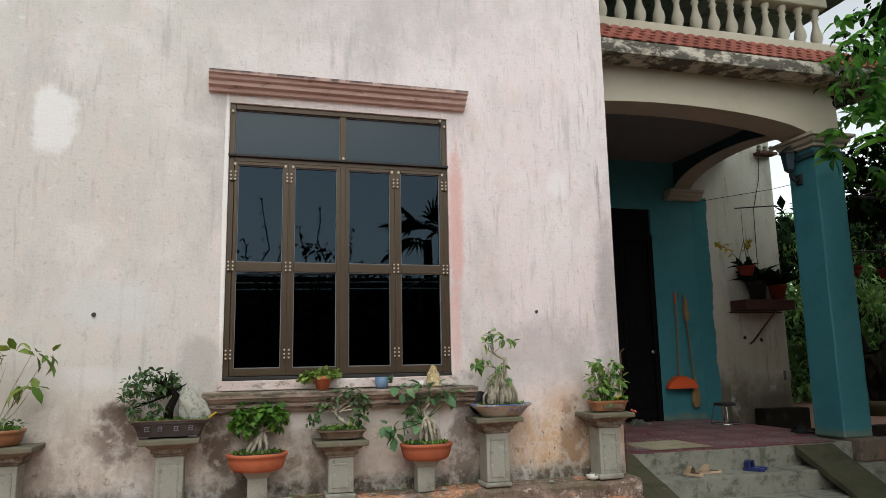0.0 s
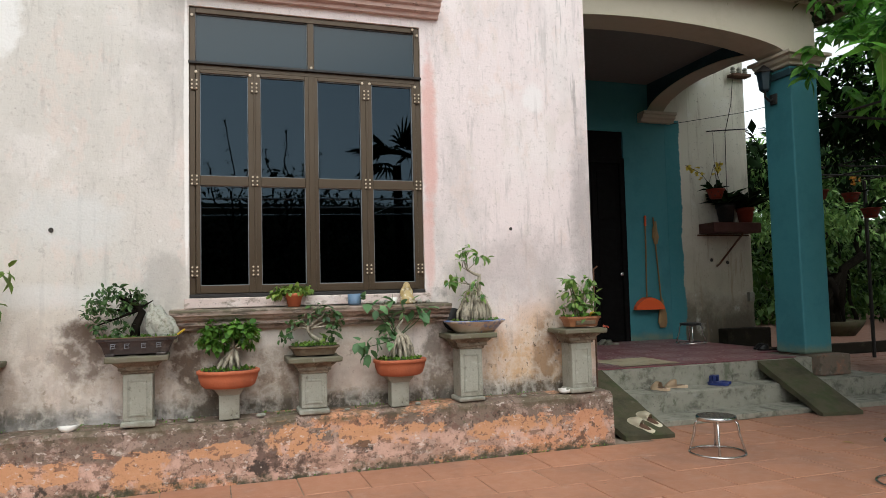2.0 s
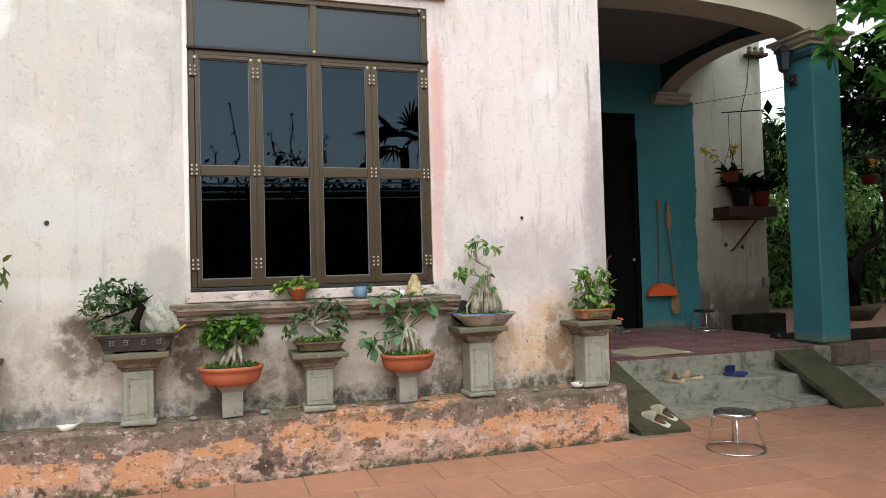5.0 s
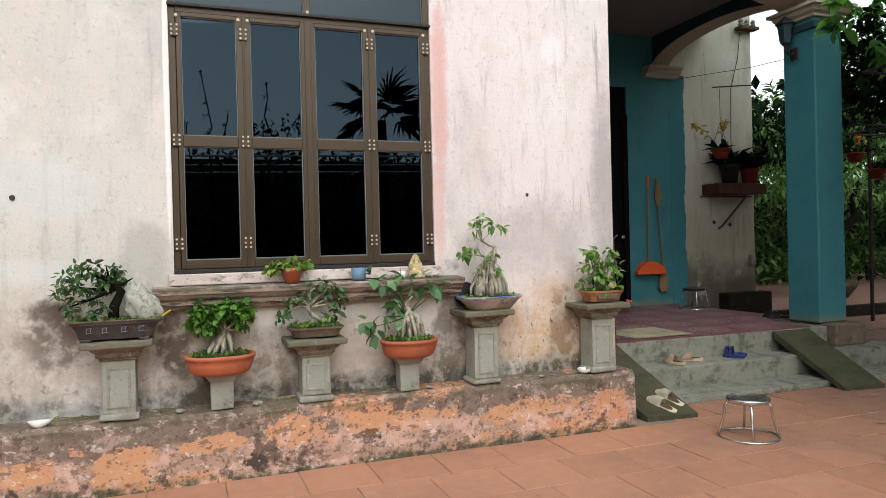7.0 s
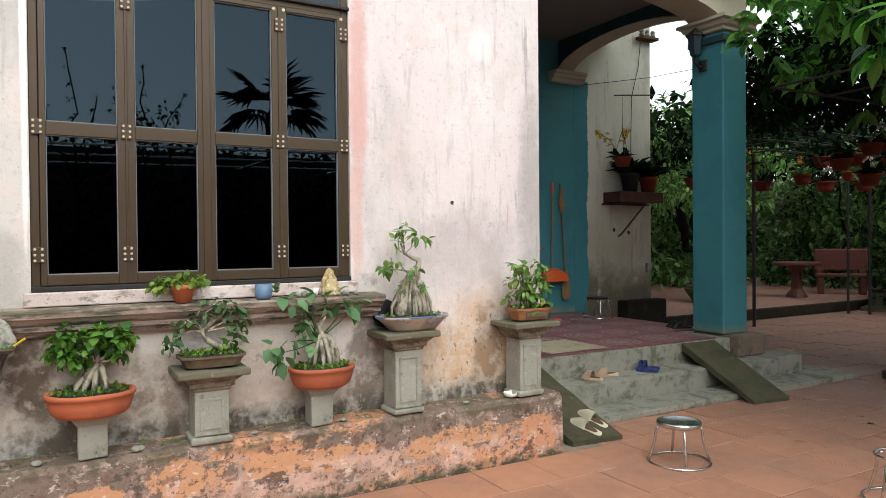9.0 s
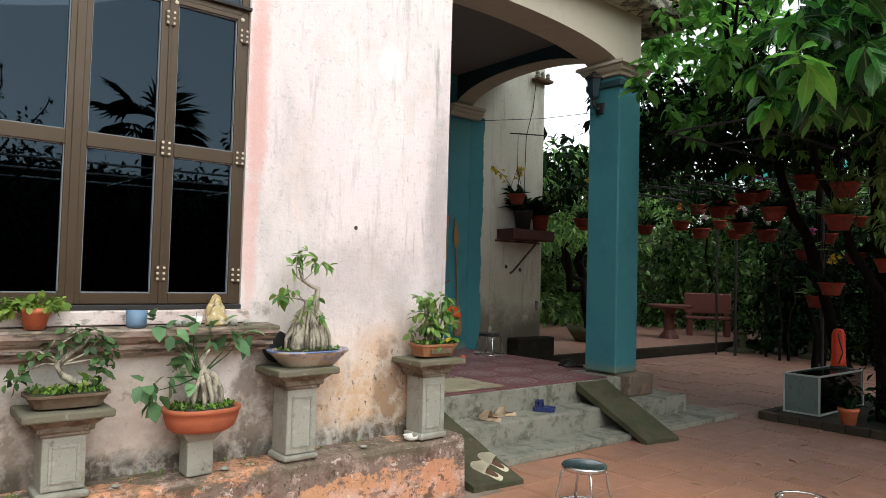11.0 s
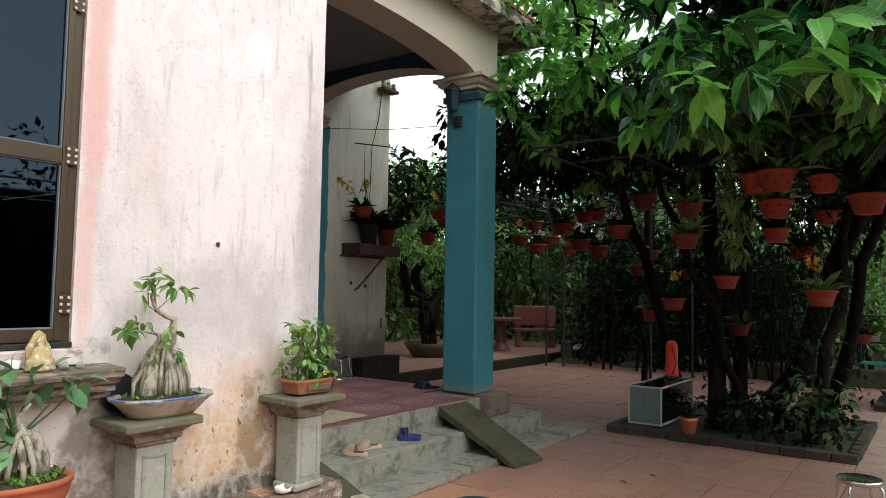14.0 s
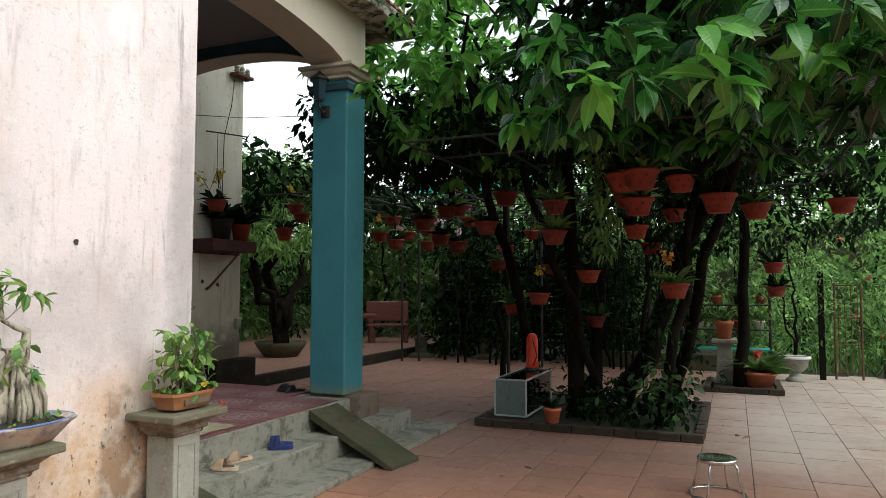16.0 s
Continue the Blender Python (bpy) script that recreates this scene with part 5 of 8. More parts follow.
twigs(b, rg, (-0.03, 0, 0.20), [(-0.15, 0, 0.24), (-0.21, -0.02, 0.17), (0.05, -0.02, 0.36), (0.14, 0, 0.33), (0.16, 0, 0.22), (-0.06, 0, 0.32)], 0.008)
cs = [(-0.20, 0, 0.17), (-0.17, 0, 0.22), (-0.12, 0, 0.25), (-0.23, -0.02, 0.13), (0.04, 0, 0.36), (0.1, 0, 0.35), (0.15, 0, 0.32), (0.18, 0, 0.27), (0.14, -0.02, 0.23), (0.17, 0, 0.17), (0.08, 0.0, 0.30), (-0.03, 0, 0.31), (0.0, 0.0, 0.37), (0.12, 0, 0.14)]
crown("leaves", b, rg, cs, 0.045, 11, 0.052, M_LEAF_BONSAI)
crown("young_leaves", b, rg, [(-0.05, -0.04, 0.12), (0.02, -0.05, 0.11), (0.07, -0.04, 0.13), (-0.1, -0.04, 0.1)], 0.035, 10, 0.04, M_LEAF_YOUNG)

# round clay pot, broad climbing leaves
b = thing("bonsai", (1.865, PED_Y - 0.03, 0.677), label="broad-leaved bonsai with twisted roots in a round terracotta pot", category="bonsai", group="bonsai along the wall")
round_pot(b, 0.205, 0.125, M_CLAY)
soil_moss("moss", b, rg, 0.18, 0.14, 0.118, 320)
roots(b, rg, (0.0, 0, 0.30), 0.08, 0.12, 7, 0.013)
part("trunk", wobble(tube([(0.08, 0, 0.12), (0.085, 0, 0.2), (0.05, -0.01, 0.28), (0.0, 0, 0.31), (-0.02, 0, 0.36), (0.03, 0, 0.42)], [0.036, 0.03, 0.026, 0.02, 0.014, 0.007], 10), 0.006, 40), M_PALEBARK, b, "", True)
twigs(b, rg, (-0.02, 0, 0.28), [(-0.2, -0.03, 0.29), (-0.30, -0.04, 0.22), (-0.12, 0, 0.46), (0.05, 0, 0.5), (0.16, 0.0, 0.47), (-0.24, 0, 0.55), (-0.05, 0, 0.62), (0.24, 0, 0.5)], 0.006, M_LEAF_BONSAI)
cs = [(-0.2, -0.03, 0.29), (-0.28, -0.04, 0.24), (-0.32, -0.04, 0.27), (-0.25, -0.05, 0.19), (-0.12, 0, 0.40), (-0.08, -0.02, 0.34), (-0.05, -0.03, 0.25), (-0.07, 0, 0.46), (0.03, 0, 0.49), (0.15, 0, 0.47), (-0.2, 0, 0.52), (-0.28, 0, 0.57), (-0.02, 0, 0.55), (0.1, 0, 0.53), (0.22, 0, 0.5)]
crown("leaves", b, rg, cs, 0.05, 5, 0.105, M_LEAF_VINE, 1.05)

# blue and white bowl, cone of pale roots
b = thing("bonsai", (2.49, PED_Y - 0.03, 0.976), label="thin bonsai on pale roots in a blue and white bowl", category="bonsai", group="bonsai along the wall")
part("pot", ring([(0.62, 0), (0.70, 0.02), (0.90, 0.07), (1.0, 0.085), (1.02, 0.095), (0.95, 0.097), (0.9, 0.08)], 14, (0.25, 0.165), 0.25), M_CERAMIC, b, "", True)
part("rim", tube([(0.252 * math.cos(k * math.pi / 14), 0.166 * math.sin(k * math.pi / 14), 0.094) for k in range(28)], 0.0055, 6, True), M_BLUEGLAZE, b, "blue glazed rim", True)
soil_moss("moss", b, rg, 0.22, 0.145, 0.092, 90)
for cx, cy, rr, hh in ((-0.055, 0.0, 0.062, 0.20), (0.05, -0.01, 0.06, 0.22), (0.0, 0.03, 0.06, 0.24)):
    part("root_bulb", wobble(ring([(rr * 0.9, 0.085), (rr * 1.1, 0.12), (rr, 0.17), (rr * 0.75, 0.13 + hh * 0.5), (rr * 0.4, 0.10 + hh), (rr * 0.15, 0.13 + hh)], 14, (1, 0.8), 0, (cx, cy)), 0.02, 16, cx), M_PALEBARK, b, "pale patched root swelling", True)
roots(b, rg, (0.01, 0, 0.35), 0.14, 0.09, 16, 0.0105)
part("trunk", tube([(0.03, 0, 0.30), (0.045, 0, 0.40), (0.05, 0, 0.455), (0.0, -0.01, 0.47), (-0.05, 0, 0.50), (-0.08, 0, 0.57)], [0.03, 0.02, 0.017, 0.013, 0.010, 0.006], 8), M_PALEBARK, b, "", True)
twigs(b, rg, (0.0, 0, 0.38), [(-0.1, 0, 0.44), (-0.19, -0.02, 0.41), (-0.06, -0.03, 0.30)], 0.008)
twigs(b, rg, (-0.05, 0, 0.50), [(-0.1, 0, 0.64), (-0.02, 0, 0.66), (0.07, 0, 0.60)], 0.006)
crown("leaves", b, rg, [(-0.12, 0, 0.58), (-0.08, 0, 0.64), (-0.03, 0, 0.66), (0.05, 0, 0.61), (0.09, 0, 0.59), (0.03, -0.02, 0.62), (-0.11, 0, 0.44), (-0.17, -0.02, 0.43), (-0.21, -0.02, 0.40)], 0.03, 7, 0.075, M_LEAF_DROOP, 0.65)
crown("lower_leaves", b, rg, [(-0.05, -0.05, 0.34), (0.0, -0.06, 0.40), (0.06, -0.05, 0.30), (-0.09, -0.05, 0.28), (0.03, -0.06, 0.27)], 0.03, 6, 0.06, M_LEAF_DROOP, 0.75)
lid = thing("black_lid", (2.36, 5.515, 1.03), label="round black lid leaning on the wall behind a bonsai", category="lid")
lb = ring([(0.09, -0.008), (0.095, 0), (0.09, 0.008), (0.03, 0.012)], 24)
bmesh.ops.rotate(lb, verts=lb.verts[:], matrix=Matrix.Rotation(radians(80), 3, "X"))
bmesh.ops.translate(lb, verts=lb.verts[:], vec=(0, 0, 0.05))
part("disc", lb, M_BLACKPLASTIC, lid)

# ochre pot on the corner pedestal
b = thing("bonsai", (3.44, PED_Y - 0.03, 0.976), label="leafy young bonsai in an ochre glazed rectangular pot", category="bonsai", group="bonsai along the wall")
tray(b, 0.165, 0.10, 0.095, M_OCHREPOT)
part("panel", box((-0.09, -0.098, 0.03), (0.09, -0.088, 0.062), 0.002), M_TRAY, b, "worn grey relief panel")
soil_moss("moss", b, rg, 0.14, 0.085, 0.09, 160, 0.7)
bm = bmesh.new()
for k in range(9):
    x = rg.normal(0, 0.05)
    bm = bmesh.new()
    add_tube(bm, [(x * 0.6, rg.normal(0, 0.02), 0.08), (x * 0.9, 0, 0.2), (x * 1.3, rg.normal(0, 0.02), 0.32), (x * 2, rg.normal(0, 0.03), 0.38)], [0.009, 0.007, 0.005, 0.003], 6)
    part("stem", bm, M_PALEBARK, b, "", True)
cs = [(rg.uniform(-0.14, 0.12), rg.normal(0, 0.05), rg.uniform(0.17, 0.41)) for _ in range(32)]
crown("leaves", b, rg, cs, 0.035, 8, 0.062, M_LEAF_DROOP, 0.95)
crown("young_leaves", b, rg, [(0.05, -0.06, 0.12), (0.12, -0.05, 0.13), (0.0, -0.05, 0.11)], 0.03, 6, 0.07, M_LEAF_BRIGHT, 0.9)
part("flower", leaf_mesh("flower", np.tile((0.07, -0.08, 0.115), (8, 1)), rg.normal(0, 1, (8, 3)), np.full(8, 0.03), M_YELLOW, 1.2, rg), None, b, "yellow flower")
part("petal", leaf_mesh("petal", np.tile((0.17, -0.12, 0.012), (9, 1)), rg.normal(0, 1, (9, 3)) * (1, 1, 0.3), np.full(9, 0.03), M_REDPETAL, 1.2, rg), None, b, "fallen pink petals")

# bowl at the far end of the wall, pale long leaves
b = thing("bonsai", (-1.10, PED_Y - 0.03, 0.916), label="young plant with long pale green leaves in an ochre bowl", category="bonsai", group="bonsai along the wall")
round_pot(b, 0.19, 0.11, M_OCHREPOT)
soil_moss("moss", b, rg, 0.17, 0.13, 0.105, 200)
crown("ground_leaves", b, rg, [(0.08, -0.04, 0.15), (0.13, -0.02, 0.14), (-0.02, -0.05, 0.16), (-0.1, -0.02, 0.15)], 0.05, 10, 0.05, M_LEAF_BRIGHT)
twigs(b, rg, (0, 0, 0.1), [(0.05, 0, 0.55), (0.2, 0, 0.62), (0.3, -0.02, 0.60), (-0.1, 0, 0.5), (0.12, 0, 0.35), (0.22, -0.02, 0.38)], 0.006, M_PALEBARK)
crown("leaves", b, rg, [(0.1, 0, 0.62), (0.22, -0.02, 0.62), (0.31, -0.02, 0.60), (0.02, 0, 0.58), (0.14, 0, 0.38), (0.22, -0.02, 0.38), (-0.1, 0, 0.5)], 0.05, 5, 0.13, M_LEAF_YOUNG, 0.75)

# ---- on the sill and the plinth ----
p = thing("flower_pot", (1.075, 5.44, 1.222), label="small terracotta pot with a trailing succulent on the sill", category="flower pot")
part("pot", ring([(0.045, 0), (0.060, 0.075), (0.066, 0.077), (0.068, 0.10), (0.058, 0.102), (0.054, 0.09)], 18), M_CLAY, p, "", True)
crown("leaves", p, rg, [(x, rg.normal(0, 0.03), 0.12 + rg.normal(0, 0.012)) for x in np.linspace(-0.16, 0.12, 16)], 0.03, 14, 0.04, M_LEAF_YOUNG, 1.2)
c = thing("cup", (1.84, 5.43, 1.222), label="small white cup beside the figurine on the sill", category="cup")
part("body", ring([(0.020, 0), (0.022, 0.006), (0.032, 0.05), (0.028, 0.05), (0.02, 0.015)], 16), M_WHITE, c, "", True)
c = thing("cup", (1.53, 5.43, 1.222), label="small faded blue cup on the sill", category="cup")
part("body", ring([(0.045, 0), (0.050, 0.02), (0.052, 0.085), (0.046, 0.086), (0.044, 0.04)], 18), M_BLUE, c, "", True)
f = thing("figurine", (1.955, 5.44, 1.222), label="small yellowed seated garden figurine on the sill", category="figurine")
bmf = ring([(0.062, 0), (0.066, 0.012), (0.055, 0.022), (0.06, 0.03), (0.058, 0.045), (0.04, 0.06), (0.036, 0.085), (0.026, 0.10), (0.012, 0.106), (0.019, 0.115), (0.020, 0.128), (0.012, 0.142), (0.004, 0.150)], 16, (1, 0.7))
add_ring(bmf, [(0.9, -0.006), (1.0, -0.002), (1.0, 0.004), (0.9, 0.008)], 18, (0.052, 0.085))
for v in bmf.verts[-72:]:
    v.co = Vector((v.co.x * (1.0 if v.co.y < 0.03 else 0.75), 0.022 + v.co.z, 0.085 + v.co.y))
wobble(bmf, 0.005, 60, 3)
part("body", bmf, M_GOLD, f, "", True)
for x, z, r in ((1.78, 1.222, 0.022), (1.74, 1.222, 0.018), (2.05, 1.222, 0.02), (2.12, 1.222, 0.016)):
    s = thing("pebble", (x, 5.42, z), label="small grey pebble lying on the sill", category="pebble", group="pebbles on the sill")
    st = bmesh.new()
    bmesh.ops.create_icosphere(st, subdivisions=2, radius=r)
    bmesh.ops.translate(st, verts=st.verts[:], vec=(0, 0, r * 0.7))
    part("stone", wobble(st, r * 0.6, 40, x), M_STONE, s, "", True)
for x, y in ((3.27, 5.36), (-0.42, 5.36)):
    s = thing("shell", (x, y, 0.437), label="white broken shell lying on the plinth", category="shell", group="shells on the plinth")
    bm = ring([(0.01, 0.0), (0.05, 0.012), (0.065, 0.04), (0.06, 0.04), (0.045, 0.018), (0.01, 0.01)], 16, (1, 0.7))
    part("body", wobble(bm, 0.012, 18, x), M_WHITE, s, "", True)
for x, z, r in ((2.905, 1.825, 0.014), (-0.57, 1.80, 0.017)):
    h_ = thing("wall_hole", (x, WALL_Y - 0.0035, z), label="old drilled hole in the wall", category="hole", kind="structure")
    bm = ring([(r * 0.6, -0.002), (r, 0.0), (r, 0.003)], 14)
    bmesh.ops.rotate(bm, verts=bm.verts[:], matrix=Matrix.Rotation(radians(90), 3, "X"))
    part("hole", wobble(bm, 0.004, 60), M_HOLE, h_)
# ---- stools, shoes, mat, broom and fittings of the porch ----
def stool(x, y, z, rz, seat=True, label="", top=None):
    s = thing("stool", (x, y, z), rz, label=label, category="stool", group="low steel stools")
    h = 0.27
    if seat:
        part("seat", ring([(0.10, h - 0.006), (0.145, h - 0.012), (0.152, h - 0.004), (0.152, h + 0.012), (0.146, h + 0.022), (0.135, h + 0.022), (0.12, h + 0.018), (0.0005, h + 0.016)], 32), top or M_STEEL, s, "", True)
    else:
        part("seat_ring", tube(circle(0.148, h, 32), 0.008, 8, True), M_STEEL, s, "bare steel ring without its seat", True)
    for k in range(4):
        a = radians(45 + 90 * k)
        c, q = math.cos(a), math.sin(a)
        part("leg", tube([(0.125 * c, 0.125 * q, h - 0.004), (0.155 * c, 0.155 * q, h - 0.04), (0.165 * c, 0.165 * q, h * 0.55), (0.18 * c, 0.18 * q, 0.10), (0.205 * c, 0.205 * q, 0.012)], 0.0095, 8), M_STEEL, s, "", True)
    part("foot_ring", tube(circle(0.208, 0.009, 36), 0.009, 8, True), M_STEEL, s, "", True)
    return s


stool(4.22, 4.69, 0.0, 10, True, "low round stainless steel stool on the paving")
stool(4.76, 3.50, 0.0, 40, False, "low steel stool frame without a seat on the paving")
stool(6.50, 2.83, 0.0, 25, True, "low round stainless steel stool on the paving")
stool(7.05, 8.62, PORCH_Z + 0.003, 15, True, "low steel stool with a black seat on the porch", M_BLACKPLASTIC)


def shoe(parent, name, x, y, rz, material, clog=False, tilt=0.0):
    m = Matrix.Translation((x, y, 0)) @ Matrix.Rotation(rz, 4, "Z") @ Matrix.Rotation(tilt, 4, "X")
    sole = bmesh.new()
    pts = [(0.0, -0.13), (0.03, -0.12), (0.036, -0.06), (0.032, 0.0), (0.045, 0.07), (0.04, 0.115), (0.012, 0.135), (-0.02, 0.13), (-0.042, 0.09), (-0.042, 0.03), (-0.032, -0.03), (-0.036, -0.09), (-0.026, -0.125)]
    lo = [sole.verts.new((a, b, 0.0)) for a, b in pts]
    hi = [sole.verts.new((a * 1.03, b * 1.01, 0.022)) for a, b in pts]
    sole.faces.new(lo)
    sole.faces.new(hi)
    for k in range(len(pts)):
        sole.faces.new((lo[k], lo[(k + 1) % len(pts)], hi[(k + 1) % len(pts)], hi[k]))
    bmesh.ops.transform(sole, matrix=m, verts=sole.verts[:])
    p = part(name, sole, material, parent)
    strap = bmesh.new()
    spans = ((-0.0, 0.125),) if clog else ((0.015, 0.055), (0.065, 0.105))
    for y0, y1 in spans:
        loops = []
        for i in range(5):
            v = y0 + (y1 - y0) * i / 4
            top = 0.075 if not clog else 0.078 - 0.045 * max(0, (i - 2) / 2)
            wd = 0.044 if i < 4 or not clog else 0.03
            loops.append([strap.verts.new((wd * math.cos(a), v, 0.012 + (top - 0.012) * math.sin(a))) for a in np.linspace(0, math.pi, 9)])
        for a, c in zip(loops, loops[1:]):
            for k in range(8):
                strap.faces.new((a[k], a[k + 1], c[k + 1], c[k]))
    bmesh.ops.solidify(strap, geom=strap.faces[:], thickness=0.006)
    bmesh.ops.transform(strap, matrix=m, verts=strap.verts[:])
    part("strap" if not clog else "upper", strap, material, p, "", True)
    pad = ring([(0.9, 0.0215), (0.9, 0.026)], 16, (0.037, 0.105))
    bmesh.ops.transform(pad, matrix=m, verts=pad.verts[:])
    part("insole", pad, M_INSOLE if clog else material, p, "brown insole" if clog else "")


def shoes(at, rz, label, material, clog, gap, turn2=0.0):
    s = thing("shoes", at, rz, label=label, category="shoes", group="shoes by the steps")
    shoe(s, "left_shoe", -gap / 2, 0, 0.1, material, clog)
    shoe(s, "right_shoe", gap / 2, 0.02, turn2, material, clog)
    return s


sl = math.degrees(math.atan2(0.46, 1.10))
cl = shoes((4.00, 5.47, 0.085), 160, "pair of cream rubber clogs on the mossy ramp", M_CLOGS, True, 0.15)
cl.matrix_world = Matrix.Translation((4.13, 5.50, 0.085)) @ Matrix.Rotation(radians(sl), 4, "X") @ Matrix.Rotation(radians(22), 4, "Z")
shoes((4.93, 6.25, 0.254), 12, "pair of tan slippers on the concrete step", M_TAN, True, 0.27, 0.95).scale = (0.95, 0.8, 1.1)
shoes((5.58, 6.27, 0.254), 28, "pair of navy rubber slippers on the step", M_NAVY, False, 0.10, 0.4).scale = (0.95, 0.8, 1.3)
shoes((7.12, 7.25, PORCH_Z + 0.004), 60, "pair of dark worn shoes at the porch edge", M_BLACKPLASTIC, True, 0.14, 0.4)
shoes((5.95, 9.05, PORCH_Z + 0.004), 90, "pair of grey shoes before the door", M_CONCRETE, True, 0.12, 0.2)

mat_ = thing("door_mat", (4.90, 6.82, PORCH_Z + 0.003), label="pale rumpled woven mat on the porch floor", category="mat")
bm = bmesh.new()
g = [[bm.verts.new((-0.36 + 0.72 * i / 16 + 0.02 * noise.noise(Vector((i, j, 0)) * 0.4), -0.33 + 0.66 * j / 16 + 0.02 * noise.noise(Vector((j, i, 4)) * 0.4), 0.008 + 0.012 * abs(noise.noise(Vector((i * 0.3, j * 0.3, 2)))))) for j in range(17)] for i in range(17)]
for i in range(16):
    for j in range(16):
        bm.faces.new((g[i][j], g[i + 1][j], g[i + 1][j + 1], g[i][j + 1]))
bmesh.ops.solidify(bm, geom=bm.faces[:], thickness=0.006)
part("weave", bm, M_MAT, mat_, "", True)

# dustpan and broom hanging on the teal wall
d = thing("dustpan", (6.88, BACK_Y - 0.03, 0.945), label="orange long-handled dustpan leaning on the teal wall", category="dustpan")
part("handle", tube([(0.0, 0.0, 0.07), (0.02, 0.0, 0.9), (0.03, 0, 1.42)], 0.012, 8), M_WOODPOLE, d)
pan = bmesh.new()
prof = [(-0.255, 0.0), (-0.245, 0.045), (-0.18, 0.115), (-0.08, 0.17), (0.08, 0.175), (0.18, 0.125), (0.245, 0.05), (0.255, 0.0)]
f_ = [pan.verts.new((x, -0.10, z)) for x, z in prof]
k_ = [pan.verts.new((x * 0.9, 0.02, z * 1.1)) for x, z in prof]
pan.faces.new(k_)
pan.faces.new(f_)
for i in range(8):
    pan.faces.new((f_[i], f_[(i + 1) % 8], k_[(i + 1) % 8], k_[i]))
bmesh.ops.recalc_face_normals(pan, faces=pan.faces[:])
part("pan", pan, M_REDORANGE, d, "orange plastic pan")
part("grip", tube([(0.026, 0, 1.30), (0.03, 0, 1.46)], 0.018, 8), M_REDORANGE, d)
br = thing("broom", (7.08, BACK_Y - 0.04, 0.66), label="straw broom with a bamboo handle leaning on the wall", category="broom")
part("handle", tube([(0.06, 0, 0.35), (0.0, 0, 1.2), (-0.03, 0, 1.72)], 0.012, 8), M_WOODPOLE, br)
part("bristles", wobble(ring([(0.05, 0.0), (0.085, 0.08), (0.075, 0.22), (0.03, 0.38), (0.02, 0.44)], 14, (1, 0.4), 0, (0.07, 0)), 0.012, 20), M_STRAW, br)
part("head_cloth", wobble(ring([(0.03, 1.30), (0.055, 1.40), (0.04, 1.55), (0.02, 1.65)], 10, (1, 0.5)), 0.015, 18), M_STRAW, br, "faded rag tied to the handle")

# lamp on the column, bulb on a flex, wire and brackets
lp = thing("wall_lamp", (6.925, 6.72, 3.60), label="black lantern wall lamp on the teal column", category="wall lamp")
part("arm", tube([(0.01, 0, -0.06), (-0.05, 0, -0.09), (-0.10, 0, -0.05), (-0.10, 0, 0.0)], 0.012, 8), M_IRON, lp)
part("backplate", ring([(0.045, -0.12), (0.05, -0.02)], 10, (0.3, 1)), M_IRON, lp)
part("lantern", ring([(0.03, 0.0), (0.05, 0.02), (0.07, 0.18), (0.075, 0.19)], 6, (1, 1), 0, (-0.10, 0)), M_TRANSOM, lp, "dark glass lantern body")
lp.scale = (1.25, 1.25, 1.2)
part("cap", ring([(0.09, 0.192), (0.085, 0.205), (0.03, 0.25), (0.012, 0.27)], 6, (1, 1), 0, (-0.10, 0)), M_IRON, lp)
bulb = thing("hanging_bulb", (4.75, 7.9, 4.499), label="bare bulb hanging on a flex from the porch ceiling", category="lamp")
part("flex", tube([(0, 0, 0), (0.005, 0, -0.3), (0, 0, -0.5)], 0.006, 6), M_IRON, bulb)
part("socket", ring([(0.02, -0.58), (0.028, -0.56), (0.02, -0.5)], 10), M_IRON, bulb)
part("glass", ring([(0.012, -0.70), (0.035, -0.67), (0.04, -0.63), (0.022, -0.582)], 12), M_WHITE, bulb, "", True)
w = thing("wire", (0, 0, 0), label="black wire stretched from the wall to the column", category="wire")
part("strand", tube([(7.46, 9.40, 3.88), (8.85, 9.38, 4.14), (7.30, 6.9, 4.0)][:2] + [(9.6, 9.0, 4.3), (12.5, 8.0, 4.9)], 0.005, 6), M_IRON, w)
cb = thing("iron_bracket", (8.45, BACK_Y - 0.01, 3.80), label="thin iron bracket fixed to the bare wall", category="bracket")
part("bar", tube([(-0.30, -0.01, 0.0), (-0.05, -0.10, 0.01), (0.35, -0.20, 0.03)], 0.010, 6), M_IRON, cb)
ins = thing("insulator_bracket", (8.78, BACK_Y - 0.01, 4.72), label="old cable bracket with porcelain insulators on the wall", category="bracket")
part("arm", box((-0.16, -0.16, 0.0), (0.20, 0.0, 0.05), 0.01), M_RUST, ins)
for k in range(3):
    part("insulator", ring([(0.03, 0.05), (0.045, 0.08), (0.03, 0.10), (0.04, 0.13), (0.02, 0.16)], 10, (1, 1), 0, (-0.12 + 0.12 * k, -0.1)), M_STONE, ins)
cab = thing("wall_cable", (8.62, BACK_Y - 0.02, 0), label="thin cable hanging down the bare wall", category="cable")
part("strand", tube([(0.1, 0, 4.7), (0.05, 0, 4.3), (-0.1, 0, 3.8), (-0.12, 0, 3.0), (-0.11, 0, 2.7)], 0.006, 6), M_IRON, cab)
tap = thing("switch_box", (8.86, BACK_Y - 0.012, 1.02), label="small grey switch box on the bare wall", category="switch box")
part("body", box((-0.05, -0.06, 0), (0.05, 0, 0.15), 0.006), M_STONE, tap)
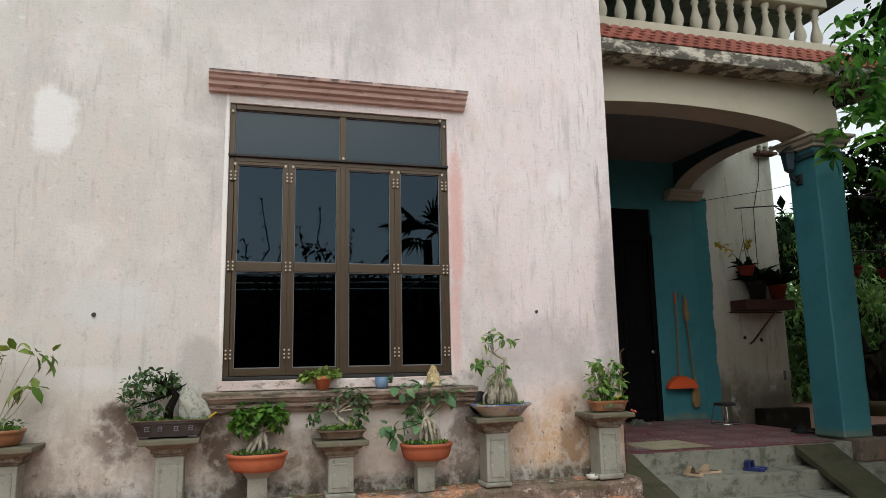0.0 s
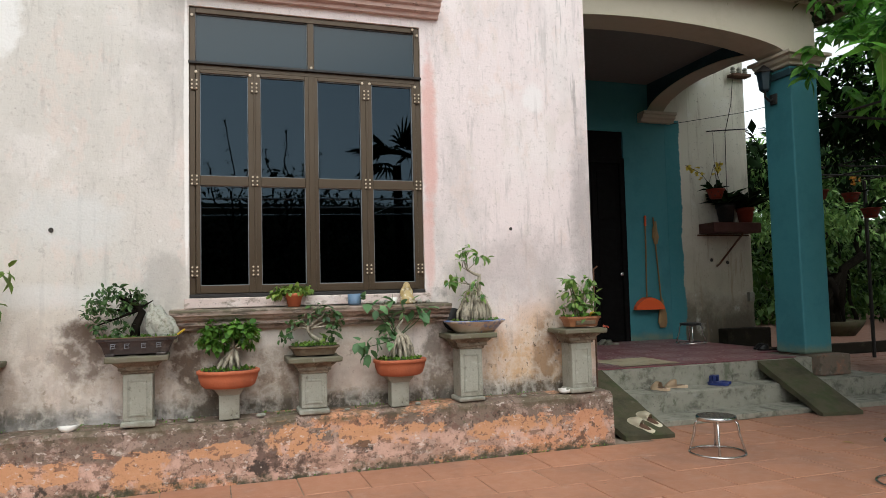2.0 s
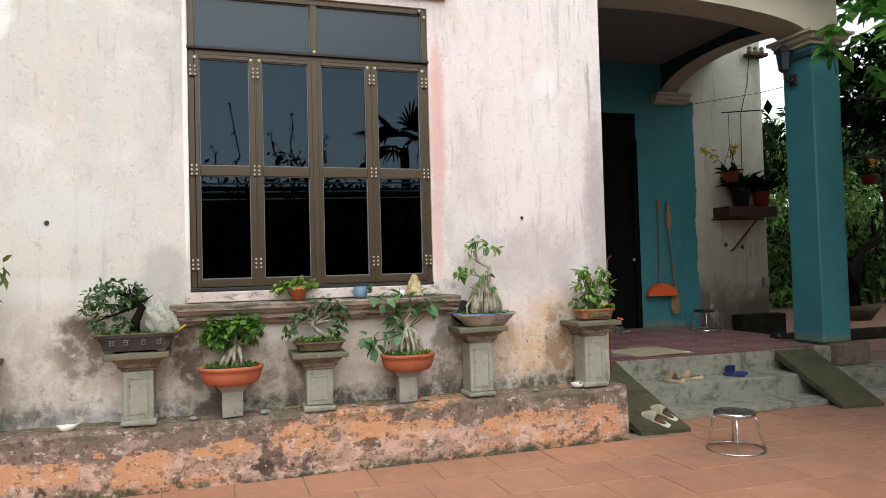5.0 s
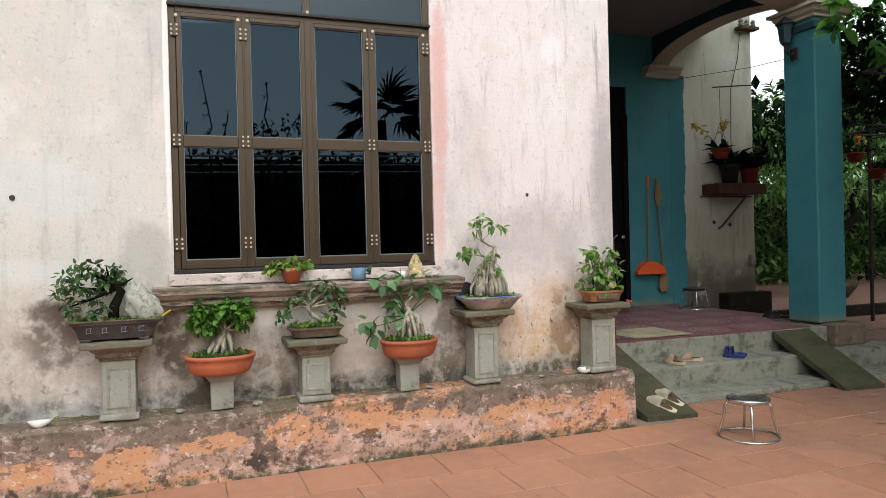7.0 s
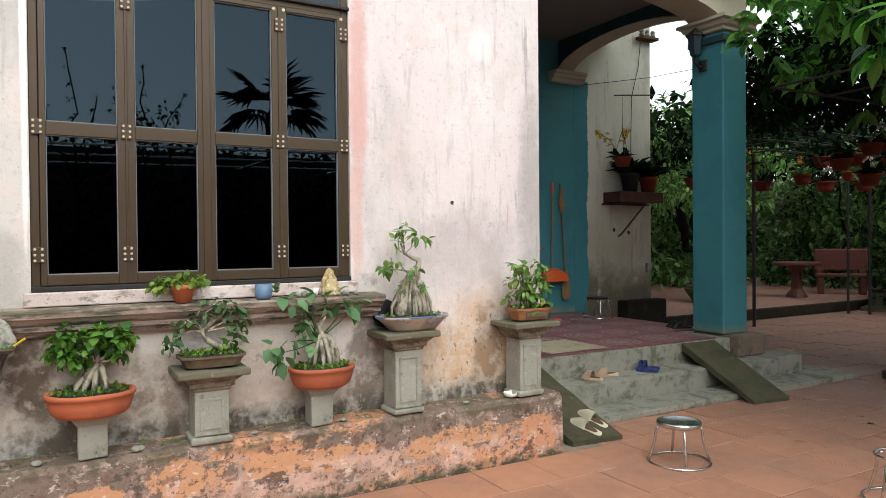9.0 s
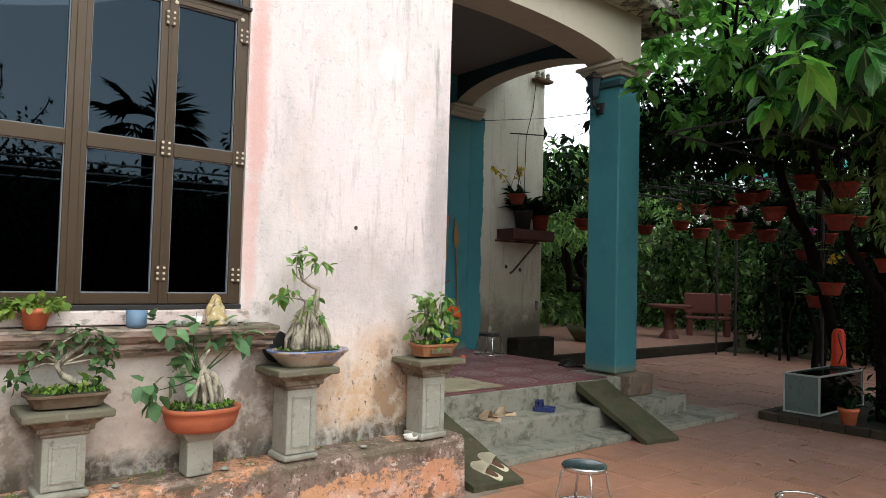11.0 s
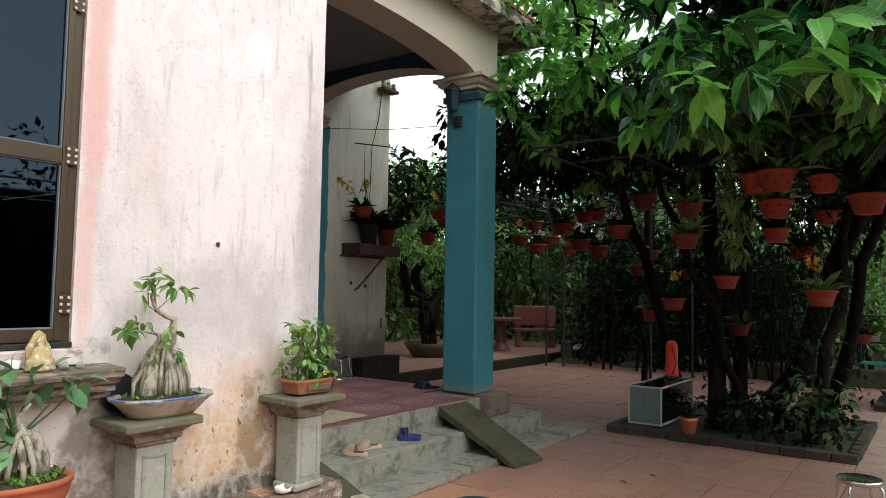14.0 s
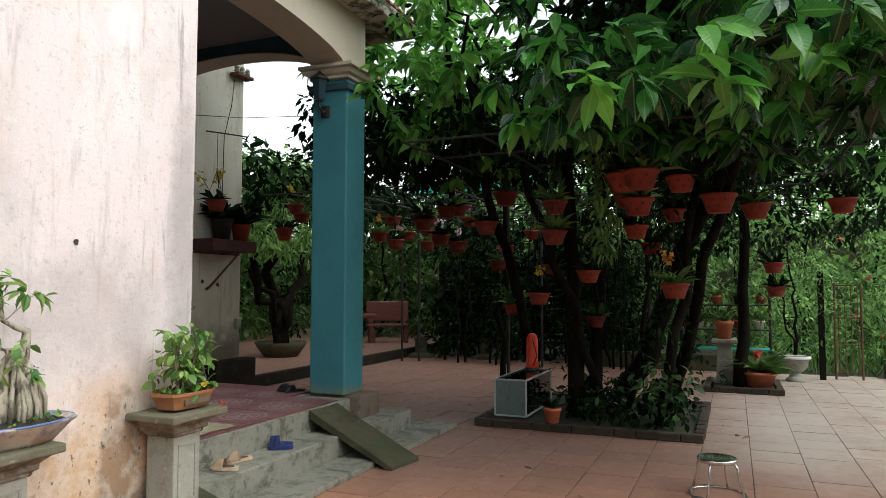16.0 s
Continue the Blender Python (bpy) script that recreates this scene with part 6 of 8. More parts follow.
for x, z in ((8.15, 1.70), (8.46, 1.66)):
    h_ = thing("wall_hole", (x, BACK_Y - 0.0035, z), label="patched hole in the bare wall", category="hole", kind="structure")
    bm = ring([(0.018, -0.002), (0.03, 0.0), (0.03, 0.003)], 12)
    bmesh.ops.rotate(bm, verts=bm.verts[:], matrix=Matrix.Rotation(radians(90), 3, "X"))
    part("hole", wobble(bm, 0.008, 40, x), M_HOLE, h_)
rod = thing("steel_rod", (CORNER_X + 0.05, 5.62, PORCH_Z + 0.55), label="thin steel rod with a hook at the wall corner", category="rod")
part("rod", tube([(0, 0, -1.0), (0.0, 0, 0.45), (0.03, -0.02, 0.48)], 0.008, 6), M_RUST, rod)
# ---- the garden: bed, trees, pergola, hanging pots ----
gr = np.random.default_rng(23)
bed = thing("planting_bed", (0, 0, 0), label="raised planting bed edged with mossy bricks", category="planting bed", kind="structure")
BX0, BX1, BY0, BY1 = 8.35, 10.75, 3.0, 5.54
part("soil", wobble(box((BX0 + 0.1, BY0 + 0.1, -0.03), (BX1 - 0.1, BY1 - 0.1, 0.065)), 0.01, 3), M_SOIL, bed)
brick_mesh = mesh_of("brick", wobble(box((-0.112, -0.05, 0.0), (0.112, 0.05, 0.09), 0.01), 0.004, 30), M_BRICK)


def brick_row(parent, x0, y0, x1, y1):
    n = max(1, int(math.hypot(x1 - x0, y1 - y0) / 0.229))
    for k in range(n):
        t = (k + 0.5) / n
        ob = part("brick", brick_mesh, M_BRICK, parent)
        ob.location = (x0 + (x1 - x0) * t, y0 + (y1 - y0) * t, 0.001)
        ob.rotation_euler = (gr.normal(0, 0.02), gr.normal(0, 0.02), math.atan2(y1 - y0, x1 - x0) + gr.normal(0, 0.03))


brick_row(bed, BX0 + 0.05, BY0, BX0 + 0.05, BY1)
brick_row(bed, BX0 + 0.12, BY0 + 0.05, BX1, BY0 + 0.05)
brick_row(bed, BX0 + 0.12, BY1 - 0.05, BX1, BY1 - 0.05)
brick_row(bed, BX1 - 0.05, BY0 + 0.1, BX1 - 0.05, BY1 - 0.1)
bed2 = thing("planting_bed", (0, 0, 0), label="small brick edged bed in the courtyard", category="planting bed", kind="structure")
part("soil", box((12.42, 2.12, -0.03), (13.6, 3.06, 0.06)), M_SOIL, bed2)
for a in ((12.37, 2.0, 12.37, 3.16), (12.46, 2.06, 13.66, 2.06), (12.46, 3.1, 13.66, 3.1)):
    brick_row(bed2, *a)

tank = thing("glass_tank", (8.60, 4.97, 0.092), label="old glass aquarium with pale frame standing on the bricks", category="aquarium")
TX, TY, TZ = 1.25, 0.40, 0.44
fm = bmesh.new()
e = 0.018
for x in (0, TX - e):
    for y in (0, TY - e):
        add_box(fm, (x, y, 0), (x + e, y + e, TZ))
for z in (0, TZ - e):
    for y in (0, TY - e):
        add_box(fm, (e, y, z), (TX - e, y + e, z + e))
    for x in (0, TX - e):
        add_box(fm, (x, e, z), (x + e, TY - e, z + e))
part("tank_frame", fm, M_TANKFRAME, tank, "pale aluminium frame")
for lo, hi in (((0.006, e, e), (0.010, TY - e, TZ - e)), ((TX - 0.01, e, e), (TX - 0.006, TY - e, TZ - e)), ((e, 0.006, e), (TX - e, 0.010, TZ - e)), ((e, TY - 0.01, e), (TX - e, TY - 0.006, TZ - e))):
    part("pane", box(lo, hi), M_DUSTY if lo[0] < 0.01 else M_TANK, tank).visible_shadow = False
part("lid", box((e, e, TZ - 0.012), (TX - e, TY - e, TZ - 0.006)), M_TANK, tank, "dusty glass lid")
sp = thing("sprayer", (9.70, 5.20, 0.535), 20, label="bright orange garden sprayer tank on the aquarium", category="sprayer")
part("tank_body", ring([(0.095, 0.0), (0.105, 0.03), (0.105, 0.10), (0.095, 0.12), (0.095, 0.40), (0.07, 0.46), (0.04, 0.475)], 20, (1.05, 0.8), 0.35), M_ORANGE, sp, "", True)
part("base", ring([(0.12, 0.0), (0.115, 0.03)], 16, (1.1, 0.8), 0.5), M_BLACKPLASTIC, sp)
part("hose", tube([(-0.10, 0, 0.05), (-0.19, -0.05, 0.2), (-0.15, 0, 0.38), (-0.05, 0, 0.44)], 0.008, 6), M_BLACKPLASTIC, sp)
part("strap", tube([(0.1, 0, 0.1), (0.16, 0.02, 0.25), (0.08, 0, 0.42)], 0.012, 6), M_BLACKPLASTIC, sp)


def strap_plant(parent, rng, z, n, length, material, width=0.35, name="leaves"):
    spots = np.column_stack([rng.normal(0, 0.015, (n, 2)), np.full(n, z)])
    a = rng.uniform(0, 6.28, n)
    ways = np.column_stack([np.cos(a), np.sin(a), rng.uniform(0.2, 1.3, n)])
    part(name, leaf_mesh(name, spots, ways, length * rng.uniform(0.7, 1.2, n), material, width, rng), None, parent)


def clay_pot(at, r, h, label, plant=0.3, material=None, n=26, leaf=None):
    p = thing("flower_pot", at, gr.uniform(0, 360), label=label, category="flower pot")
    part("pot", ring([(r * 0.7, 0), (r * 0.92, h * 0.78), (r * 1.02, h * 0.8), (r * 1.04, h), (r * 0.92, h), (r * 0.88, h * 0.88)], 18), material or M_CLAY, p, "", True)
    part("soil", ring([(r * 0.9, h * 0.85), (r * 0.5, h * 0.92)], 12), M_SOIL, p)
    if plant:
        strap_plant(p, gr, h * 0.9, n, plant, leaf or M_LEAF_SHRUB)
    return p


clay_pot((8.44, 4.62, 0.092), 0.10, 0.17, "terracotta pot with a feathery green plant by the bed", 0.22, None, 14, M_LEAF_SHADE)

# pergola of thin dark bars
per = thing("pergola", (0, 0, 0), label="dark thin steel pergola carrying hanging pots", category="pergola")
for y in np.arange(1.6, 9.6, 0.8):
    part("bar", tube([(6.6 if y < 5.7 else 9.3, y, 3.02), (10.2, y, 3.04), (15.0, y, 3.05)], 0.014, 6), M_IRON, per)
for x in np.arange(6.7, 15.1, 0.9):
    part("cross_bar", tube([(x, 1.4, 3.05), (x, 4, 3.07), (x, 5.7 if x < 9.2 else 9.4, 3.05)], 0.012, 6), M_IRON, per)
for x, y in ((11.2, 6.0), (14.6, 4.2), (11.2, 9.2), (14.8, 9.2)):
    part("post", tube([(x, y, -0.01), (x, y, 3.03)], 0.03, 8), M_IRON, per)

pot_mesh = mesh_of("pot", ring([(0.085, 0.0), (0.10, 0.05), (0.125, 0.118), (0.137, 0.12), (0.14, 0.14), (0.125, 0.14), (0.118, 0.12)], 18), M_HANGCLAY, True)
holes_bm = bmesh.new()
for row, (r, z, n) in enumerate(((0.098, 0.04, 8), (0.116, 0.088, 8))):
    for k in range(n):
        a = 2 * math.pi * (k + 0.5 * row) / n
        c, s = math.cos(a), math.sin(a)
        ctr = Vector((r * c, r * s, z)) + Vector((c, s, 0)) * 0.0035
        vs = [holes_bm.verts.new(ctr + Vector((-s, c, 0)) * 0.011 * math.cos(t) + Vector((0.22 * c, 0.22 * s, 1)) * 0.011 * math.sin(t)) for t in np.linspace(0, 2 * math.pi, 9)[:-1]]
        holes_bm.faces.new(vs)
holes_mesh = mesh_of("holes", holes_bm, M_HOLE)
orchid_kinds = []
for k in range(5):
    n = 14 + 3 * k
    spots = np.column_stack([gr.normal(0, 0.03, (n, 2)), np.full(n, 0.12)])
    a = gr.uniform(0, 6.28, n)
    ways = np.column_stack([np.cos(a), np.sin(a), gr.uniform(0.1, 1.4, n)])
    orchid_kinds.append(leaf_mesh("leaves", spots, ways, gr.uniform(0.12, 0.30, n), M_LEAF_SHADE if k % 2 else M_LEAF_SHRUB, 0.4, gr))


def spray(parent, rng, start, end, n, material, size=0.04):
    a, b = Vector(start), Vector(end)
    mid = (a + b) / 2 + Vector((0, 0, 0.08))
    part("stem", tube([a, mid, b], 0.004, 5), M_LEAF_SHADE, parent)
    t = rng.uniform(0.4, 1.0, n)
    base = np.array([tuple(mid.lerp(b, max(0, (q - 0.5) * 2)) if q > 0.5 else a.lerp(mid, q * 2)) for q in t]) + rng.normal(0, 0.025, (n, 3))
    spots = np.repeat(base, 5, axis=0)
    part("blossom", leaf_mesh("blossom", spots, rng.normal(0, 1, spots.shape), np.full(len(spots), size), material, 1.3, rng), None, parent, "orchid flowers")["kind"] = "stuff"


FLOWERS = {"yellow": M_YELLOW, "pink": M_PINK, "pale": M_PALEPETAL, "orange": M_ORANGEPETAL}


def hanging_pot(x, y, z, size=1.0, flower="", ceiling=3.03):
    label = "pierced orange clay pot hanging on wires" + (", %s orchid" % flower if flower else "")
    p = thing("hanging_pot", (x, y, z - 0.07 * size), gr.uniform(0, 360), label=label, category="hanging pot", group="hanging orchid pots")
    q = part("pot", pot_mesh, M_HANGCLAY, p)
    q.scale = (size, size, size)
    part("holes", holes_mesh, M_HOLE, q)["kind"] = "stuff"
    l = part("leaves", orchid_kinds[int(gr.integers(5))], None, p)
    l.scale = (size, size, size)
    for k in range(3):
        a = 2 * math.pi * k / 3
        part("wire", tube([(0.13 * size * math.cos(a), 0.13 * size * math.sin(a), 0.13 * size), (0, 0, min(0.55, ceiling - z)), (0, 0, max(0.2, ceiling - z + 0.07))], 0.0035, 4), M_IRON, p)
    if flower:
        spray(p, gr, (0, 0, 0.12), (gr.uniform(-0.1, 0.1), gr.uniform(-0.15, 0.15), 0.42), 10, FLOWERS[flower], 0.045)
    return p


near = [(7.0, 3.60, 2.57, 1.2, ""), (6.85, 3.42, 2.57, 1.2, ""), (7.1, 3.48, 2.36, 1.1, ""), (7.1, 3.10, 2.55, 1.0, ""), (7.1, 2.79, 2.36, 1.15, ""), (7.6, 2.48, 2.33, 1.0, ""), (7.5, 3.55, 2.16, 0.9, ""),
        (7.75, 3.22, 1.59, 1.05, "orange"), (7.4, 1.80, 2.33, 0.9, ""), (9.6, 2.25, 1.86, 0.9, ""), (10.2, 2.2, 1.58, 0.9, ""), (8.05, 4.12, 1.74, 0.95, ""), (8.25, 4.72, 1.50, 0.95, "yellow"), (7.8, 4.42, 2.47, 1.0, ""), (7.5, 4.36, 2.13, 1.0, ""),
        (8.35, 5.38, 2.33, 1.05, ""), (9.5, 5.5, 2.82, 1.25, ""), (9.7, 5.45, 1.33, 1.1, ""), (9.4, 4.30, 1.20, 1.0, ""), (9.0, 4.75, 1.85, 0.9, "")]
far_pots = [(10.4, 6.55, 2.80, 1.2, "pink"), (10.2, 6.65, 2.75, 1.15, "pale"), (11.4, 7.50, 2.75, 1.25, ""), (12.0, 8.45, 2.85, 1.2, ""), (12.0, 8.40, 2.42, 1.25, "pale"), (12.0, 7.75, 2.38, 1.1, ""), (11.8, 7.10, 2.33, 1.4, "pale"),
            (10.6, 7.25, 2.72, 1.1, ""), (10.8, 7.0, 2.38, 1.2, "pale"), (12.6, 8.0, 2.62, 1.2, ""), (11.2, 8.3, 2.5, 1.1, "orange"), (9.9, 6.9, 2.55, 1.1, ""), (12.4, 6.4, 2.3, 1.1, ""), (13.2, 7.4, 2.9, 1.2, "pink"), (13.0, 6.1, 2.6, 1.1, ""), (13.6, 8.9, 2.7, 1.2, ""),
            (10.4, 5.9, 1.95, 1.0, "pink"), (9.7, 9.0, 2.85, 1.0, "yellow"), (9.35, 8.95, 2.45, 1.0, ""), (10.3, 9.3, 2.78, 1.1, ""), (9.9, 9.35, 2.45, 1.0, ""), (11.0, 9.3, 2.75, 1.1, "orange"), (10.6, 8.6, 2.4, 1.1, ""), (8.6, 3.8, 2.6, 1.0, ""), (8.9, 3.3, 2.45, 1.0, ""), (9.3, 3.6, 2.1, 1.0, "")]
for x, y, z, s, f in near + far_pots:
    hanging_pot(x, y, z, s, f)

# shelf trough with pots on the bare wall, orchid hung beside it
sh = thing("wall_shelf", (8.38, BACK_Y - 0.012, 2.12), label="brown trough shelf on an iron strut on the bare wall", category="shelf")
part("trough", box((-0.46, -0.36, 0.0), (0.46, 0.0, 0.16), 0.01), M_SHELF, sh)
part("strut", tube([(-0.15, 0.0, -0.52), (-0.1, -0.02, -0.48), (0.12, -0.33, -0.01)], 0.016, 6), M_RUST, sh)
part("bracket", tube([(-0.5, -0.02, -0.02), (0.5, -0.02, -0.02)], 0.014, 6), M_RUST, sh)
clay_pot((8.30, 9.25, 2.283), 0.15, 0.30, "dark pot with a bushy plant on the shelf", 0.4, M_IRON, 40, M_LEAF_SHADE)
clay_pot((8.66, 9.22, 2.283), 0.14, 0.24, "terracotta pot with a bushy plant on the shelf", 0.45, M_HANGCLAY, 40, M_LEAF_SHADE)
o = hanging_pot(8.0, 9.10, 2.72, 1.05, "", 3.7)
o.matrix_world = pose(8.0, 9.10, 2.65)
spray(o, gr, (0, 0, 0.12), (-0.5, 0.05, 0.52), 12, M_YELLOW, 0.05)
spray(o, gr, (0, 0, 0.12), (0.2, 0.1, 0.62), 12, M_YELLOW, 0.05)


# ---- trees ----
def limb(rng, a, b, r0, r1, bend=0.15, n=6):
    a, b = Vector(a), Vector(b)
    pts = [a.lerp(b, k / n) + Vector(rng.normal(0, bend, 3)) * math.sin(math.pi * k / n) for k in range(n + 1)]
    return pts, [r0 + (r1 - r0) * k / n for k in range(n + 1)]


def whorls(centres, per, size):
    """Shoot tips with drooping leaves set round them."""
    n = len(centres)
    base = np.repeat(centres, per, axis=0) + gr.normal(0, 0.03, (n * per, 3))
    lean = np.repeat(gr.normal(0, 0.45, (n, 3)), per, axis=0)
    a = np.tile(np.arange(per) * 2.4, n) + np.repeat(gr.uniform(0, 6.28, n), per)
    ways = np.column_stack([np.cos(a), np.sin(a), gr.uniform(-1.1, 0.15, n * per)]) + lean * (1, 1, 0.5)
    return base, ways, size * gr.uniform(0.65, 1.2, n * per)


def tree(name, label, trunks, leaf_sets, category="tree", group=""):
    """trunks: (from, to, r0, r1, bend); leaf_sets: (centres, radius, leaves per clump, size, material, width, simple)."""
    t = thing(name, trunks[0][0] if trunks else (0, 0, 0), label=label, category=category, group=group)
    origin = Vector(trunks[0][0]) if trunks else Vector()
    for k, (a, b, r0, r1, bend) in enumerate(trunks):
        pts, rad = limb(gr, Vector(a) - origin, Vector(b) - origin, r0, r1, bend, 8)
        part("trunk" if k == 0 else "limb", wobble(tube(pts, rad, 9), r0 * 0.25, 9), M_BARK, t, "", True)
    for centres, radius, per, size, material, width, simple in leaf_sets:
        if radius < 0:
            s, w_, z = whorls(np.asarray(centres) - np.array(origin), per, size)
            part("crown", leaf_mesh("crown", s, w_, z, material, width, gr, False, True), None, t)
            continue
        s, w_, z = clumps(gr, np.asarray(centres) - np.array(origin), radius, per, size)
        part("crown", leaf_mesh("crown", s, w_, z, material, width, gr, simple), None, t)
    return t


def box_points(lo, hi, n, keep=lambda p: True):
    p = gr.uniform(lo, hi, (n, 3))
    return np.array([q for q in p if keep(q)])


# big-leaved tree of the bed, reaching over the courtyard
over = box_points((4.75, 2.2, 2.85), (7.0, 4.4, 3.7), 105, lambda p: p[2] > 2.75 + 0.25 * max(0, p[0] - 6.2) and p[1] < 2.4 + (p[0] - 4.2) * 1.2)
over2 = box_points((6.2, 0.8, 3.05), (10.0, 4.7, 4.7), 330)
over3 = box_points((4.8, 0.6, 2.85), (6.6, 2.6, 3.6), 80)
tips = np.array([(4.55, 3.42, 2.80), (5.9, 4.25, 2.98), (4.5, 2.78, 3.02), (4.62, 2.72, 2.78), (5.2, 1.6, 2.9), (5.1, 2.2, 3.0), (6.4, 4.6, 3.4)])
# top: dense dark layer added to block sky light over the bed
top = box_points((5.2, 0.3, 3.75), (10.2, 4.3, 4.9), 235, lambda p: p[2] > 4.25 or p[0] > 6.4)
stem_tufts = np.concatenate([np.column_stack([gr.normal(x, 0.2, 30), gr.normal(y, 0.22, 30), gr.uniform(0.4, 2.8, 30)]) for x, y in ((9.05, 4.5), (9.5, 4.3), (9.3, 3.5), (9.0, 3.3))])
tree("big_leaf_tree", "large-leaved tree with several dark trunks rising from the brick bed", [
    ((9.12, 4.48, 0.05), (8.9, 4.55, 3.4), 0.105, 0.07, 0.03), ((9.48, 4.34, 0.05), (9.5, 4.2, 3.6), 0.085, 0.06, 0.05), ((9.95, 4.1, 0.05), (8.9, 2.7, 3.1), 0.14, 0.08, 0.05), ((10.3, 3.5, 0.05), (8.3, 2.6, 3.1), 0.09, 0.045, 0.04),
    ((8.9, 3.5, 0.05), (9.0, 3.0, 2.9), 0.07, 0.05, 0.06), ((8.9, 4.55, 3.3), (5.2, 3.2, 3.6), 0.06, 0.015, 0.15), ((9.0, 3.1, 2.9), (5.4, 2.0, 3.6), 0.06, 0.015, 0.15), ((9.5, 4.2, 3.5), (7.5, 5.6, 4.6), 0.05, 0.015, 0.15), ((8.9, 3.0, 3.0), (10.5, 1.5, 4.3), 0.06, 0.02, 0.15), ((8.9, 4.5, 3.3), (10.8, 5.5, 4.6), 0.05, 0.02, 0.15)],
    # dark-leaf clumps put the crown's inner shade into colour
    [(over, -1, 9, 0.27, M_LEAF_BIG, 0.66, False), (over2, -1, 9, 0.28, M_LEAF_BIG, 0.66, False), (over3, -1, 9, 0.29, M_LEAF_BIG, 0.66, False), (tips, -1, 8, 0.28, M_LEAF_TIP, 0.62, False), (over2[:150] + (0.4, 0, 0.15), 0.35, 10, 0.22, M_LEAF_SHADE, 0.8, True), (top, 0.4, 20, 0.26, M_LEAF_SHADE, 0.95, True), (stem_tufts, 0.17, 9, 0.12, M_LEAF_SHADE, 0.7, True)])
# finer-leaved tree between it and the porch column
mid = box_points((6.7, 4.9, 3.0), (10.5, 6.3, 5.3), 165, lambda p: p[0] > 7.4 or p[2] > 3.6)
tree("fine_leaf_tree", "finer-leaved tree beside the porch with forked grey limbs", [((10.4, 5.25, 0.05), (8.8, 5.6, 3.2), 0.08, 0.06, 0.08), ((8.8, 5.7, 3.1), (7.4, 5.5, 4.9), 0.05, 0.02, 0.1), ((8.8, 5.7, 3.1), (8.6, 6.1, 5.3), 0.04, 0.015, 0.1), ((8.8, 5.7, 3.1), (10.0, 5.7, 5.2), 0.04, 0.015, 0.1)],
     # the last set takes the dark leaf, coloured as in shade
     [(mid, -1, 9, 0.21, M_LEAF_FINE, 0.68, False), (box_points((8.35, 5.8, 3.8), (10.3, 8.1, 5.4), 150), -1, 9, 0.21, M_LEAF_FINE, 0.68, False), (box_points((8.3, 5.0, 3.2), (10.2, 8.1, 4.25), 170), 0.3, 26, 0.16, M_LEAF_SHADE, 0.85, True)])
# branches before the porch eave
tw = box_points((6.3, 4.7, 3.6), (8.2, 5.9, 5.4), 62, lambda p: p[0] > 6.9 or p[2] > 4.2)
tree("roadside_tree", "small-leaved tree with dense dark twigs before the eave", [((9.3, 4.15, 0.06), (7.9, 5.0, 3.6), 0.055, 0.04, 0.05), ((7.9, 5.3, 3.5), (6.5, 5.2, 4.7), 0.03, 0.01, 0.1), ((7.9, 5.3, 3.5), (7.6, 5.1, 5.3), 0.03, 0.01, 0.1)],
     [(tw, -1, 9, 0.16, M_LEAF_FINE, 0.64, False), (tw[:14], 0.22, 16, 0.10, M_LEAF_SHADE, 0.85, False)])
# leaf roof on the pergola
roof_pts = box_points((7.6, 2.0, 3.15), (15.5, 10.2, 4.6), 900, lambda p: p[1] < 2.2 + 0.65 * (p[0] - 0.53) and (p[1] < 5.0 or p[2] < 3.75) and not (p[1] > 4.4 and p[0] > 9.8 and math.sin(p[0] * 37.0 + p[1] * 91.0) > -0.35))
tree("climbing_vine", "dense vine spread over the pergola", [((11.2, 6.1, 0.0), (11.1, 6.0, 3.2), 0.05, 0.04, 0.1), ((14.6, 4.3, 0.0), (14.4, 4.2, 3.2), 0.05, 0.04, 0.1)],
     [(roof_pts, 0.42, 26, 0.19, M_LEAF_SHADE, 0.9, True)])
# undergrowth of the bed
ug = box_points((8.55, 3.2, 0.10), (10.5, 4.7, 0.38), 60)
tree("bed_undergrowth", "low leafy undergrowth at the foot of the trees", [], [(ug, 0.16, 16, 0.11, M_LEAF_SHADE, 0.9, False), (ug[:9], 0.14, 9, 0.12, M_LEAF_BONSAI, 0.8, False)], "undergrowth")
ug = box_points((8.6, 3.15, 0.15), (9.0, 3.7, 0.75), 12)
tree("bed_shrub", "leafy green shrub at the corner of the bed", [((8.85, 3.4, 0.05), (8.85, 3.4, 0.7), 0.02, 0.01, 0.03)], [(ug, 0.14, 11, 0.12, M_LEAF_BONSAI, 0.8, False)], "shrub")
# hanging moss fern
fern = thing("hanging_fern", (6.95, 3.78, 2.55), label="long drooping yellow-green fern hanging from the pergola", category="fern", group="")
n = 220
sp_ = np.column_stack([gr.normal(0, 0.07, n), gr.normal(0, 0.06, n), gr.uniform(-0.65, 0.35, n)])
part("fronds", leaf_mesh("fronds", sp_, np.column_stack([gr.normal(0, 0.6, (n, 2)), gr.uniform(-1.2, -0.2, n)]), gr.uniform(0.07, 0.16, n), M_LEAF_SHRUB, 0.45, gr), None, fern)
part("wire", tube([(0, 0, 0.3), (0, 0, 0.5)], 0.004, 4), M_IRON, fern)
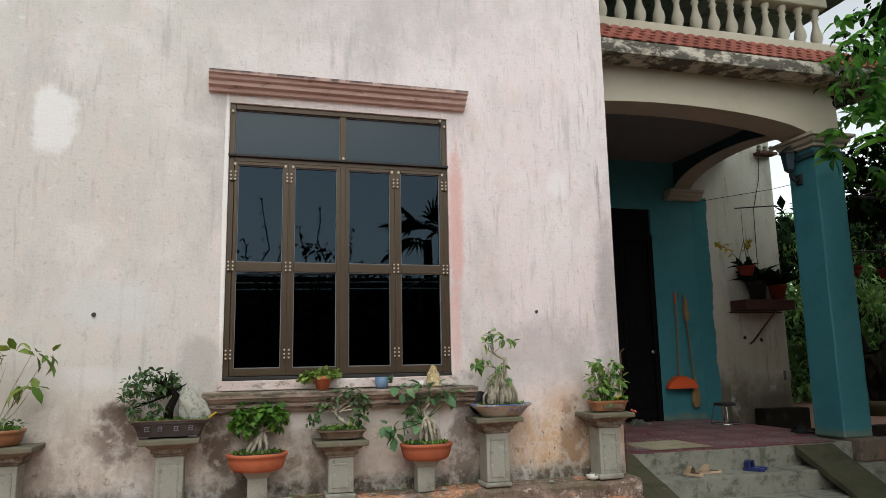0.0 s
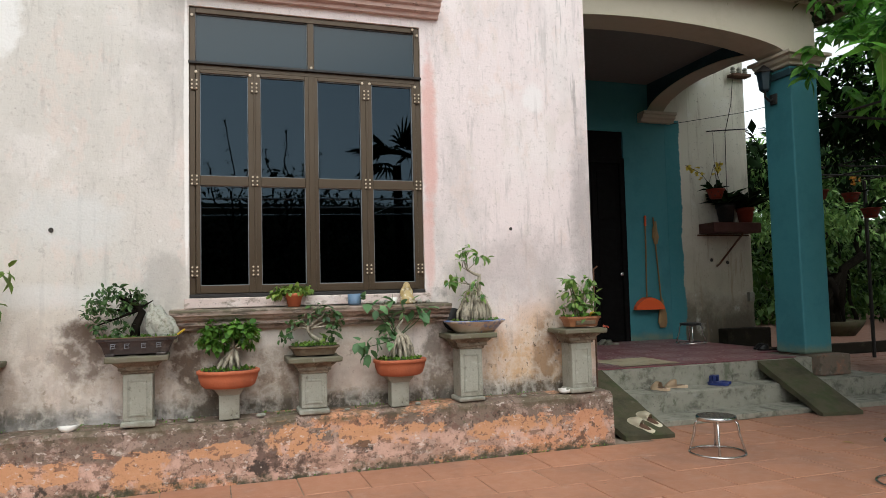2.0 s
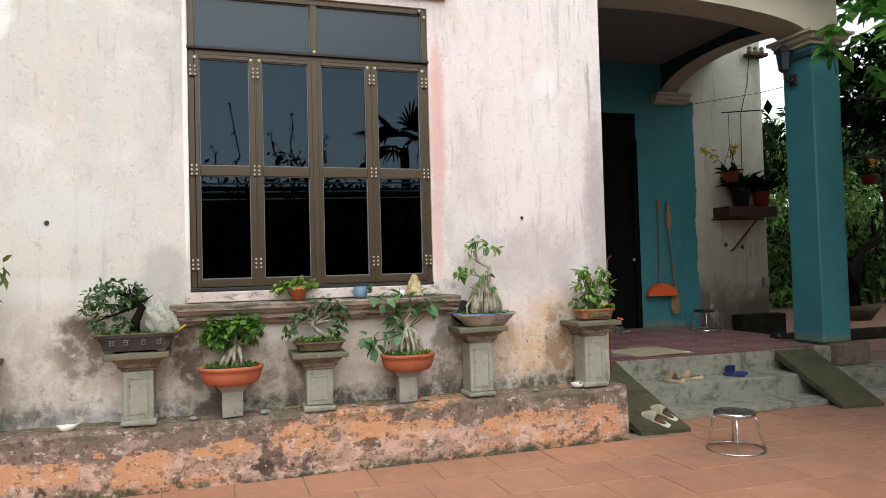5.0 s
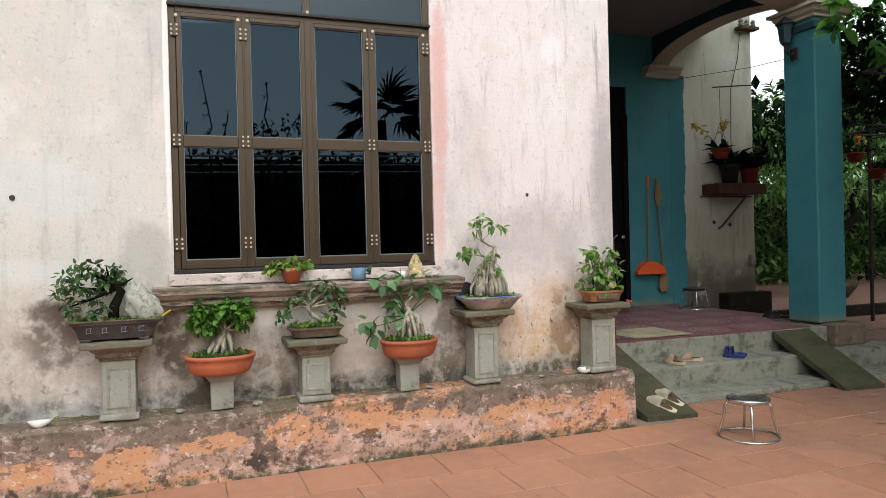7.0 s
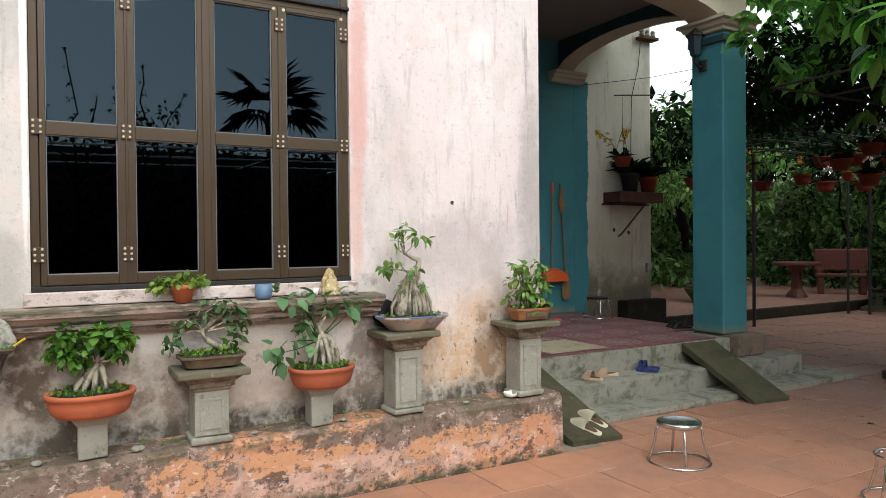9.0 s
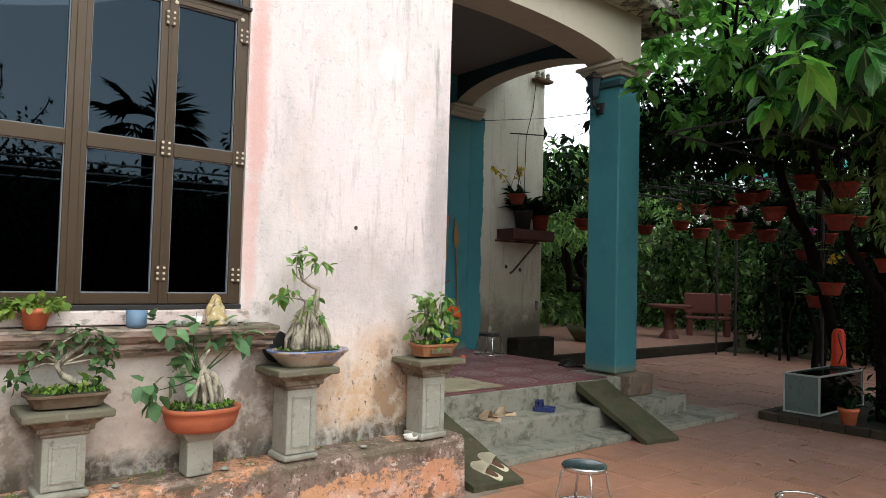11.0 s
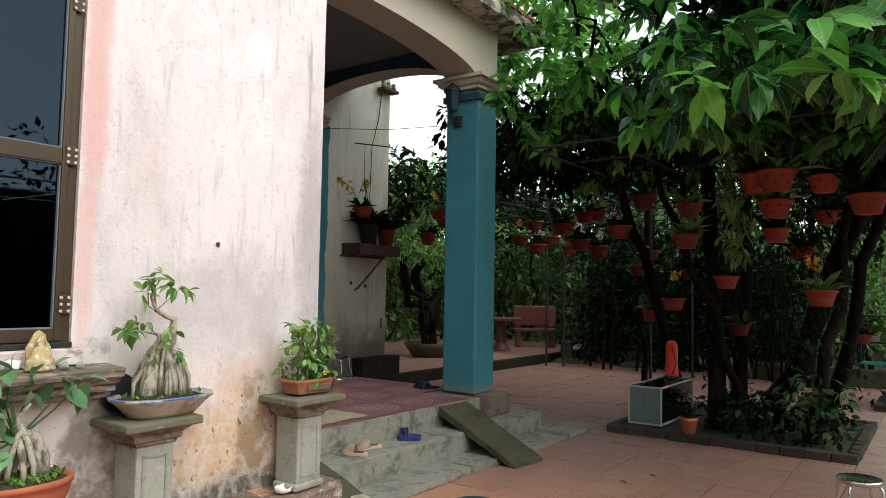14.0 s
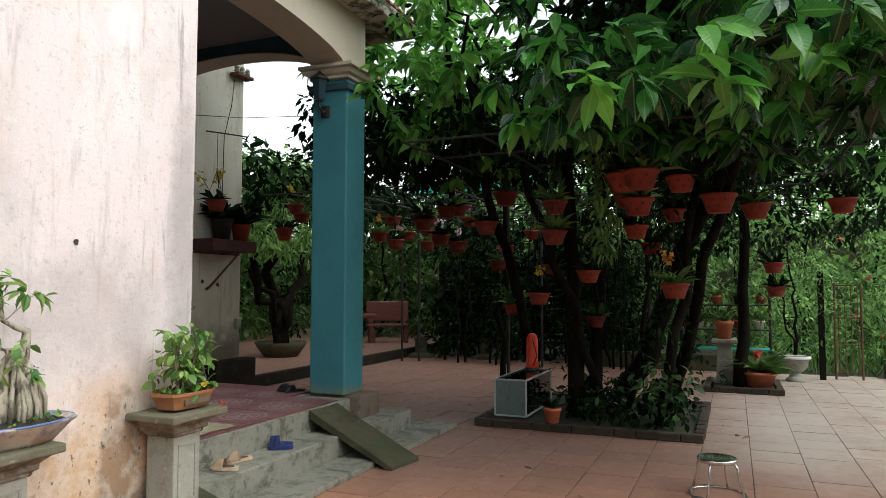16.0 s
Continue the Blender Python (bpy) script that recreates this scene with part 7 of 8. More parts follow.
# tangle of stems under the vine
for k in range(24):
    x, y = gr.uniform(14.7, 16.3), gr.uniform(4.2, 8.9)
    h = gr.uniform(1.4, 3.0)
    ce = np.column_stack([gr.normal(x, 0.3, 8), gr.normal(y, 0.3, 8), gr.uniform(0.3, h, 8)])
    tree("garden_shrub", "dark thin-stemmed shrub in the shade of the pergola", [((x, y, -0.02), (x + gr.normal(0, 0.15), y + gr.normal(0, 0.15), h), 0.028, 0.015, 0.05)], [(ce, 0.27, 15, 0.13, M_LEAF_SHADE, 0.8, True)], "shrub", "shrubs under the pergola")

# ring of trees and bushes round the courtyard
def bush(x, y, r, h, material, n=60, leaf=0.15, label="leafy garden bush at the edge of the courtyard"):
    ce = box_points((x - r, y - r, 0.25), (x + r, y + r, h), n, lambda p: ((p[0] - x) / r) ** 2 + ((p[1] - y) / r) ** 2 + ((p[2] - h * 0.45) / (h * 0.62)) ** 2 < 1 + 0.3 * noise.noise(Vector(p) * 0.9))
    return tree("garden_bush", label, [((x, y, -0.05), (x + gr.normal(0, 0.2), y + gr.normal(0, 0.2), h * 0.7), 0.06, 0.02, 0.12)], [(ce, 0.34, 26, leaf, material, 0.85, True)], "bush", "bushes round the courtyard")


# leaf colour by position: the darkened copy at high y carries the shade
for x, y, r, h in ((17.5, 3.6, 1.5, 3.6), (17.4, 5.6, 1.6, 4.4), (17.6, 7.6, 1.6, 4.0), (18.5, 9.8, 1.7, 4.6), (19.5, 12.6, 1.8, 4.5), (17.5, 15.0, 2.0, 4.6), (14.6, 16.2, 2.0, 4.4), (11.6, 15.5, 1.8, 3.6), (19.8, 7.0, 2.0, 5.6), (20.5, 4.0, 2.0, 5.2)):
    bush(x, y, r, h, M_LEAF_SHADE if y > 3.8 else M_LEAF_SHRUB, 75, 0.17)
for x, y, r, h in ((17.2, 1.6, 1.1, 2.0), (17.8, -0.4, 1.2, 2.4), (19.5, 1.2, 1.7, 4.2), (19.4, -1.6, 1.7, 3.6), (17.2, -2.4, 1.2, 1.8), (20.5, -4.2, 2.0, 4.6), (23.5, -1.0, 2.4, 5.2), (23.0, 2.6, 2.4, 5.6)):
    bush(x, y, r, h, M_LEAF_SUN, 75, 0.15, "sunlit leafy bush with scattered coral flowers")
fl = thing("flowering_shrub", (16.3, -0.4, 0), label="rose shrub dotted with coral flowers", category="shrub")
ce = gr.uniform((-0.6, -1.2, 0.3), (0.6, 1.2, 2.6), (40, 3))
s_, w_, z_ = clumps(gr, ce, 0.25, 16, 0.10)
part("leaves", leaf_mesh("leaves", s_, w_, z_, M_LEAF_SHRUB, 0.8, gr, True), None, fl)
pt = np.repeat(gr.uniform((-0.9, -1.3, 0.6), (-0.2, 1.3, 2.7), (12, 3)), 6, axis=0)
part("flowers", leaf_mesh("flowers", pt, gr.normal(0, 1, pt.shape), np.full(len(pt), 0.06), M_REDPETAL, 1.2, gr), None, fl)

# woods that close the view
wp = box_points((21.5, -9, 0.2), (25.5, 2.5, 6.0), 260)
s_, w_, z_ = clumps(gr, wp, 0.55, 30, 0.30)
tagged(new("sunlit_woods", leaf_mesh("sunlit_woods", s_, w_, z_, M_LEAF_SUN, 0.95, gr, True)), "sunlit leafy woods closing the garden", "woods", kind="stuff")
wp = np.concatenate([box_points((21.5, 2.5, 0.2), (25.5, 21, 6.0), 390), box_points((9.3, 17.5, 0.2), (22, 20.5, 4.4), 330), box_points((9.3, 15.2, 0.2), (20, 17, 3.4), 180), box_points((19, 8, 0.2), (21, 15, 4.6), 200)])
s_, w_, z_ = clumps(gr, wp, 0.55, 30, 0.30)
tagged(new("far_woods", leaf_mesh("far_woods", s_, w_, z_, M_LEAF_SHRUB, 0.95, gr, True)), "dense leafy woods closing the garden", "woods", kind="stuff")
# the last box is a canopy added to shade the terrace
wp = np.concatenate([box_points((15.9, 4.6, 0.15), (17.0, 9.4, 3.2), 110), box_points((-14, -12.5, 0.1), (20, -10.2, 4.4), 520), box_points((8, -12, 0.2), (24, -9, 5.5), 300), box_points((9.6, 10.4, 3.5), (19.5, 16.6, 4.15), 220)])
s_, w_, z_ = clumps(gr, wp, 0.5, 30, 0.26)
tagged(new("shaded_thicket", leaf_mesh("shaded_thicket", s_, w_, z_, M_LEAF_SHADE, 0.95, gr, True)), "shade-coloured thicket round the garden, with a canopy added over the terrace", "woods", kind="stuff")
hb = box_points((27, -20, 0), (31, 13, 7.5), 420)
s_, w_, z_ = clumps(gr, hb, 1.0, 26, 0.7)
tagged(new("far_treeline", leaf_mesh("far_treeline", s_, w_, z_, M_LEAF_SUN, 0.95, gr, True)), "far belt of trees behind the garden", "woods", kind="stuff")

# potted old tree and stone bench group on the terrace
bt = tree("potted_tree", "old dark many-stemmed tree in a low round planter on the terrace", [((13.0, 11.6, 0.42), (12.8, 11.7, 2.6), 0.16, 0.08, 0.15), ((13.0, 11.6, 0.42), (12.1, 11.5, 2.8), 0.12, 0.05, 0.2), ((13.1, 11.6, 0.42), (14.0, 11.7, 2.7), 0.12, 0.05, 0.2), ((12.9, 11.6, 0.42), (12.4, 11.9, 2.2), 0.09, 0.05, 0.25)],
     [(box_points((11.2, 10.6, 2.3), (14.4, 12.6, 4.3), 150), 0.33, 26, 0.16, M_LEAF_SUN, 0.6, False)], "tree")
pb = part("planter", ring([(0.35, -0.25), (0.50, -0.05), (0.56, 0.06), (0.52, 0.06), (0.48, 0.0)], 24), M_MOSS, bt, "low round stone planter", True)
be = thing("bench", (17.3, 11.25, 0.172), -55, label="red terrazzo garden bench with a curved back", category="bench")
part("seat", box((-0.58, -0.22, 0.42), (0.58, 0.22, 0.50), 0.02), M_BENCH, be)
part("backrest", box((-0.58, 0.18, 0.56), (0.58, 0.27, 1.10), 0.03), M_BENCH, be)
for x in (-0.45, 0.45):
    part("leg", box((x - 0.07, -0.2, 0.0), (x + 0.07, 0.24, 0.42), 0.02), M_BENCH, be)
    part("back_post", box((x - 0.06, 0.16, 0.50), (x + 0.06, 0.28, 0.60), 0.01), M_BENCH, be)
ta = thing("garden_table", (15.6, 11.3, 0.172), label="round red terrazzo garden table on a pedestal", category="table")
part("tabletop", ring([(0.5, 0.74), (0.53, 0.76), (0.53, 0.80), (0.5, 0.82)], 28), M_BENCH, ta)
part("pedestal", ring([(0.24, 0.0), (0.22, 0.06), (0.12, 0.2), (0.12, 0.6), (0.22, 0.74)], 16), M_BENCH, ta)
for x, y in ((15.7, 9.55), (15.9, 8.0)):
    s = thing("stone_stand", (x, y, 0), label="dark low stone stand under the vine", category="stand", group="stone stands")
    part("body", ring([(0.34, -0.01), (0.3, 0.06), (0.16, 0.12), (0.14, 0.4), (0.2, 0.46)], 8), M_MOSS, s)
net = thing("shade_net", (0, 0, 0), label="turquoise shade net stretched behind the pergola", category="shade net")
bm = bmesh.new()
g = [[bm.verts.new((14.6 + 0.25 * i, 6.3 + 0.55 * j, 3.72 + 0.10 * i + 0.08 * math.sin(j * 1.3) + 0.05 * noise.noise(Vector((i, j, 0))))) for j in range(7)] for i in range(5)]
for i in range(4):
    for j in range(6):
        bm.faces.new((g[i][j], g[i + 1][j], g[i + 1][j + 1], g[i][j + 1]))
bmesh.ops.solidify(bm, geom=bm.faces[:], thickness=0.01)
part("sheet", bm, M_NET, net)
for x, y in ((14.65, 6.35), (14.65, 9.55)):
    part("pole", tube([(x, y, -0.05), (x, y, 3.73)], 0.025, 6), M_IRON, net)

# the sunlit corner: pedestal, pots, rack, urn and gate
pd = thing("pedestal", (13.15, 2.85, 0.06), label="square stone pedestal carrying a clay pot", category="pedestal")
part("base", box((-0.19, -0.19, 0), (0.19, 0.19, 0.07), 0.01), M_STONE, pd)
part("shaft", ring([(0.19, 0.072), (0.15, 0.66)], 4), M_STONE, pd)
part("slab", box((-0.20, -0.20, 0.662), (0.20, 0.20, 0.72), 0.01), M_STONE, pd)
clay_pot((13.15, 2.85, 0.782), 0.15, 0.30, "terracotta pot standing on the stone pedestal", 0.3)
clay_pot((12.85, 2.35, 0.062), 0.28, 0.24, "wide terracotta pot with a red flowering plant", 0.5, None, 40)
rd = thing("flower", (12.85, 2.35, 0.30), label="red flower head above a wide pot", category="flower")
pt = np.zeros((24, 3)) + (0, 0, 0.28)
part("petals", leaf_mesh("petals", pt, gr.normal(0, 1, pt.shape), np.full(24, 0.09), M_REDPETAL, 1.2, gr), None, rd)
part("stem", tube([(0, 0, -0.03), (0, 0, 0.28)], 0.008, 5), M_LEAF_SHRUB, rd)
tree("slender_tree", "slender dark tree standing in the small bed", [((12.75, 2.62, 0.05), (12.6, 2.5, 3.1), 0.10, 0.07, 0.05)], [(box_points((10.8, 0.0, 2.4), (14.6, 3.8, 4.6), 190), 0.36, 22, 0.17, M_LEAF_SHADE, 0.8, True)])
hanging_pot(13.9, 3.4, 0.95, 1.1, "", 3.03)
ur = thing("urn", (14.3, 1.72, 0.0), label="pale stone urn planter with a wide rim", category="urn")
part("bowl", ring([(0.17, 0.20), (0.22, 0.22), (0.34, 0.32), (0.37, 0.46), (0.43, 0.48), (0.43, 0.53), (0.37, 0.53), (0.33, 0.46)], 26), M_STONE, ur, "", True)
part("foot", ring([(0.27, 0.0), (0.27, 0.06), (0.2, 0.09), (0.15, 0.15), (0.18, 0.198)], 22), M_STONE, ur, "", True)
part("rim", tube(circle(0.415, 0.525, 28), 0.03, 8, True), M_WHITE, ur, "white rim", True)
ur.scale = (0.58, 0.58, 0.8)
tree("urn_shrub", "tall loose shrub growing from the urn", [((14.3, 1.72, 0.46), (14.3, 1.8, 2.4), 0.03, 0.01, 0.1), ((14.3, 1.72, 0.46), (14.2, 2.2, 2.3), 0.02, 0.01, 0.1)], [(box_points((13.8, 1.25, 0.8), (14.7, 2.5, 2.7), 46), 0.22, 20, 0.09, M_LEAF_SHRUB, 0.7, True)], "shrub")
gt = thing("metal_gate", (14.9, 1.02, 0.0), 0, label="open rusty mesh garden gate", category="gate")
for y in (-0.42, 0.0):
    part("gate_post", tube([(0, y, -0.02), (0, y, 1.72)], 0.02, 6), M_RUST, gt)
for z in (0.12, 0.62, 1.1, 1.68):
    part("rail", tube([(0, -0.42, z), (0, 0.0, z)], 0.012, 6), M_RUST, gt)
for y in np.linspace(-0.36, -0.06, 4):
    part("rod", tube([(0, y, 0.12), (0, y, 1.68)], 0.007, 5), M_RUST, gt)
gp = thing("gate_pillar", (14.75, 1.25, -0.02), label="dark reddish timber post by the gate", category="post")
part("post", wobble(box((-0.05, -0.05, 0), (0.05, 0.05, 1.95), 0.01), 0.01, 4), M_BARK, gp)
rk = thing("plant_rack", (15.6, 2.6, 0.0), label="dark steel rack holding small potted plants", category="plant rack")
for y in (-0.55, 0.95):
    for x in (-0.2, 0.2):
        part("post", tube([(x, y, -0.02), (x, y, 1.75)], 0.018, 6), M_IRON, rk)
for z, m in ((0.42, M_NET), (0.80, M_IRON), (1.28, M_IRON)):
    part("shelf", box((-0.22, -0.57, z), (0.22, 0.97, z + 0.03), 0.004), m, rk)
for z, ys in ((0.832, (-0.35, 0.0, 0.35, 0.75)), (1.312, (-0.4, 0.0, 0.4))):
    for y in ys:
        clay_pot((15.55, 2.6 + y, z), 0.11, 0.17, "small potted plant on the rack", 0.28, (M_CLAY, M_WHITE, M_IRON)[int(gr.integers(3))], 22)
sf = thing("slatted_fence", (17.2, 0, 0), label="dark weathered slatted fence behind the pergola", category="fence")
for y in (5.4, 7.0, 8.6, 9.6):
    part("post", box((-0.05, y - 0.05, -0.05), (0.05, y + 0.05, 2.15), 0.006), M_BARK, sf)
for k in range(13):
    part("slat", wobble(box((-0.075, 5.3, 0.25 + 0.15 * k), (-0.052, 9.7, 0.36 + 0.15 * k), 0.004), 0.012, 1.5, k), M_BARK, sf)
lw = solid("low_wall", wobble(box((15.25, -6.0, -0.05), (15.45, 0.2, 0.30), 0.02), 0.02, 2), M_MOSS, "low mossy garden wall", "low wall")
solid("low_wall_shade", wobble(box((15.3, 2.0, -0.05), (15.5, 5.4, 0.32), 0.02), 0.02, 2), M_MOSS, "low mossy garden wall", "low wall")
gn = 5200
gp_ = np.column_stack([gr.uniform(15.5, 24, gn), gr.uniform(-8, 3, gn), np.full(gn, -0.045)])
gw = np.column_stack([gr.normal(0, 0.35, (gn, 2)), np.ones(gn)])
tagged(new("grass", leaf_mesh("grass", gp_, gw, gr.uniform(0.12, 0.4, gn), M_LEAF_SHRUB, 0.3, gr, True)), "tufts of sunlit grass beyond the paving", "grass", kind="stuff")

# fallen leaf, blossom and litter on the paving
for x, y, m, s, lab in ((6.0, 3.05, M_YELLOW, 0.15, "fallen yellow leaf on the paving"), (6.75, 4.15, M_PINK, 0.05, "fallen violet blossom on the paving")):
    t = thing("fallen_leaf", (x, y, 0.006), label=lab, category="leaf")
    part("blade", leaf_mesh("blade", [(0, 0, 0), (0.01, 0.01, 0.0)], [(1, 0.4, 0.1), (0.8, 0.7, 0.15)], [s, s * 0.7], m, 1.3, gr), None, t)
lit = gr.uniform((4.5, 2.5, 0.004), (11.5, 8.5, 0.006), (70, 3))
tagged(new("leaf_litter", leaf_mesh("leaf_litter", lit, np.column_stack([gr.normal(0, 1, (70, 2)), np.full(70, 0.05)]), gr.uniform(0.04, 0.12, 70), M_STRAW, 0.6, gr)), "scattered dry leaves on the paving", "litter", kind="stuff")

# ---- the side of the courtyard that only the panes mirror ----
def palm(x, y, h, label):
    p = thing("palm_tree", (x, y, -0.045), label=label, category="palm")
    part("trunk", wobble(tube([(0, 0, 0), (0.05, 0, h * 0.5), (0, 0, h)], [0.16, 0.12, 0.11], 10), 0.02, 6), M_BARK, p)
    spots, ways, sizes = [], [], []
    for k in range(16):
        a, el = gr.uniform(0, 6.28), gr.uniform(-0.35, 1.5)
        d = np.array((math.cos(a) * math.cos(el), math.sin(a) * math.cos(el), math.sin(el)))
        tip = np.array((0, 0, h)) + d * 0.5
        side = np.cross(d, (0, 0, 1))
        side /= max(np.linalg.norm(side), 1e-3)
        for f in np.linspace(-1.1, 1.1, 13):
            spots.append(tip)
            ways.append(d * math.cos(f) + side * math.sin(f) + np.array((0, 0, -0.25)))
            sizes.append(0.95 * (1 - 0.2 * abs(f)))
    part("crown", leaf_mesh("crown", spots, ways, sizes, M_LEAF_SHADE, 0.10, gr), None, p)


palm(4.95, -6.0, 4.55, "fan palm with a dark crown")
for x in np.arange(-9, 16, 2.3):
    bush(x, -8.5 + gr.normal(0, 0.6), 1.6, gr.uniform(3.6, 4.9), M_LEAF_SHADE, 60, 0.2, "dark hedge bush across the courtyard")
for x, ends in ((0.9, ((0.75, -3.0, 4.7), (1.2, -3.1, 4.0), (0.4, -3, 3.9))), (1.9, ((1.9, -3.0, 4.6), (2.6, -3.1, 4.2), (1.5, -3.0, 4.2)))):
    tree("frangipani", "bare-branched blossom tree across the courtyard", [((x, -3.0, -0.045), (x, -3.0, 2.4), 0.05, 0.03, 0.08)] + [((x, -3.0, 2.3), e_, 0.025, 0.008, 0.08) for e_ in ends],
         [(np.array([np.array((x, -3.0, 2.4)) + (np.array(e_) - np.array((x, -3.0, 2.4))) * t for e_ in ends for t in np.linspace(0.2, 1, 8)]), 0.06, 8, 0.07, M_LEAF_SHADE, 1.0, True)], "tree", "blossom trees")
pg = thing("pergola", (0, 0, 0), label="thin steel pergola across the courtyard", category="pergola")
for y in (-2.2, -3.6, -5.0):
    part("bar", tube([(-4, y, 3.0), (10, y, 3.25)], 0.02, 6), M_STEEL, pg)
for x in np.arange(-4, 10.1, 2.0):
    part("cross_bar", tube([(x, -2.0, 3.05), (x, -5.2, 3.1)], 0.02, 6), M_STEEL, pg)
for x in (-4, 3, 10):
    part("post", tube([(x, -5.0, -0.05), (x, -5.0, 3.1)], 0.035, 6), M_IRON, pg)

# moss and weeds along the plinth
n = 900
x_ = gr.uniform(-2.5, 3.6, n)
keep = np.array([noise.noise(Vector((v * 2.3, 1.0, 0))) > -0.05 for v in x_])
x_ = x_[keep]
top_ = gr.random(len(x_)) < 0.75
pts_ = np.column_stack([x_, np.where(top_, gr.uniform(5.34, 5.54, len(x_)), gr.uniform(5.262, 5.272, len(x_))), np.where(top_, 0.446, 0.004)])
tagged(new("plinth_moss", leaf_mesh("plinth_moss", pts_, np.column_stack([gr.normal(0, 0.6, (len(x_), 2)), np.full(len(x_), 0.7)]), gr.uniform(0.008, 0.026, len(x_)), M_MOSSCARPET, 1.0, gr, True)), "moss and tiny weeds along the plinth", "moss", kind="stuff")
for x, r in ((0.35, 0.03), (0.82, 0.035), (-0.9, 0.03), (1.45, 0.02), (2.0, 0.025), (2.9, 0.02)):
    st_ = thing("stone_chip", (x, 5.37, 0.44), label="grey stone chip lying on the plinth", category="stone", group="chips on the plinth")
    bm = bmesh.new()
    bmesh.ops.create_icosphere(bm, subdivisions=2, radius=r)
    for v in bm.verts:
        v.co.z *= 0.45
        v.co *= 1 + 0.35 * noise.noise(v.co * 40 + Vector((x, 0, 0)))
    bmesh.ops.translate(bm, verts=bm.verts[:], vec=(0, 0, r * 0.35))
    part("stone", bm, M_STONE, st_)

# aerial roots and dry stems hanging under the pergola
for k in range(24):
    x, y = gr.uniform(7.2, 13.5), gr.uniform(2.4, 8.6)
    if x < 9.0 and y > 5.0:
        continue
    z1 = gr.uniform(1.6, 2.6)
    h_ = thing("hanging_root", (x, y, 3.03), label="thin dark aerial root hanging from the pergola", category="root", group="hanging roots")
    part("strand", tube([(0, 0, 0), (gr.normal(0, 0.03), gr.normal(0, 0.03), -(3.03 - z1) * 0.5), (gr.normal(0, 0.06), gr.normal(0, 0.06), z1 - 3.03)], [0.006, 0.005, 0.003], 5), M_BARK, h_)
# ---- pieces of the setting: paving, porch tiles, roof tiles ----
PITCH = 0.452
paving = thing("paving", (0, 0, 0), label="terracotta paving tiles of the courtyard, laid in staggered rows", category="paving", kind="structure")
part("bed", box((-6.5, -4.0, -0.044), (15.2, 12.5, -0.006)), M_JOINT, paving, "pale mortar bed")
part("bed", box((15.203, 5.5, -0.044), (16.6, 9.85, -0.006)), M_JOINT, paving, "dark mortar bed")
rng = np.random.default_rng(4)
tile_meshes = []
for k in range(4):
    bm = box((0.004, 0.004, -0.03), (PITCH - 0.004, PITCH - 0.004, 0.0), 0.004)
    tile_meshes.append(mesh_of("tile", bm, M_TILE))
rest_v, rest_f = [], []
j = 0
y = 5.275 - 20 * PITCH
count = 0
while y < 12.4:
    x = -6.4 + (PITCH / 2 if j % 2 else 0.06)
    while x < (16.2 if y > 5.6 else 15.1):
        inside = (-0.8 < x < 9.5 and 2.4 < y < 5.5)
        hidden = y + PITCH > 5.30 and x < 3.66 or (y > 5.6 and x < 8.0 and y < 9.9) or (y > 9.8 and x < 9.0) or (y > 9.7)
        bed_here = 8.4 < x < 10.3 and 3.1 < y < 5.0
        if not hidden and not bed_here:
            dz = rng.uniform(-0.003, 0.003)
            if inside and count < 290:
                ob = part("tile", tile_meshes[int(rng.integers(4))], M_TILE, paving)
                ob.location = (x, y, dz)
                ob.rotation_euler = (rng.normal(0, 0.0022), rng.normal(0, 0.0022), rng.normal(0, 0.002))
                count += 1
            else:
                n = len(rest_v)
                g, e = 0.004, PITCH - 0.004
                rest_v += [(x + g, y + g, dz), (x + e, y + g, dz), (x + e, y + e, dz), (x + g, y + e, dz), (x + g, y + g, dz - 0.03), (x + e, y + g, dz - 0.03), (x + e, y + e, dz - 0.03), (x + g, y + e, dz - 0.03)]
                rest_f += [(n, n + 1, n + 2, n + 3), (n, n + 4, n + 5, n + 1), (n + 1, n + 5, n + 6, n + 2), (n + 2, n + 6, n + 7, n + 3), (n + 3, n + 7, n + 4, n)]
        x += PITCH
    y += PITCH
    j += 1
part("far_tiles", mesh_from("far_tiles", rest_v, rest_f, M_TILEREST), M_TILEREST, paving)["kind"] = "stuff"

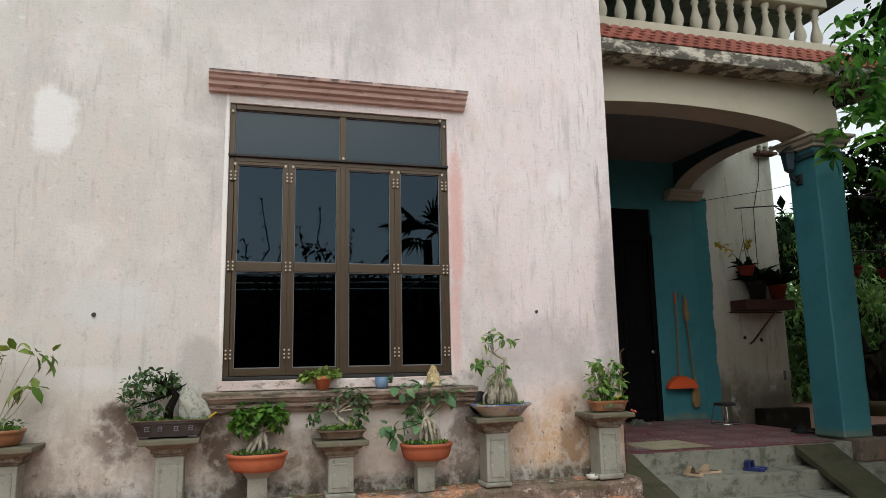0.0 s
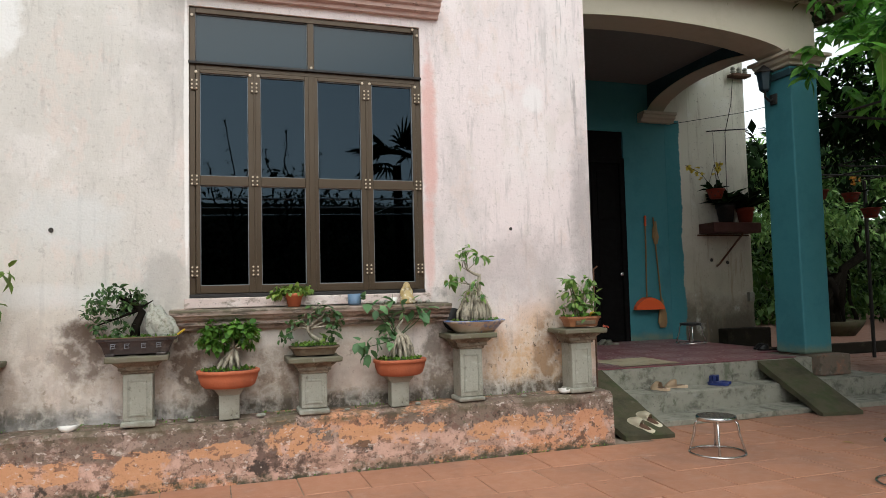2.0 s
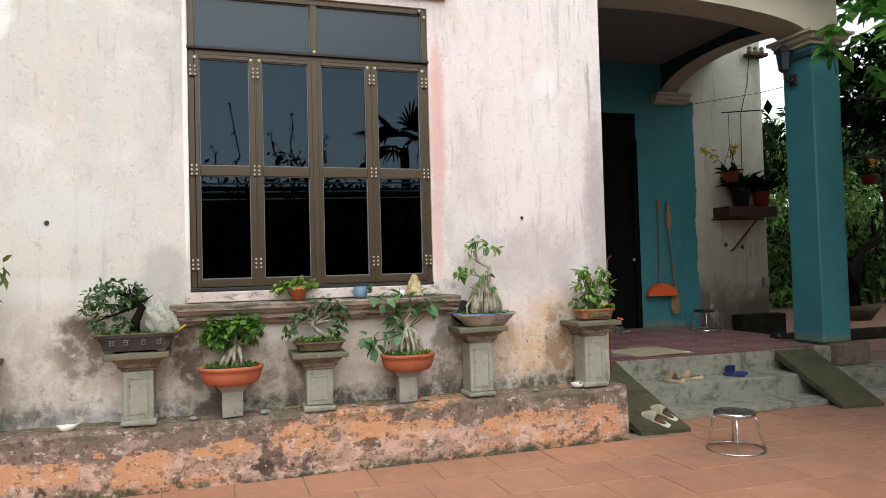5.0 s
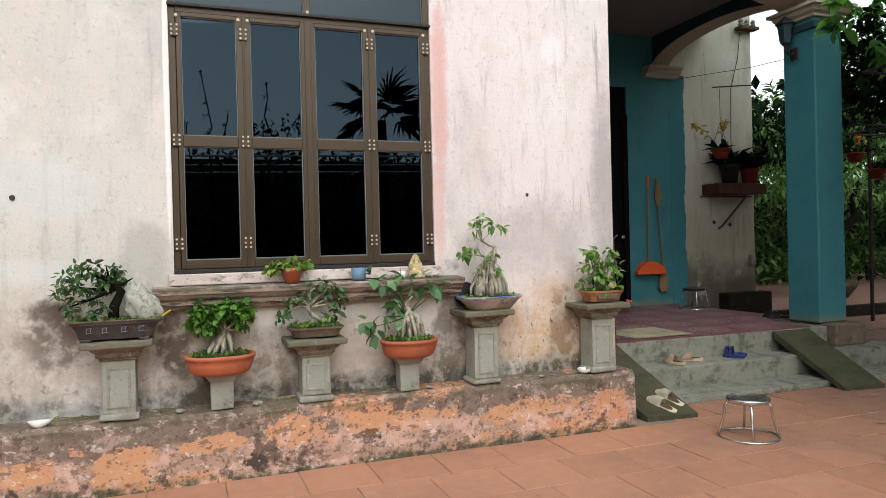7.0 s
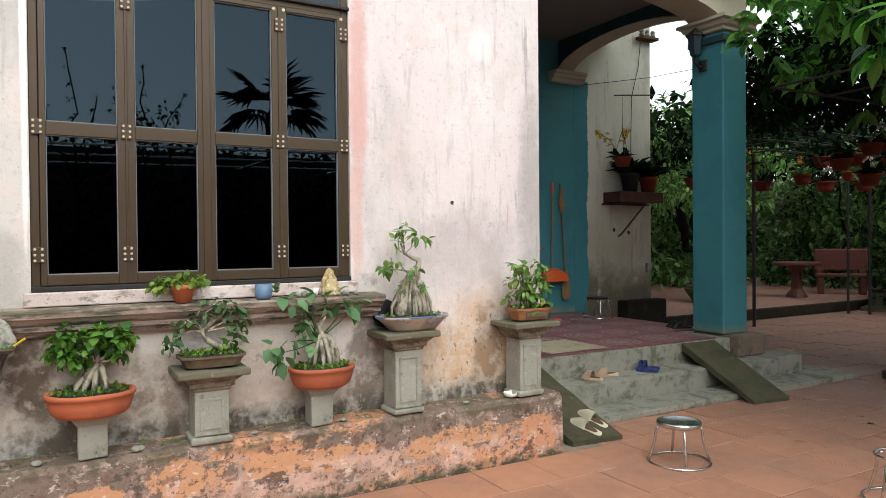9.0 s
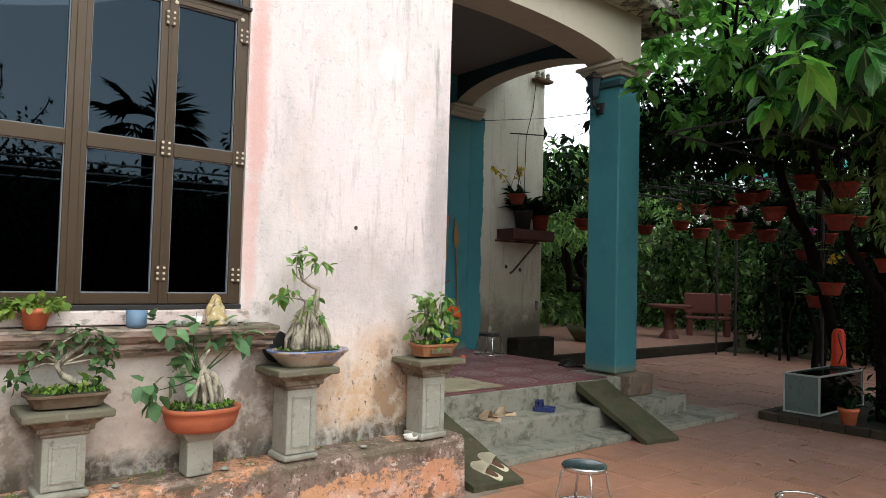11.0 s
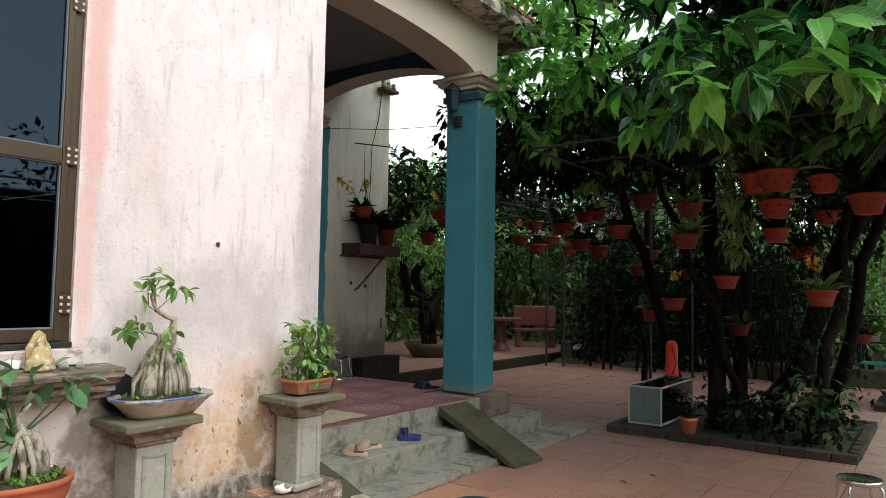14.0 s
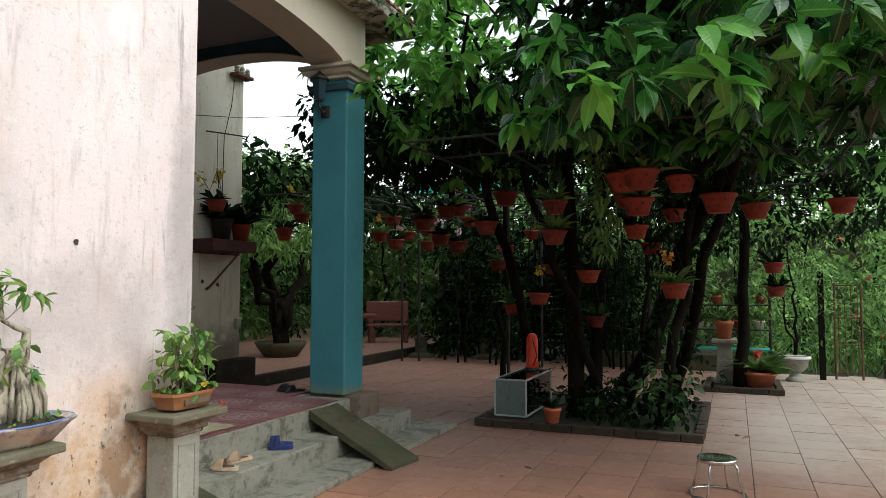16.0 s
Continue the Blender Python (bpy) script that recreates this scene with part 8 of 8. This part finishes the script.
porch_tiles = thing("porch_tiling", (0, 0, 0), label="dark red porch floor tiles with pale rosette ornaments", category="floor tiles", kind="structure")
TP = 0.30
ptile = mesh_of("tile", box((0.0015, 0.0015, -0.01), (TP - 0.0015, TP - 0.0015, 0.0), 0.001), M_PORCH)
orn = bmesh.new()
for r, w in ((0.20, 0.012), (0.14, 0.010), (0.05, 0.02)):
    ring_in, ring_out = circle(r - w, 0, 28), circle(r + w, 0, 28)
    a = [orn.verts.new(p) for p in ring_in]
    b = [orn.verts.new(p) for p in ring_out]
    for k in range(28):
        orn.faces.new((a[k], a[(k + 1) % 28], b[(k + 1) % 28], b[k]))
for k in range(8):
    t = 2 * math.pi * k / 8
    c, s = math.cos(t), math.sin(t)
    pts = [(0.06, 0), (0.09, 0.022), (0.125, 0), (0.09, -0.022)]
    orn.faces.new([orn.verts.new((p * c - q * s, p * s + q * c, 0)) for p, q in pts])
orn_mesh = mesh_of("ornament", orn, M_PATTERN)
for i in range(13):
    for k in range(10):
        x, y = CORNER_X + 0.02 + i * 0.28, 6.44 + k * 0.30
        if x + TP > 7.42 or (x + TP > 6.93 and y < 6.93):
            continue
        ob = part("tile", ptile, M_PORCH, porch_tiles)
        ob.location, ob.scale = (x, y, PORCH_Z + 0.002), (0.93, 1, 1)
for i in range(6):
    for k in range(5):
        x, y = CORNER_X + 0.30 + i * 0.56, 6.74 + k * 0.60
        if x < 7.15 and not (x > 6.6 and y < 7.2):
            o = part("ornament", orn_mesh, M_PATTERN, porch_tiles, "pale rosette")
            o.location = (x, y, PORCH_Z + 0.006)

roof = thing("porch_roof_tiling", (0, 0, 0), label="small red clay roof tiles on the porch eave", category="roof tiles", kind="structure")
rt = bmesh.new()
prof = [(-0.07, 0.0), (-0.035, 0.012), (0, 0.016), (0.035, 0.012), (0.07, 0.0)]
for a, b in zip(prof, prof[1:]):
    rt.faces.new([rt.verts.new(p) for p in ((a[0], 0, a[1]), (b[0], 0, b[1]), (b[0], 0.16, b[1] + 0.0), (a[0], 0.16, a[1] + 0.0))])
bmesh.ops.remove_doubles(rt, verts=rt.verts[:], dist=0.0005)
bmesh.ops.solidify(rt, geom=rt.faces[:], thickness=0.012)
rt_mesh = mesh_of("roof_tile", rt, M_ROOF)
slope = math.atan2(0.285, 0.29)
for row in range(4):
    for i in range(31):
        ob = part("roof_tile", rt_mesh, M_ROOF, roof)
        ob.location = (CORNER_X + 0.09 + i * 0.14 + (0.07 if row % 2 else 0), 6.15 + row * 0.078, 4.775 + row * 0.077)
        ob.rotation_euler = (slope - 0.06, 0, 0)
